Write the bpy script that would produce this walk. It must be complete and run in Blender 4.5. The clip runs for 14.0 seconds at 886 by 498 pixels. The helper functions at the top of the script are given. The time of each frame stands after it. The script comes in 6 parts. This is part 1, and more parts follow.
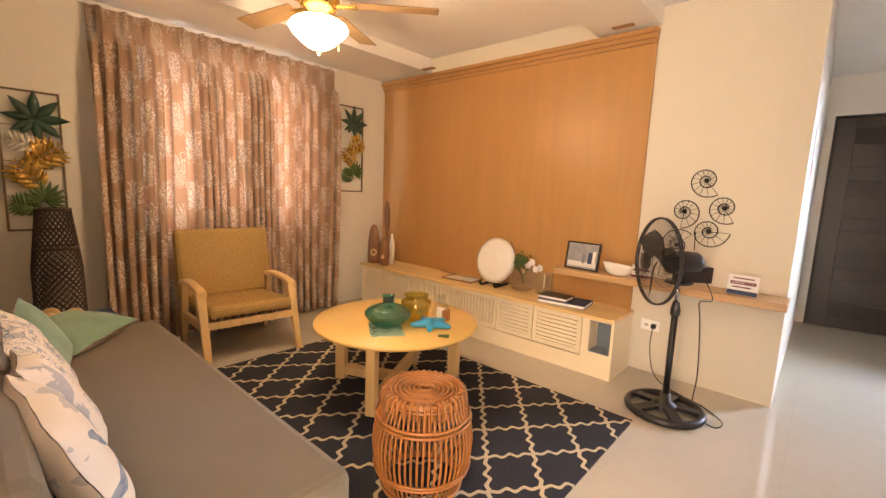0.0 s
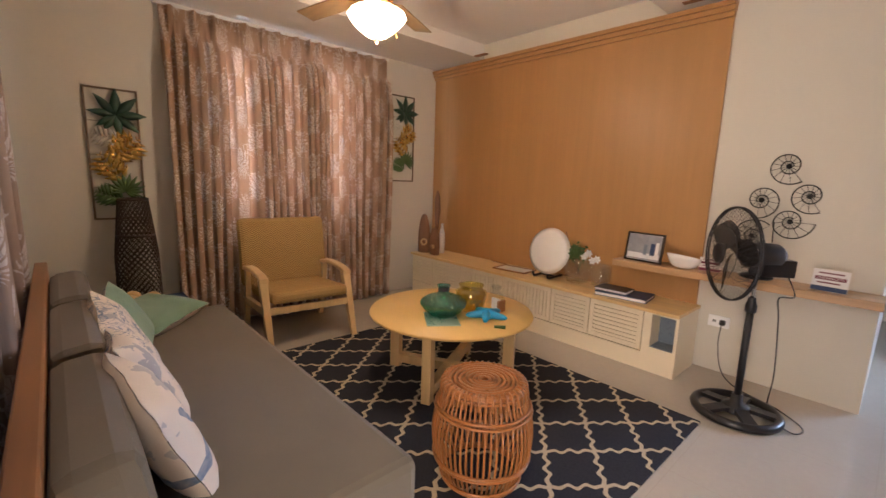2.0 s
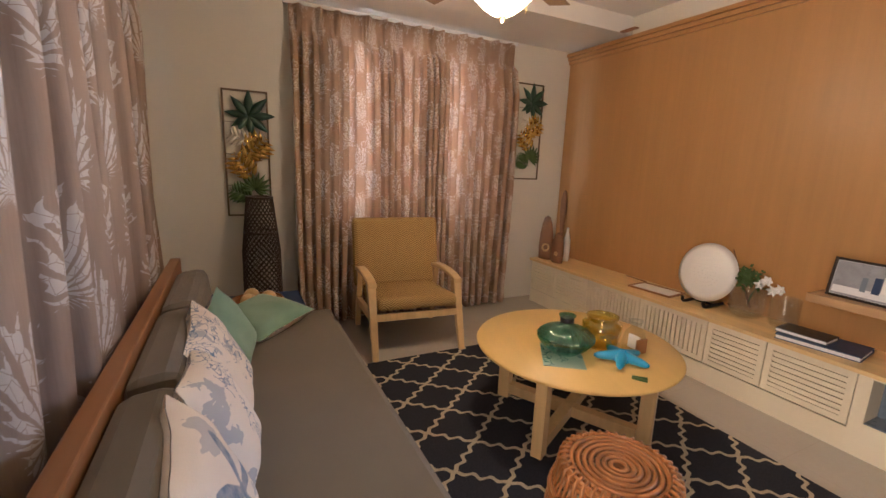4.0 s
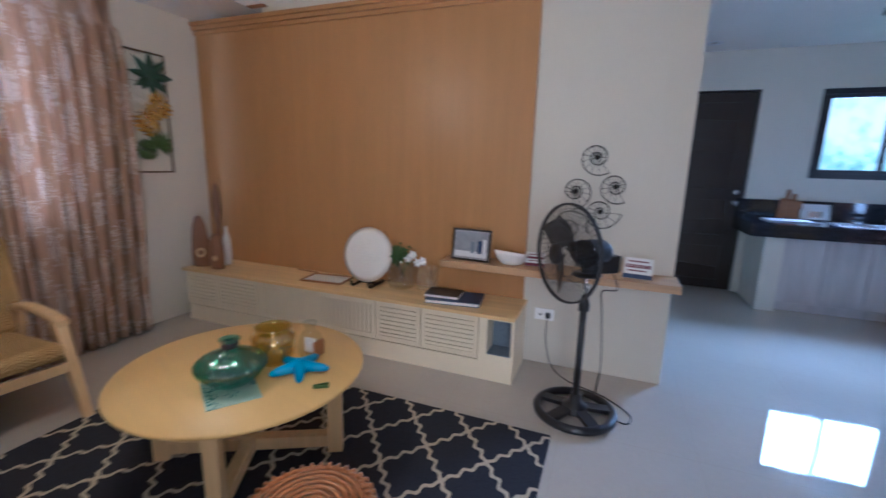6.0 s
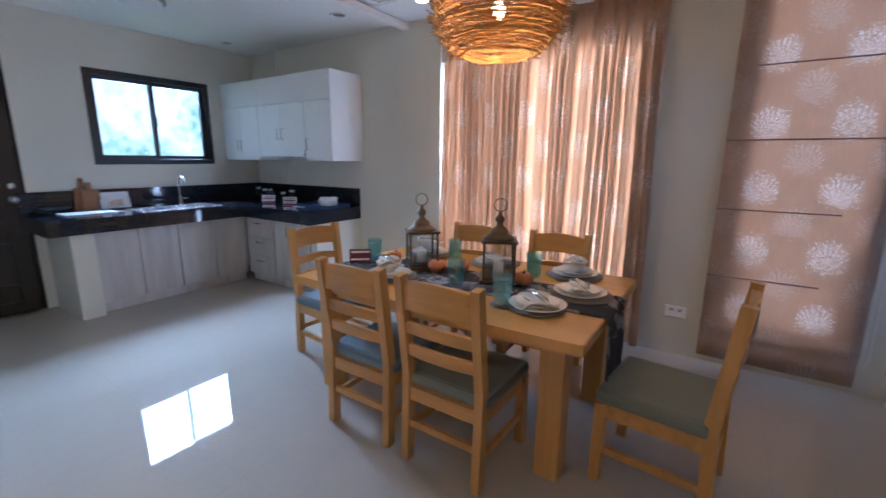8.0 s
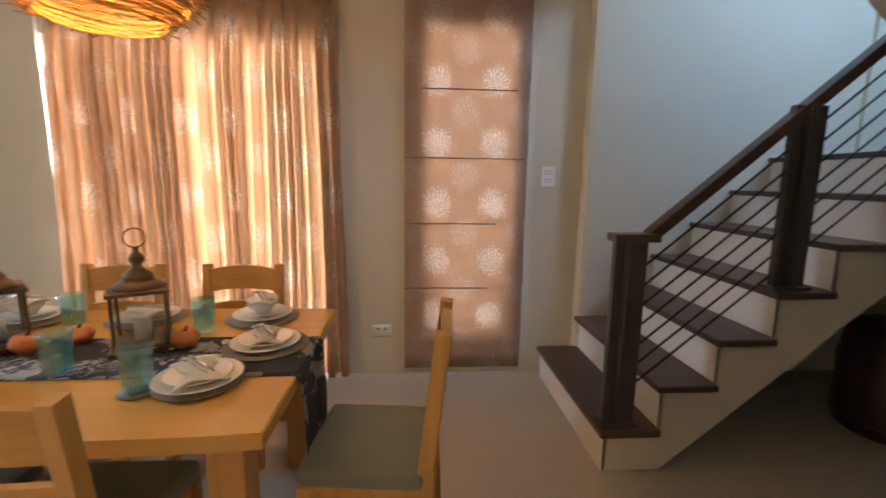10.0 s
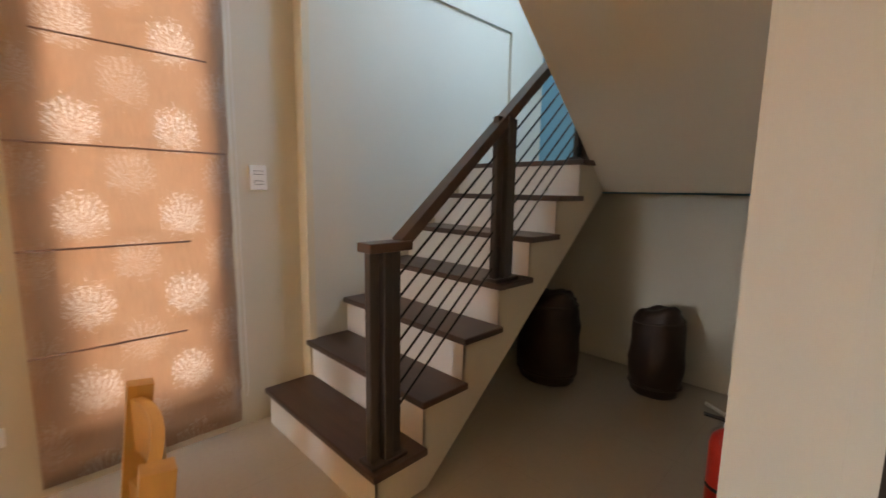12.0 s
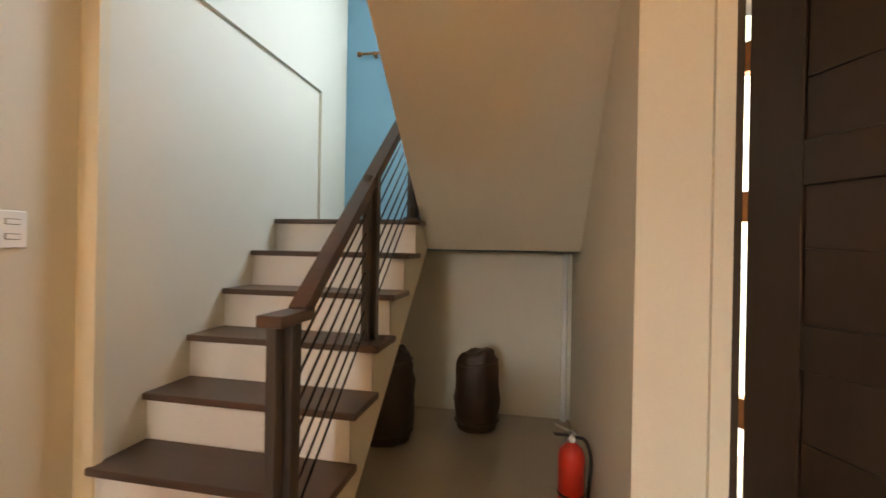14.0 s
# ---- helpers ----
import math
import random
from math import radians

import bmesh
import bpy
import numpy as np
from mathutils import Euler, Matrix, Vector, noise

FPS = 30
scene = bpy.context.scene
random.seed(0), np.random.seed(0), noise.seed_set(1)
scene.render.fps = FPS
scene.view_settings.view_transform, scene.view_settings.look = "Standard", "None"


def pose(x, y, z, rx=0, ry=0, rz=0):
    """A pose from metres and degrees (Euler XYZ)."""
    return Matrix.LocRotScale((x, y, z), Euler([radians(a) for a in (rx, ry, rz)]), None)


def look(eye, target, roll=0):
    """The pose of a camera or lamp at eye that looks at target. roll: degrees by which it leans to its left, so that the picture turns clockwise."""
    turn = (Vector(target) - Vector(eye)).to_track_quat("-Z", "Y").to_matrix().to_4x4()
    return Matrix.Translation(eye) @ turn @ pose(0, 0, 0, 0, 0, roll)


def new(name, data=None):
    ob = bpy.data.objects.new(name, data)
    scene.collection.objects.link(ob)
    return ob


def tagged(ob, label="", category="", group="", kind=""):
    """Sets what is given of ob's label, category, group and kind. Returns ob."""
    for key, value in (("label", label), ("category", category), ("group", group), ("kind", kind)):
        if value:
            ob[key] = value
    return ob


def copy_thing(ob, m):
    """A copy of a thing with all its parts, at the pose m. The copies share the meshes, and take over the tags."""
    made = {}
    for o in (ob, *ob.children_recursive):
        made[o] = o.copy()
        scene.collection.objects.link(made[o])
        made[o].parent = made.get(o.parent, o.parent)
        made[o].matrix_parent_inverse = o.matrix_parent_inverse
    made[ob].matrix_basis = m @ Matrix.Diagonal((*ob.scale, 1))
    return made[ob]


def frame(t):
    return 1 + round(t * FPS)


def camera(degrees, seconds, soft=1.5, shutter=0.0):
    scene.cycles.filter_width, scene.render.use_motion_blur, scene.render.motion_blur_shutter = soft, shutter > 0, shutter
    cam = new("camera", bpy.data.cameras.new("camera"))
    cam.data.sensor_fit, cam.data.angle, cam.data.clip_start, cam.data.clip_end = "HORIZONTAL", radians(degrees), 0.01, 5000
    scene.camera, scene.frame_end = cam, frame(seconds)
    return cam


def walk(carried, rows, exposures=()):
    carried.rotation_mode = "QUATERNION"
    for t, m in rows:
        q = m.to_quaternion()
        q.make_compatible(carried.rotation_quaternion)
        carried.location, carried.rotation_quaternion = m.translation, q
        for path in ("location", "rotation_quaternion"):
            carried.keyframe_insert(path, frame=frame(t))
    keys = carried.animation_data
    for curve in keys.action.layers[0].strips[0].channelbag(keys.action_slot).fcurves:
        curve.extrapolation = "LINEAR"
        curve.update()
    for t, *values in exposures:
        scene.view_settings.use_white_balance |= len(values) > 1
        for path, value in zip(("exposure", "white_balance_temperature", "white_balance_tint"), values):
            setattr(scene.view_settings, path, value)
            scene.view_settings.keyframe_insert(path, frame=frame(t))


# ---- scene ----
cam = camera(92.4, 14.0, shutter=0.3)
METRES, EYE, TILT, LEAN, TURN = 2.87, 1.2, 0.0, 0.0, 41.6
ROWS = [
    (0.0, 0.0, 0.0, 0.0, 0.31, -7.91, -2.25),
    (0.5, 0.0001, -0.0008, 0.003, 1.34, -8.23, -2.13),
    (1.0, -0.0066, -0.0004, 0.0001, 2.1, -8.42, -1.99),
    (1.5, -0.0083, -0.0033, -0.0071, 2.98, -8.84, -2.02),
    (2.0, -0.0249, 0.0078, -0.0029, 6.15, -9.46, -1.83),
    (2.5, -0.0404, 0.025, -0.0005, 11.58, -9.97, -1.82),
    (2.7, -0.046, 0.033, 0.0, 13.75, -10.12, -1.9),
    (3.4, -0.052, 0.082, 0.01, 19.6, -10.7, -2.0),
    (4.1, -0.047, 0.143, 0.021, 22.6, -11.3, -2.1),
    (4.8, -0.0405, 0.192, 0.029, 19.97, -11.65, -2.14),
    (5.0, -0.0371, 0.2046, 0.0282, 18.07, -11.67, -2.15),
    (5.5, -0.039, 0.2082, 0.0256, 3.16, -11.39, -2.19),
    (6.0, -0.0245, 0.2232, 0.0236, -20.1, -11.44, -1.41),
    (6.5, 0.0147, 0.2495, 0.0204, -40.24, -11.34, -0.92),
    (7.0, 0.0658, 0.2706, 0.0224, -63.62, -11.62, -0.62),
    (7.5, 0.1057, 0.2925, 0.0322, -82.33, -11.87, -0.34),
    (8.0, 0.1504, 0.2841, 0.0301, -98.03, -11.97, -0.49),
    (8.5, 0.1853, 0.2509, 0.0294, -105.76, -11.37, -0.66),
    (9.0, 0.2223, 0.2116, 0.0261, -115.19, -10.12, -0.78),
    (9.2, 0.2355, 0.199, 0.0255, -118.08, -9.87, -0.83),
    (11.3, 0.279, 0.1585, 0.023, -161.7, -8.5, -0.44),
    (11.5, 0.292, 0.1432, 0.0235, -163.25, -8.45, -0.51),
    (12.0, 0.382, 0.0805, 0.0189, -176.2, -7.85, -0.86),
    (12.5, 0.4354, 0.0503, 0.0173, -195.19, -7.48, -1.28),
    (13.0, 0.4874, 0.014, 0.0111, -210.45, -5.94, -1.38),
    (13.5, 0.5271, 0.0074, 0.0135, -214.13, -2.45, -1.32),
    (14.0, 0.5778, 0.0186, 0.0228, -210.41, -0.02, -1.05),
]
EXPOSURES = [
    (0.0, 0.32, 6600, 22), (0.5, -0.30, 6400, 22), (1.0, -0.45, 6000, 22), (1.6, -0.38, 5600, 22), (2.7, -0.38, 5400, 22),
    (5.0, -0.38, 5000, 16), (5.6, -0.42, 4500, 14), (6.2, -0.7, 4050, 16), (7.2, -0.7, 4250, 18), (8.0, -0.52, 4750, 16),
    (9.3, -0.32, 5800, 14), (11.5, 0.05, 7400, 18), (12.2, 0.1, 7800, 18), (12.6, 0.27, 8500, 20), (13.2, 0.4, 9000, 20), (14.0, 0.45, 9300, 20),
]
walk(cam, [(t, pose(0, 0, EYE, TILT, LEAN, TURN) @ pose(METRES * x, METRES * y, METRES * z, 90 + pitch, roll, yaw)) for t, x, y, z, yaw, pitch, roll in ROWS], EXPOSURES)

# ---- plan, metres ----
XW, XE, XS = -3.65, 2.90, 2.83        # west wall, east wall, stair wall
YF, YP, YK = -0.29, 3.09, 5.63        # front wall, panelled wall, kitchen wall
XB, XC = -0.10, 0.87                  # block beside the kitchen, wall beside the stairs
ZR, ZT, ZK = 2.31, 2.44, 2.42         # living soffit, living tray, kitchen ceiling
YL, YU, ZUP = -2.40, -2.17, 4.6       # landing wall, wall under the landing, stairwell top
RISE, GOING, STEPY = 0.206, 0.24, 0.07

# ---- world and lights ----
world = bpy.data.worlds.new("sky")
scene.world = world
world.use_nodes = True
wn = world.node_tree.nodes
sky = wn.new("ShaderNodeTexSky")
sky.sky_type, sky.sun_disc, sky.sun_elevation, sky.sun_rotation = "NISHITA", False, radians(50), radians(200)
world.node_tree.links.new(sky.outputs[0], wn["Background"].inputs[0])
wn["Background"].inputs[1].default_value = 0.12


def lamp(name, kind, energy, color, m, size=0.1, size_y=None):
    d = bpy.data.lights.new(name, kind)
    d.energy, d.color = energy, color
    if kind == "AREA":
        d.shape, d.size, d.size_y = "RECTANGLE", size, size_y or size
    elif kind == "POINT":
        d.shadow_soft_size = size
    else:
        d.angle = size
    ob = new(name, d)
    ob.matrix_world = m
    return ob


lamp("sun", "SUN", 1.2, (1.0, 0.96, 0.9), look((0, 0, 20), (2.0, -5.0, 0)), radians(10))
DAY = (0.80, 0.90, 1.0)
lamp("kitchen_window_light", "AREA", 1900, (0.70, 0.85, 1.0), look((2.70, YK + 1.25, 2.60), (1.2, 3.7, 0.2)), 2.0, 2.1)
lamp("west_window_light", "AREA", 190, DAY, look((XW - 0.16, 1.55, 1.5), (0, 1.55, 1.4)), 1.4, 1.2)
lamp("front_window_light", "AREA", 85, DAY, look((-1.9, YF - 0.16, 1.5), (-1.9, 2, 1.4)), 1.7, 1.2)
lamp("east_door_light", "AREA", 245, DAY, look((XE + 0.06, 2.215, 1.02), (0, 2.215, 0.90)), 1.50, 2.0)
lamp("east_window_light", "AREA", 31, DAY, look((XE + 0.03, 0.53, 1.22), (0, 0.53, 1.15)), 0.54, 1.90)
lamp("stair_window_light", "AREA", 58, (0.46, 0.69, 1.0), look((1.35, YL + 0.05, 3.3), (2.2, -0.6, 1.6)), 0.8, 1.1)
# warm fill added in the open doorway, stands for bounced lamplight
lamp("entrance_warm_fill", "AREA", 75, (1.0, 0.74, 0.46), look((0.10, YF - 0.12, 1.05), (0.6, 2.5, 0.8)), 0.8, 1.9)
lamp("fan_bulb", "POINT", 40, (1.0, 0.70, 0.38), pose(-2.1, 1.31, 1.86), 0.07)
lamp("pendant_bulb", "POINT", 18, (1.0, 0.60, 0.25), pose(1.86, 1.95, 1.96), 0.05)


# ---- materials ----
class Nodes:
    """A principled material and short calls for its nodes."""

    def __init__(self, name, color, rough=0.5, metal=0.0, spec=0.5):
        self.mat = bpy.data.materials.new(name)
        self.mat.use_nodes = True
        self.t = self.mat.node_tree
        self.b = self.t.nodes["Principled BSDF"]
        self.set("Base Color", (*color, 1) if not hasattr(color, "node") else color)
        self.set("Roughness", rough)
        self.set("Metallic", metal)
        self.set("Specular IOR Level", spec)

    def set(self, key, value, node=None):
        s = (node or self.b).inputs[key]
        if isinstance(value, bpy.types.NodeSocket):
            self.t.links.new(value, s)
        else:
            s.default_value = value

    def add(self, kind, **values):
        n = self.t.nodes.new(kind)
        for key, value in values.items():
            self.set(key, value, n)
        return n

    def math(self, op, a, b=0.0, c=0.0):
        n = self.t.nodes.new("ShaderNodeMath")
        n.operation = op
        for i, v in enumerate((a, b, c)):
            self.set(i, v, n)
        return n.outputs[0]

    def obj(self, scale=(1, 1, 1)):
        co = self.add("ShaderNodeTexCoord").outputs["Object"]
        info = self.add("ShaderNodeObjectInfo").outputs["Random"]
        m = self.add("ShaderNodeMapping", Vector=co, Scale=scale)
        off = self.add("ShaderNodeCombineXYZ", X=self.math("MULTIPLY", info, 7.0), Y=self.math("MULTIPLY", info, 3.0), Z=info)
        add = self.add("ShaderNodeVectorMath")
        self.t.links.new(m.outputs[0], add.inputs[0])
        self.t.links.new(off.outputs[0], add.inputs[1])
        return add.outputs[0]

    def noise(self, vec, scale, detail=4.0, rough=0.55):
        return self.add("ShaderNodeTexNoise", Vector=vec, Scale=scale, Detail=detail, Roughness=rough).outputs["Fac"]

    def ramp(self, fac, stops):
        n = self.add("ShaderNodeValToRGB", Fac=fac)
        e = n.color_ramp.elements
        while len(e) < len(stops):
            e.new(0.5)
        for el, (p, c) in zip(e, stops):
            el.position, el.color = p, (*c, 1)
        return n.outputs[0]

    def mix(self, fac, a, b):
        n = self.t.nodes.new("ShaderNodeMix")
        n.data_type = "RGBA"
        for i, v in ((0, fac), (6, a), (7, b)):
            self.set(i, (*v, 1) if isinstance(v, tuple) else v, n)
        return n.outputs[2]

    def bump(self, height, strength, distance=0.01):
        n = self.add("ShaderNodeBump", Height=height, Strength=strength, Distance=distance)
        self.set("Normal", n.outputs[0])


def tint(c, k):
    return tuple(min(1.0, v * k) for v in c)


def paint(name, c, rough=0.6, grain=0.03):
    m = Nodes(name, c, rough)
    v = m.obj()
    m.set("Base Color", m.mix(m.noise(v, 1.7, 3), tint(c, 0.95), tint(c, 1.04)))
    m.set("Roughness", m.math("MULTIPLY_ADD", m.noise(v, 9.0), 0.2, rough - 0.1))
    m.bump(m.noise(v, 120.0, 3), grain, 0.004)
    return m.mat


def wood(name, c, rough=0.4, axis=2, dark=0.72, fine=60.0, bump=0.05, light=1.16):
    m = Nodes(name, c, rough)
    long = [fine * 0.5] * 3
    long[axis] = 1.6
    broad = [9.0] * 3
    broad[axis] = 0.7
    fac = m.math("MULTIPLY_ADD", m.noise(m.obj(tuple(long)), 1.0, 5), 0.55, m.math("MULTIPLY", m.noise(m.obj(tuple(broad)), 1.0, 3), 0.45))
    m.set("Base Color", m.ramp(fac, [(0.32, tint(c, dark)), (0.5, c), (0.68, tint(c, light))]))
    m.set("Roughness", m.math("MULTIPLY_ADD", fac, 0.25, rough - 0.12))
    m.bump(fac, bump, 0.004)
    return m.mat


def cloth(name, c, weave=420.0, rough=0.9, vary=0.85):
    m = Nodes(name, c, rough, 0.0, 0.2)
    v = m.obj()
    w = m.add("ShaderNodeTexChecker", Vector=v, Scale=weave).outputs["Fac"]
    n = m.noise(v, 5.0, 4)
    m.set("Base Color", m.mix(m.math("MULTIPLY_ADD", w, 0.25, m.math("MULTIPLY", n, 0.75)), tint(c, vary), tint(c, 1.15)))
    m.bump(m.math("ADD", m.math("MULTIPLY", w, 0.3), m.noise(v, 260.0, 2)), 0.25, 0.003)
    m.set("Sheen Weight", 0.25)
    return m.mat


def plain(name, c, rough=0.4, metal=0.0, vary=0.1):
    m = Nodes(name, c, rough, metal)
    v = m.obj()
    m.set("Base Color", m.mix(m.noise(v, 14.0), tint(c, 1 - vary), tint(c, 1 + vary)))
    m.set("Roughness", m.math("MULTIPLY_ADD", m.noise(v, 40.0), 0.2, max(0.02, rough - 0.1)))
    return m.mat


def thin_glass(name, c, clear=0.85, body=(0.06, 0.06, 0.06)):
    m = Nodes(name, body, 0.03)
    tr = m.add("ShaderNodeBsdfTransparent", Color=(*c, 1))
    mx = m.add("ShaderNodeMixShader", Fac=clear)
    m.t.links.new(m.b.outputs[0], mx.inputs[1])
    m.t.links.new(tr.outputs[0], mx.inputs[2])
    m.t.links.new(mx.outputs[0], m.t.nodes["Material Output"].inputs[0])
    return m.mat


def tinted_glass(name, c, body, cloud=0.12, rough=0.04, gloss=0.06):
    """Thin coloured glass: a tinted see-through wall, a little cloudy, with a gloss that grows at grazing angles."""
    m = Nodes(name, body, 0.3)
    tr = m.add("ShaderNodeBsdfTransparent", Color=(*c, 1))
    mx = m.add("ShaderNodeMixShader", Fac=1.0 - cloud)
    m.t.links.new(m.b.outputs[0], mx.inputs[1])
    m.t.links.new(tr.outputs[0], mx.inputs[2])
    gl = m.add("ShaderNodeBsdfGlossy", Color=(1, 1, 1, 1), Roughness=rough)
    edge = m.add("ShaderNodeLayerWeight", Blend=0.5).outputs["Facing"]
    top = m.add("ShaderNodeMixShader", Fac=m.math("MULTIPLY_ADD", m.math("POWER", edge, 3.0), 0.55, gloss))
    m.t.links.new(mx.outputs[0], top.inputs[1])
    m.t.links.new(gl.outputs[0], top.inputs[2])
    m.t.links.new(top.outputs[0], m.t.nodes["Material Output"].inputs[0])
    return m.mat


def glow(name, c, strength):
    m = Nodes(name, c, 0.4)
    m.set("Emission Color", (*c, 1))
    m.set("Emission Strength", strength)
    return m.mat


def curtain_cloth(name, base, motif, cell_w, cell_h, half_w, half_h, power, translucent, fill, faint, fine=95.0, rays=30.0, gap=0.10):
    """Cloth with coral fans printed in staggered rows; u and v are metres along the cloth."""
    m = Nodes(name, base, 0.85, 0.0, 0.15)
    uv = m.add("ShaderNodeUVMap")
    sep = m.add("ShaderNodeSeparateXYZ", Vector=uv.outputs[0])
    u, v = sep.outputs[0], sep.outputs[1]
    col_n = m.math("FLOOR", m.math("DIVIDE", u, cell_w))
    odd = m.math("FLOORED_MODULO", col_n, 2.0)
    q = m.math("MULTIPLY_ADD", odd, 0.5, m.math("DIVIDE", v, cell_h))
    x = m.math("MULTIPLY", m.math("SUBTRACT", m.math("FRACT", m.math("DIVIDE", u, cell_w)), 0.5), cell_w)
    y = m.math("MULTIPLY", m.math("SUBTRACT", m.math("FRACT", q), 0.5), cell_h)
    wob = m.noise(uv.outputs[0], fine * 0.4, 3)
    xs, ys = m.math("DIVIDE", x, half_w), m.math("DIVIDE", y, half_h)
    r = m.math("POWER", m.math("ADD", m.math("POWER", m.math("ABSOLUTE", xs), power), m.math("POWER", m.math("ABSOLUTE", ys), power)), 1.0 / power)
    ang = m.math("ARCTAN2", xs, m.math("ADD", ys, 0.75))
    ray = m.math("SINE", m.math("MULTIPLY_ADD", wob, 7.0, m.math("MULTIPLY", ang, rays)))
    crack = m.add("ShaderNodeTexVoronoi", Vector=uv.outputs[0], Scale=fine)
    crack.feature = "DISTANCE_TO_EDGE"
    inside = m.math("LESS_THAN", m.math("MULTIPLY_ADD", m.math("SUBTRACT", wob, 0.5), 2.0, m.math("MULTIPLY_ADD", ray, 0.16, r)), 0.95)
    veins = m.math("MULTIPLY", m.math("GREATER_THAN", ray, fill), m.math("GREATER_THAN", crack.outputs["Distance"], gap))
    mask = m.math("MULTIPLY", inside, veins)
    fade = m.math("MULTIPLY", mask, m.math("MULTIPLY_ADD", odd, faint - 0.95, 0.95))
    slub = m.noise(m.add("ShaderNodeMapping", Vector=uv.outputs[0], Scale=(160, 12, 1)).outputs[0], 1.0, 3)
    col = m.mix(fade, m.mix(slub, tint(base, 0.86), tint(base, 1.1)), motif)
    m.set("Base Color", col)
    m.bump(m.math("ADD", slub, mask), 0.2, 0.002)
    tl = m.add("ShaderNodeBsdfTranslucent", Color=col)
    mx = m.add("ShaderNodeMixShader", Fac=translucent)
    m.t.links.new(m.b.outputs[0], mx.inputs[1])
    m.t.links.new(tl.outputs[0], mx.inputs[2])
    m.t.links.new(mx.outputs[0], m.t.nodes["Material Output"].inputs[0])
    return m.mat


def rug_cloth():
    m = Nodes("rug_pile", (0.03, 0.032, 0.04), 0.95, 0.0, 0.1)
    v = m.add("ShaderNodeTexCoord").outputs["Object"]
    sep = m.add("ShaderNodeSeparateXYZ", Vector=v)
    wob = m.math("MULTIPLY", m.math("SUBTRACT", m.noise(v, 60.0, 2), 0.5), 0.07)
    ax = m.math("PINGPONG", m.math("DIVIDE", sep.outputs[0], 0.14), 1.0)
    ay = m.math("PINGPONG", m.math("DIVIDE", sep.outputs[1], 0.175), 1.0)
    s = m.math("SUBTRACT", ax, ay)
    d = m.math("SUBTRACT", m.math("SUBTRACT", m.math("ADD", ax, ay), 1.0), m.math("MULTIPLY", m.math("MULTIPLY", m.math("COSINE", m.math("MULTIPLY", s, 3 * math.pi)), m.math("SUBTRACT", 1.0, m.math("MULTIPLY", s, s))), 0.10))
    line = m.math("LESS_THAN", m.math("ABSOLUTE", m.math("MULTIPLY_ADD", wob, 0.4, d)), 0.085)
    n = m.noise(v, 150.0, 2)
    m.set("Base Color", m.mix(line, m.mix(n, (0.016, 0.017, 0.024), (0.045, 0.047, 0.058)), m.mix(n, (0.38, 0.31, 0.20), (0.62, 0.53, 0.38))))
    m.bump(m.math("MULTIPLY_ADD", n, 0.6, line), 0.6, 0.006)
    return m.mat


def tile_floor():
    m = Nodes("porcelain", (0.55, 0.50, 0.43), 0.1)
    v = m.add("ShaderNodeTexCoord").outputs["Object"]
    br = m.add("ShaderNodeTexBrick", Vector=v, Scale=1.0)
    br.offset = 0.0
    for key, val in (("Mortar Size", 0.0016), ("Brick Width", 0.6), ("Row Height", 0.6), ("Mortar Smooth", 0.2)):
        br.inputs[key].default_value = val
    n = m.math("MULTIPLY_ADD", m.noise(v, 3.0, 5), 0.6, m.math("MULTIPLY", m.noise(v, 40.0, 3), 0.4))
    c = m.mix(n, (0.42, 0.38, 0.315), (0.51, 0.465, 0.395))
    m.set("Base Color", m.mix(m.math("MULTIPLY", br.outputs["Fac"], 0.22), c, (0.28, 0.245, 0.20)))
    m.set("Roughness", m.math("MULTIPLY_ADD", m.noise(v, 6.0, 3), 0.04, 0.015))
    m.bump(br.outputs["Fac"], 0.08, 0.001)
    return m.mat


def granite():
    m = Nodes("black_granite", (0.012, 0.013, 0.018), 0.06)
    v = m.obj()
    sp = m.add("ShaderNodeTexVoronoi", Vector=v, Scale=220.0).outputs["Color"]
    sep = m.add("ShaderNodeSeparateColor", Color=sp).outputs[0]
    m.set("Base Color", m.ramp(sep, [(0.0, (0.008, 0.008, 0.012)), (0.8, (0.02, 0.021, 0.028)), (0.97, (0.05, 0.05, 0.06))]))
    return m.mat


def herringbone():
    m = Nodes("mustard_zigzag", (0.40, 0.26, 0.09), 0.9, 0.0, 0.2)
    v = m.add("ShaderNodeTexCoord").outputs["Object"]
    sep = m.add("ShaderNodeSeparateXYZ", Vector=v)
    row = m.math("SUBTRACT", sep.outputs[2], m.math("MULTIPLY", sep.outputs[1], 0.95))
    zig = m.math("PINGPONG", m.math("MULTIPLY_ADD", m.noise(v, 9.0, 2), 0.05, sep.outputs[0]), 0.045)
    line = m.math("SINE", m.math("MULTIPLY_ADD", m.noise(v, 22.0, 2), 2.2, m.math("MULTIPLY", m.math("MULTIPLY_ADD", zig, 0.75, row), 370.0)))
    m.set("Base Color", m.mix(m.math("MULTIPLY_ADD", line, 0.5, 0.5), (0.20, 0.115, 0.03), (0.56, 0.385, 0.15)))
    m.bump(m.math("ADD", line, m.noise(v, 300.0, 2)), 0.3, 0.003)
    return m.mat


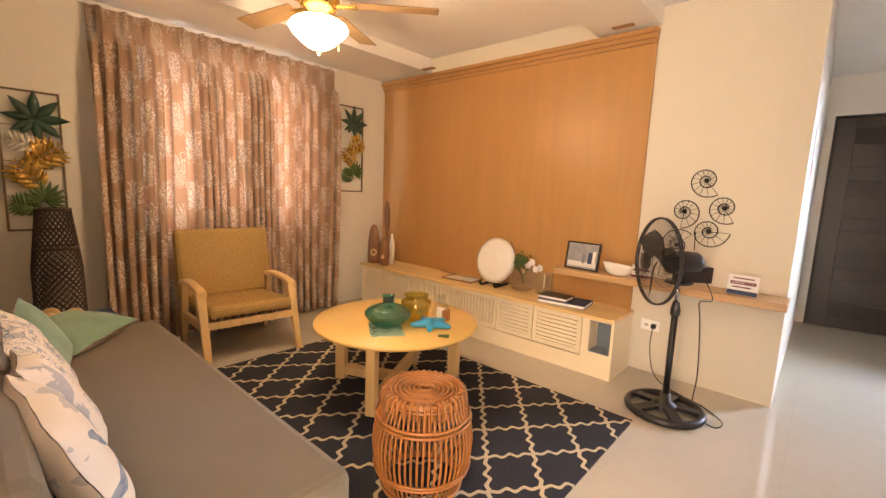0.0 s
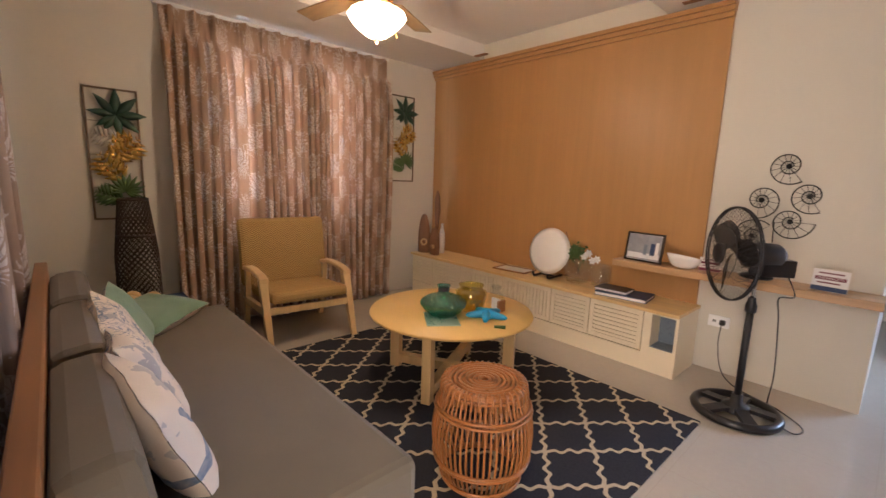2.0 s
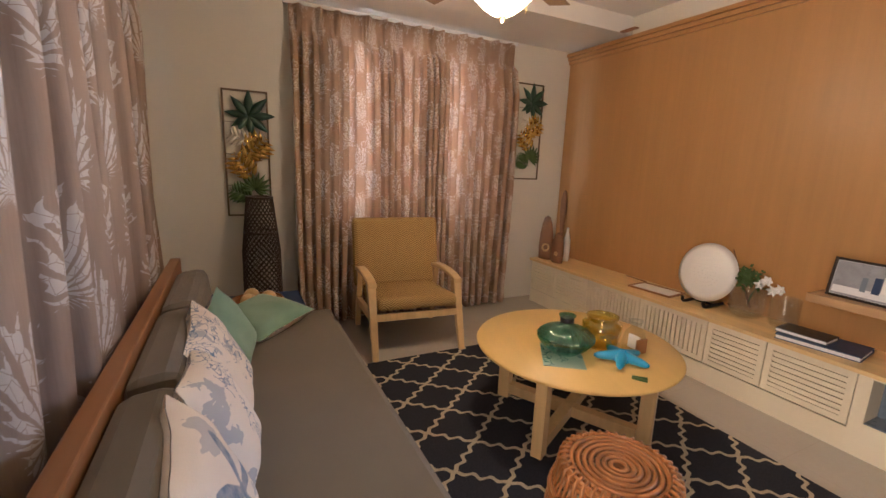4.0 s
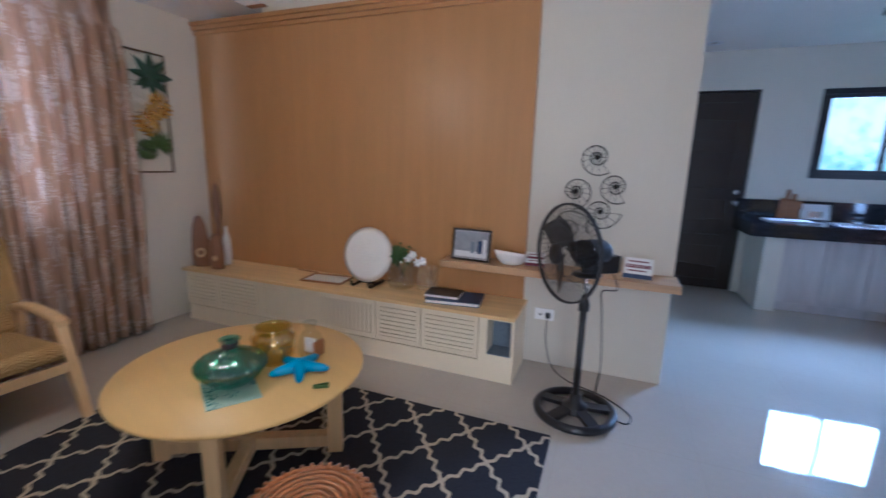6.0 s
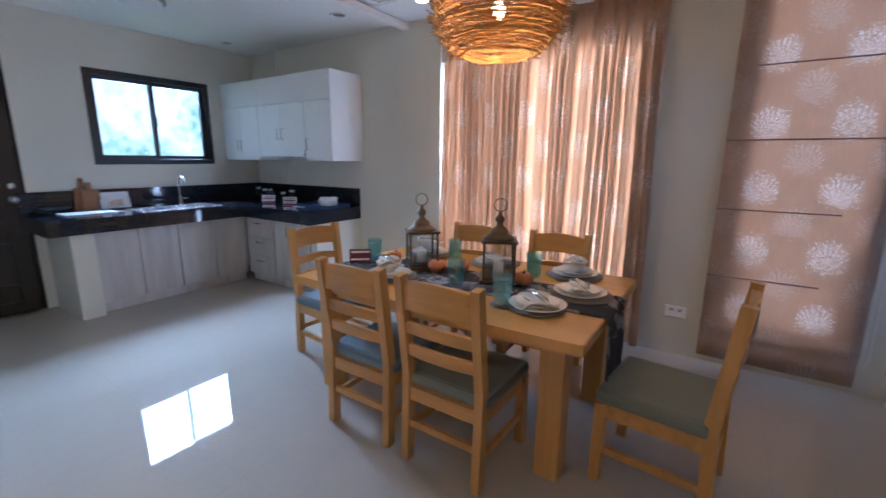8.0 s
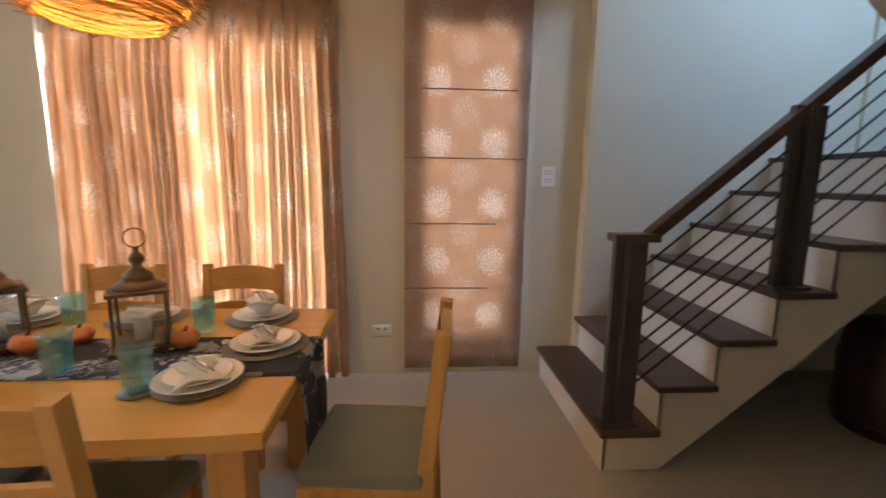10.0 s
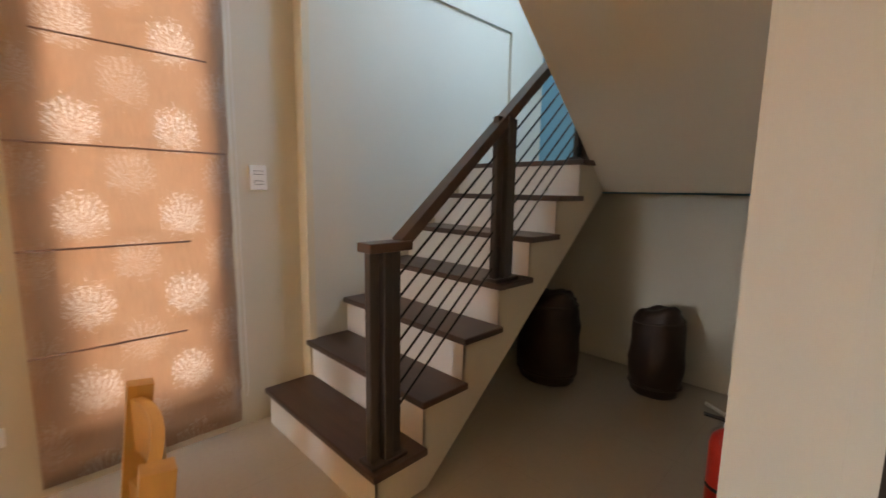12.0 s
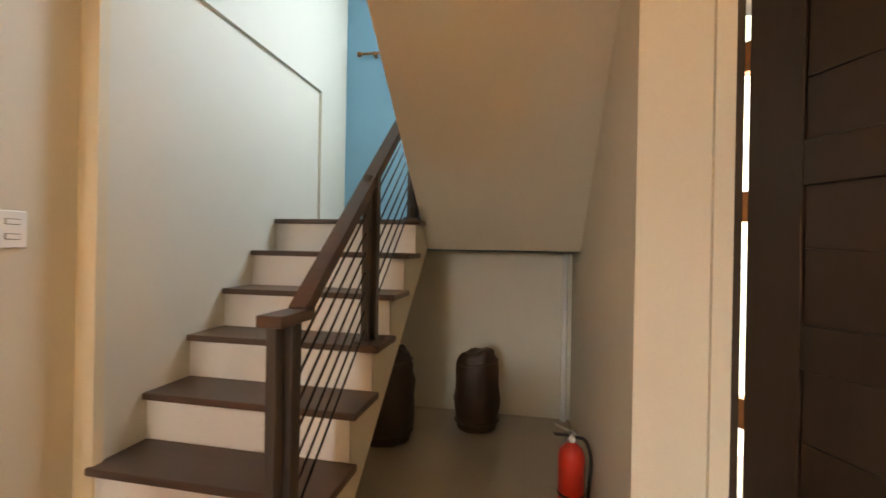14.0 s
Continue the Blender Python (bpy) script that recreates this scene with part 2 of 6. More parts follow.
def print_cloth(name, base, ink):
    """Cream cushion cloth with an inky watercolour print."""
    m = Nodes(name, base, 0.9, 0.0, 0.2)
    v = m.obj()
    warp = m.add("ShaderNodeTexNoise", Vector=v, Scale=7.0).outputs["Color"]
    vor = m.add("ShaderNodeTexVoronoi", Vector=warp, Scale=11.0)
    vor.feature = "DISTANCE_TO_EDGE"
    twig = m.math("LESS_THAN", vor.outputs["Distance"], 0.045)
    where = m.math("GREATER_THAN", m.noise(v, 5.0, 2), 0.53)
    wash = m.math("MULTIPLY", m.math("GREATER_THAN", m.noise(v, 6.5, 4), 0.58), 0.55)
    m.set("Base Color", m.mix(m.math("MAXIMUM", m.math("MULTIPLY", twig, where), wash), m.mix(m.noise(v, 3.0), tint(base, 0.92), base), ink))
    m.bump(m.noise(v, 240.0, 2), 0.2, 0.003)
    return m.mat


def star_cloth():
    """Cream cushion cloth with one large watercolour starfish; object x and y span the cushion."""
    m = Nodes("starfish_cushion", (0.74, 0.66, 0.56), 0.9, 0.0, 0.2)
    v = m.add("ShaderNodeTexCoord").outputs["Object"]
    sep = m.add("ShaderNodeSeparateXYZ", Vector=v)
    n = m.noise(v, 18.0, 4)
    x, y = m.math("ADD", sep.outputs[0], 0.03), m.math("ADD", sep.outputs[1], 0.02)
    rad = m.math("SQRT", m.math("ADD", m.math("MULTIPLY", x, x), m.math("MULTIPLY", y, y)))
    arm = m.math("POWER", m.math("ABSOLUTE", m.math("COSINE", m.math("MULTIPLY_ADD", m.math("ARCTAN2", y, x), 2.5, 0.6))), 5.0)
    edge = m.math("MULTIPLY_ADD", arm, 0.13, m.math("MULTIPLY_ADD", n, 0.03, 0.012))
    star = m.math("MULTIPLY", m.math("LESS_THAN", rad, edge), m.math("MULTIPLY_ADD", m.noise(v, 45.0, 3), 0.9, 0.35))
    wash = m.math("MULTIPLY", m.math("GREATER_THAN", m.noise(v, 7.0, 3), 0.62), 0.4)
    col = m.mix(m.math("MINIMUM", m.math("MAXIMUM", star, wash), 1.0), m.mix(m.noise(v, 3.0), (0.66, 0.58, 0.48), (0.76, 0.68, 0.58)), (0.13, 0.19, 0.28))
    m.set("Base Color", col)
    m.bump(m.noise(v, 240.0, 2), 0.2, 0.003)
    return m.mat


WALL = (0.67, 0.635, 0.535)
MAT = dict(
    wall=paint("cream_wall_paint", WALL),
    ceil=paint("white_ceiling_paint", (0.78, 0.76, 0.71)),
    beige=paint("warm_lit_trim", (0.70, 0.61, 0.44)),
    # beige carries the warm room light on the column's side face
    blue=paint("blue_wall_paint", (0.17, 0.42, 0.57)),
    floor=tile_floor(),
    panel=wood("oak_wall_panel", (0.43, 0.230, 0.075), 0.42, 2, 0.94, 70.0, 0.02, 1.07),
    oak=wood("light_oak", (0.72, 0.51, 0.22), 0.4, 0, 0.84, 60.0),
    tabley=wood("golden_tabletop", (0.70, 0.47, 0.15), 0.42, 0, 0.95, 40.0, 0.02, 1.05),
    shelf=wood("shelf_oak", (0.52, 0.33, 0.16), 0.4, 0, 0.8),
    honey=wood("honey_wood", (0.56, 0.305, 0.085), 0.32, 2, 0.8),
    honeyx=wood("honey_wood_rail", (0.56, 0.305, 0.085), 0.32, 0, 0.8),
    honeyt=wood("honey_tabletop", (0.60, 0.325, 0.08), 0.22, 1, 0.90, 40.0, 0.02, 1.07),
    birch=wood("pale_birch", (0.66, 0.46, 0.21), 0.35, 2, 0.85),
    brownw=wood("brown_wood", (0.28, 0.13, 0.05), 0.4, 0, 0.7),
    dark=wood("espresso_wood", (0.020, 0.012, 0.008), 0.36, 2, 0.6),
    tread=wood("dark_tread_wood", (0.085, 0.050, 0.036), 0.35, 0, 0.7),
    newel=wood("charcoal_stain", (0.055, 0.046, 0.042), 0.38, 2, 0.75),
    cream=paint("cream_lacquer", (0.80, 0.71, 0.52), 0.4, 0.01),
    white=paint("white_lacquer", (0.78, 0.77, 0.74), 0.35, 0.01),
    grey_oak=wood("grey_oak_laminate", (0.52, 0.49, 0.46), 0.45, 2, 0.78, 26.0),
    granite=granite(),
    black=plain("black_plastic", (0.012, 0.012, 0.014), 0.35),
    steel=plain("brushed_steel", (0.62, 0.62, 0.62), 0.25, 1.0),
    iron=plain("dark_iron", (0.03, 0.028, 0.026), 0.5, 0.8),
    brass=plain("aged_brass", (0.155, 0.115, 0.072), 0.45, 0.85, 0.3),
    gold=plain("gold_leaf", (0.60, 0.40, 0.10), 0.28, 0.9, 0.35),
    leaf=plain("dark_green_leaf", (0.018, 0.06, 0.035), 0.4, 0.0, 0.3),
    leaf2=plain("bright_green_leaf", (0.06, 0.12, 0.025), 0.45, 0.0, 0.3),
    sofa=cloth("taupe_sofa_cloth", (0.140, 0.118, 0.082), 500.0, 0.9, 0.78),
    seat=cloth("grey_green_seat_cloth", (0.20, 0.225, 0.19), 500.0),
    seatb=cloth("blue_grey_seat_cloth", (0.17, 0.25, 0.30), 500.0),
    mustard=herringbone(),
    mint=cloth("mint_cloth", (0.21, 0.33, 0.24), 600.0),
    printed=print_cloth("printed_cushion", (0.74, 0.66, 0.56), (0.18, 0.23, 0.30)),
    starprint=star_cloth(),
    tealprint=print_cloth("teal_printed_cloth", (0.42, 0.56, 0.46), (0.03, 0.16, 0.15)),
    rug=rug_cloth(),
    rattan=wood("rattan_cane", (0.36, 0.145, 0.04), 0.30, 2, 0.6, 40.0),
    wicker=plain("dark_wicker", (0.05, 0.030, 0.020), 0.45, 0.0, 0.4),
    twig=wood("golden_twig", (0.60, 0.32, 0.075), 0.55, 2, 0.6, 40.0),
    china=plain("white_china", (0.80, 0.78, 0.74), 0.15, 0.0, 0.03),
    napkin=cloth("cream_napkin", (0.70, 0.66, 0.58), 800.0),
    placemat=cloth("grey_placemat", (0.23, 0.20, 0.17), 250.0),
    runner=print_cloth("runner_cloth", (0.05, 0.05, 0.06), (0.45, 0.44, 0.42)),
    terra=plain("orange_terracotta", (0.55, 0.19, 0.06), 0.6, 0.0, 0.25),
    aqua=tinted_glass("aqua_glass", (0.74, 0.94, 0.97), (0.14, 0.55, 0.64), 0.06, 0.03, 0.10),
    teal=tinted_glass("teal_glass", (0.40, 0.76, 0.66), (0.004, 0.11, 0.08), 0.22, 0.03, 0.09),
    amber=tinted_glass("amber_glass", (0.86, 0.80, 0.34), (0.17, 0.14, 0.005), 0.07, 0.03, 0.09),
    smoke=thin_glass("smoky_plastic", (0.62, 0.62, 0.64), 0.66, (0.05, 0.05, 0.055)),
    bladew=wood("fan_blade_wood", (0.26, 0.17, 0.08), 0.45, 0, 0.8),
    vaseglass=tinted_glass("clear_vase_glass", (0.975, 0.985, 0.98), (0.50, 0.52, 0.50), 0.03, 0.03, 0.05),
    clear=thin_glass("clear_glass", (0.96, 0.97, 0.97), 0.94, (0.35, 0.37, 0.37)),
    pane=thin_glass("window_pane", (0.95, 0.98, 0.98), 0.93),
    bluewood=plain("blue_starfish_paint", (0.025, 0.30, 0.58), 0.3, 0.0, 0.25),
    navy=plain("navy_card", (0.02, 0.045, 0.12), 0.45),
    paper=plain("white_paper", (0.78, 0.78, 0.77), 0.6, 0.0, 0.02),
    snow=plain("bright_white_plastic", (0.90, 0.90, 0.89), 0.3, 0.0, 0.02),
    photo=plain("photo_print", (0.30, 0.31, 0.34), 0.3, 0.0, 0.45),
    slate=plain("slate_blue_laminate", (0.17, 0.21, 0.26), 0.3),
    maroon=plain("maroon_print", (0.16, 0.015, 0.04), 0.5),
    redpaint=plain("red_enamel", (0.62, 0.035, 0.02), 0.32),
    driftwood=wood("driftwood", (0.23, 0.12, 0.06), 0.7, 2, 0.5, 30.0, 0.3),
    barkbox=plain("dark_woven_bag", (0.034, 0.015, 0.008), 0.45, 0.0, 0.5),
    shade=glow("lit_frosted_glass", (1.0, 0.72, 0.40), 14.0),
    bulb=glow("lit_bulb", (1.0, 0.72, 0.36), 30.0),
    milky=plain("milky_lamp_cover", (0.70, 0.71, 0.72), 0.3),
    grass=plain("grass", (0.06, 0.10, 0.03), 0.9, 0.0, 0.4),
    curtain=curtain_cloth("block_print_curtain", (0.50, 0.345, 0.235), (0.83, 0.75, 0.67), 0.145, 0.36, 0.070, 0.120, 2.3, 0.32, -0.80, 0.85, 80.0, 26.0, 0.09),
    drape=curtain_cloth("faded_print_curtain", (0.60, 0.42, 0.285), (0.78, 0.68, 0.59), 0.21, 0.46, 0.085, 0.10, 2.0, 0.55, -0.6, 0.7),
    blind=curtain_cloth("coral_print_blind", (0.57, 0.41, 0.30), (0.80, 0.76, 0.72), 0.1775, 0.365, 0.098, 0.098, 2.0, 0.40, -0.5, 0.45, 120.0, 34.0, 0.10),
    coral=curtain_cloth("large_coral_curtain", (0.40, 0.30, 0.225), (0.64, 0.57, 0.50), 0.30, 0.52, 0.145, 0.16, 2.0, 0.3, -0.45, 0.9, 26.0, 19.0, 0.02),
    lining=cloth("curtain_border", (0.30, 0.19, 0.15), 500.0),
)


# ---- mesh helpers ----
def box(bm, x0, x1, y0, y1, z0, z1, bev=0.0):
    vs = [bm.verts.new((x, y, z)) for x in (x0, x1) for y in (y0, y1) for z in (z0, z1)]
    fs = [bm.faces.new([vs[i] for i in q]) for q in ((0, 1, 3, 2), (4, 6, 7, 5), (0, 4, 5, 1), (2, 3, 7, 6), (0, 2, 6, 4), (1, 5, 7, 3))]
    if bev:
        edges = list({e for f in fs for e in f.edges})
        bmesh.ops.bevel(bm, geom=edges, offset=bev, segments=2, affect="EDGES", profile=0.5)
    return bm


def boxes(*rows, bev=0.0):
    bm = bmesh.new()
    for r in rows:
        box(bm, *r, bev=bev)
    return bm


def beam(bm, a, b, w, h, up=(0, 0, 1)):
    """A square bar from a to b, w across and h along the given up."""
    a, b = Vector(a), Vector(b)
    d = (b - a).normalized()
    side = d.cross(Vector(up)).normalized()
    top = side.cross(d)
    vs = []
    for p in (a, b):
        for s, t in ((-1, -1), (1, -1), (1, 1), (-1, 1)):
            vs.append(bm.verts.new(p + side * (s * w / 2) + top * (t * h / 2)))
    for q in ((3, 2, 1, 0), (4, 5, 6, 7), (0, 1, 5, 4), (1, 2, 6, 5), (2, 3, 7, 6), (3, 0, 4, 7)):
        bm.faces.new([vs[i] for i in q])
    return bm


def tube(bm, pts, r, seg=6, closed=False, taper=None):
    """A round bar swept along points."""
    pts = [Vector(p) for p in pts]
    n = len(pts)
    rings, side = [], None
    for i, p in enumerate(pts):
        a = pts[i - 1] if (closed or i) else p
        b = pts[(i + 1) % n] if (closed or i < n - 1) else p
        d = (b - a).normalized()
        if side is None or abs(side.dot(d)) > 0.95:
            side = d.orthogonal().normalized()
        side = (side - d * side.dot(d)).normalized()
        up = d.cross(side)
        rr = r * (taper(i / max(1, n - 1)) if taper else 1.0)
        rings.append([bm.verts.new(p + (side * math.cos(k) + up * math.sin(k)) * rr) for k in (2 * math.pi * j / seg for j in range(seg))])
    for i in range(n if closed else n - 1):
        a, b = rings[i], rings[(i + 1) % n]
        for j in range(seg):
            bm.faces.new((a[j], a[(j + 1) % seg], b[(j + 1) % seg], b[j])).smooth = True
    if not closed:
        bm.faces.new(rings[0][::-1]), bm.faces.new(rings[-1])
    return bm


def lathe(bm, profile, seg=32, at=(0, 0, 0), ribs=0, rib=0.0, smooth=True):
    """A turned shape from (radius, height) pairs; ribs flute it."""
    at = Vector(at)
    rings = []
    for r, z in profile:
        if r < 1e-6:
            rings.append([bm.verts.new(at + Vector((0, 0, z)))])
        else:
            ring = []
            for j in range(seg):
                k = 2 * math.pi * j / seg
                q = r * (1 + rib * math.cos(ribs * k)) if ribs else r
                ring.append(bm.verts.new(at + Vector((q * math.cos(k), q * math.sin(k), z))))
            rings.append(ring)
    for a, b in zip(rings, rings[1:]):
        for j in range(seg):
            k = (j + 1) % seg
            if len(a) == 1 and len(b) == 1:
                continue
            if len(a) == 1:
                f = bm.faces.new((a[0], b[k], b[j]))
            elif len(b) == 1:
                f = bm.faces.new((a[j], a[k], b[0]))
            else:
                f = bm.faces.new((a[j], a[k], b[k], b[j]))
            f.smooth = smooth
    return bm


def prism(bm, outline, z0, z1):
    """An upright slab over a plan outline."""
    lo = [bm.verts.new((x, y, z0)) for x, y in outline]
    hi = [bm.verts.new((x, y, z1)) for x, y in outline]
    n = len(outline)
    bm.faces.new(lo[::-1]), bm.faces.new(hi)
    for i in range(n):
        bm.faces.new((lo[i], lo[(i + 1) % n], hi[(i + 1) % n], hi[i]))
    return bm


def shaped(bm, m):
    bmesh.ops.transform(bm, matrix=m, verts=bm.verts)
    return bm


def mesh_object(name, bm, mat):
    bmesh.ops.recalc_face_normals(bm, faces=bm.faces)
    me = bpy.data.meshes.new(name)
    bm.to_mesh(me)
    bm.free()
    me.materials.append(MAT[mat])
    return new(name, me)


def thing(name, label, category, m=None, group="", kind=""):
    ob = new(name)
    ob.empty_display_size = 0.05
    ob.matrix_world = m or Matrix()
    return tagged(ob, label, category, group, kind)


def part(name, bm, mat, parent, label=""):
    ob = mesh_object(name, bm, mat)
    ob.parent = parent
    return tagged(ob, label)


def solid(name, bm, mat, label, category, m=None, group="", kind=""):
    ob = mesh_object(name, bm, mat)
    ob.matrix_world = m or Matrix()
    return tagged(ob, label, category, group, kind)


def setting(name, bm, mat, label, category="wall"):
    return solid(name, bm, mat, label, category, kind="structure")


def wall_x(name, x0, x1, y0, y1, z0, z1, holes, mat="wall", label="cream painted plaster wall"):
    """A wall along y with rectangular holes (y0, y1, z0, z1)."""
    bm = bmesh.new()
    ys = sorted({y0, y1, *(h[0] for h in holes), *(h[1] for h in holes)})
    for a, b in zip(ys, ys[1:]):
        cut = sorted((h[2], h[3]) for h in holes if h[0] <= a and h[1] >= b)
        z = z0
        for c, d in cut:
            if c > z:
                box(bm, x0, x1, a, b, z, c)
            z = d
        if z < z1:
            box(bm, x0, x1, a, b, z, z1)
    bmesh.ops.remove_doubles(bm, verts=bm.verts, dist=1e-5)
    return setting(name, bm, mat, label)


def wall_y(name, x0, x1, y0, y1, z0, z1, holes, mat="wall", label="cream painted plaster wall"):
    ob = wall_x(name, -y1, -y0, x0, x1, z0, z1, holes, mat, label)
    ob.matrix_world = pose(0, 0, 0, 0, 0, -90)
    ob.data.transform(pose(0, 0, 0, 0, 0, -90))
    ob.matrix_world = Matrix()
    return ob


# ---- structure ----
setting("ground", boxes((-400, 400, -400, 400, -0.40, -0.30)), "grass", "green lawn around the house", "ground")
setting("floor", boxes((XW - 0.2, XE + 0.2, YF - 0.2, YK + 0.2, -0.12, 0.0), (XC - 0.1, XE + 0.2, YL - 0.2, YF - 0.2, -0.12, 0.0)), "floor", "glossy beige porcelain tile floor", "floor")
TH = 0.15
wall_x("wall_west", XW - TH, XW, YF - TH, YP, 0, 2.75, [(0.85, 2.25, 0.85, 2.1)])
wall_y("wall_front", XW, XC, YF - TH, YF, 0, 2.75, [(-2.8, -1.0, 0.85, 2.1), (-0.33, 0.60, 0, 2.06)])
wall_y("wall_panel_side", XW - TH, XB - TH, YP, YP + TH, 0, 2.75, [])
wall_x("wall_block", XB - TH, XB, YP, YK, 0, 2.75, [])
wall_y("wall_kitchen", XB - TH, XE + TH, YK, YK + TH, 0, 2.75, [(-0.03, 0.80, 0, 2.05), (1.29, 2.38, 1.21, 2.04)])
wall_x("wall_east", XE, XE + TH, -0.20, YK, 0, 2.75, [(1.45, 2.98, 0, 2.06), (0.25, 0.81, 0.25, 2.2)])
wall_x("wall_stair", XS, XS + TH, YL, -0.20, 0, ZUP, [], label="pale painted plaster wall beside the stairs")
wall_y("wall_landing", XC - TH, XS + TH, YL - TH, YL, 0, ZUP, [(0.95, 1.75, 2.55, 3.8)], "blue", "blue painted wall above the stair landing")
wall_x("wall_stair_side", XC - TH, XC, YL, YF - TH, 0, ZUP, [], label="beige plaster wall beside the stairs")
wall_y("wall_under_landing", XC, XS, YU - 0.1, YU, 0, 1.25, [], label="pale plaster wall under the stair landing")
wall_y("wall_upstairs", XC - TH, XE + TH, -0.20, -0.05, 2.75, ZUP, [])
# plaster bands that frame a shallow recess of the stair wall
setting("trim_stair_recess", boxes((XS - 0.022, XS, YL, -0.30, 2.485, ZUP), (XS - 0.022, XS, YL, -1.95, 1.45, 2.485)), "wall", "plaster band framing the stair wall", "trim")
# column's side face; its warm light is put into the beige colour
setting("trim_column", boxes((XS - 0.02, XE + 0.02, -0.228, -0.186, 0.0, 2.75)), "beige", "plaster column edge by the stairs, coloured as warmly lit", "trim")
setting("trim_door_jamb", boxes((0.60, 0.655, YF - 0.02, YF + 0.018, 0, 2.06)), "wall", "plaster edge beside the entrance door", "trim")

# ceilings: a lowered border with a raised tray over living and dining, a flat kitchen
bm = bmesh.new()
box(bm, XW - TH, XB, YF - TH, YP + TH, 2.60, 2.75)
for r in ((XW, -2.98, YF, YP), (-1.33, -0.92, YF, YP), (-2.98, -1.33, YF, 0.25)):
    box(bm, *r, ZR, 2.60)
box(bm, -2.98, -1.33, 0.25, YP, ZT, 2.60)
setting("ceiling_living", bm, "ceil", "white ceiling with a raised tray and dropped border", "ceiling")
bm = bmesh.new()
box(bm, XB, XE + TH, 3.28, YK, ZK, 2.60)
box(bm, -0.92, XE, YF, 0.25, ZK, 2.60)
box(bm, 2.45, XE, 0.25, 3.28, ZK, 2.60)
box(bm, -0.92, -0.45, 0.25, YP, ZK, 2.60)
box(bm, -0.45, 2.45, 0.25, 3.28, 2.56, 2.60)
setting("ceiling_dining", bm, "ceil", "white ceiling with a tray over the dining table", "ceiling")
bm = bmesh.new()
for k in range(4):
    o = 0.028 * k
    z = ZK + 0.034 * k
    for a, b in (((-0.45 + o, 0.25 + o), (2.45 - o, 0.25 + o)), ((2.45 - o, 0.25 + o), (2.45 - o, 3.28 - o)), ((2.45 - o, 3.28 - o), (-0.45 + o, 3.28 - o)), ((-0.45 + o, 3.28 - o), (-0.45 + o, 0.25 + o))):
        beam(bm, (*a, z + 0.03), (*b, z + 0.03), 0.05, 0.05)
setting("trim_cove", bm, "ceil", "stepped white cove moulding round the dining tray", "trim")
bm = bmesh.new()
for k in range(5):
    a = math.pi / 2 * k / 4
    beam(bm, (XB, 3.34 + 0.055 * math.sin(a), 2.385 + 0.05 * (1 - math.cos(a))), (XE, 3.34 + 0.055 * math.sin(a), 2.385 + 0.05 * (1 - math.cos(a))), 0.05, 0.05)
setting("trim_beam", bm, "ceil", "rounded white ceiling moulding between kitchen and dining area", "trim")
setting("trim_pilaster", boxes((XE - 0.014, XE, 2.985, 3.42, 0.0, 2.36)), "wall", "shallow plaster pilaster beside the curtain", "trim")
setting("ceiling_upper", boxes((XW - TH, XE + TH, YF, YK + TH, 2.75, 2.85), (XC - TH, XE + TH, YL - TH, -0.05, ZUP, ZUP + 0.1)), "ceil", "plain white ceiling slab", "ceiling")

# oak panelling
panel_wall = thing("wall_panelling", "oak veneered wall panelling with a stepped cornice", "panelling", kind="structure")
for a, b in ((-3.64, -2.7201), (-2.72, -1.8301), (-1.83, -0.94)):
    part("panel", boxes((a, b, YP - 0.02, YP, 0.0, 2.20)), "panel", panel_wall)
for k in range(3):
    part("cornice", boxes((-3.645, -0.936 + 0.003 * k, YP - 0.035 - 0.016 * k, YP, 2.20 + 0.03 * k, 2.229 + 0.03 * k), bev=0.003), "panel", panel_wall)
# lamps in the ceiling border
for x in (-2.90, -1.13):
    d = thing("downlight", "slim brown slot downlight in the ceiling border", "downlight", pose(x, 2.965, ZR), "recessed ceiling lights")
    part("rim", boxes((-0.07, 0.07, -0.022, 0.022, -0.006, 0.004), bev=0.002), "brownw", d)
for x, y in ((2.44, 5.31), (2.44, 3.69), (0.29, 5.29)):
    d = thing("downlight", "round unlit recessed ceiling downlight", "downlight", pose(x, y, ZK), "recessed ceiling lights")
    part("rim", lathe(bmesh.new(), [(0.045, 0.004), (0.045, -0.004), (0.068, -0.006), (0.072, 0.004)], 24), "milky", d)
    part("reflector", lathe(bmesh.new(), [(0.0, -0.001), (0.045, -0.001)], 24), "steel", d)
d = thing("downlight", "round lit recessed downlight with a warm glow", "downlight", pose(2.55, 2.93, ZK), "recessed ceiling lights")
part("rim", lathe(bmesh.new(), [(0.045, 0.004), (0.045, -0.004), (0.068, -0.006), (0.072, 0.004)], 24), "milky", d)
part("bulb", lathe(bmesh.new(), [(0.0, -0.002), (0.044, -0.001)], 24), "shade", d, "glowing warm lamp")
lampc = thing("ceiling_lamp", "round white flush ceiling lamp, switched off", "ceiling lamp", pose(1.37, 4.60, ZK))
part("base", lathe(bmesh.new(), [(0.0, -0.001), (0.165, -0.001), (0.17, -0.03), (0.15, -0.036), (0.0, -0.036)], 40), "steel", lampc, "brushed metal ring")
part("cover", lathe(bmesh.new(), [(0.148, -0.034), (0.14, -0.06), (0.10, -0.085), (0.05, -0.095), (0.0, -0.097)], 40), "milky", lampc)


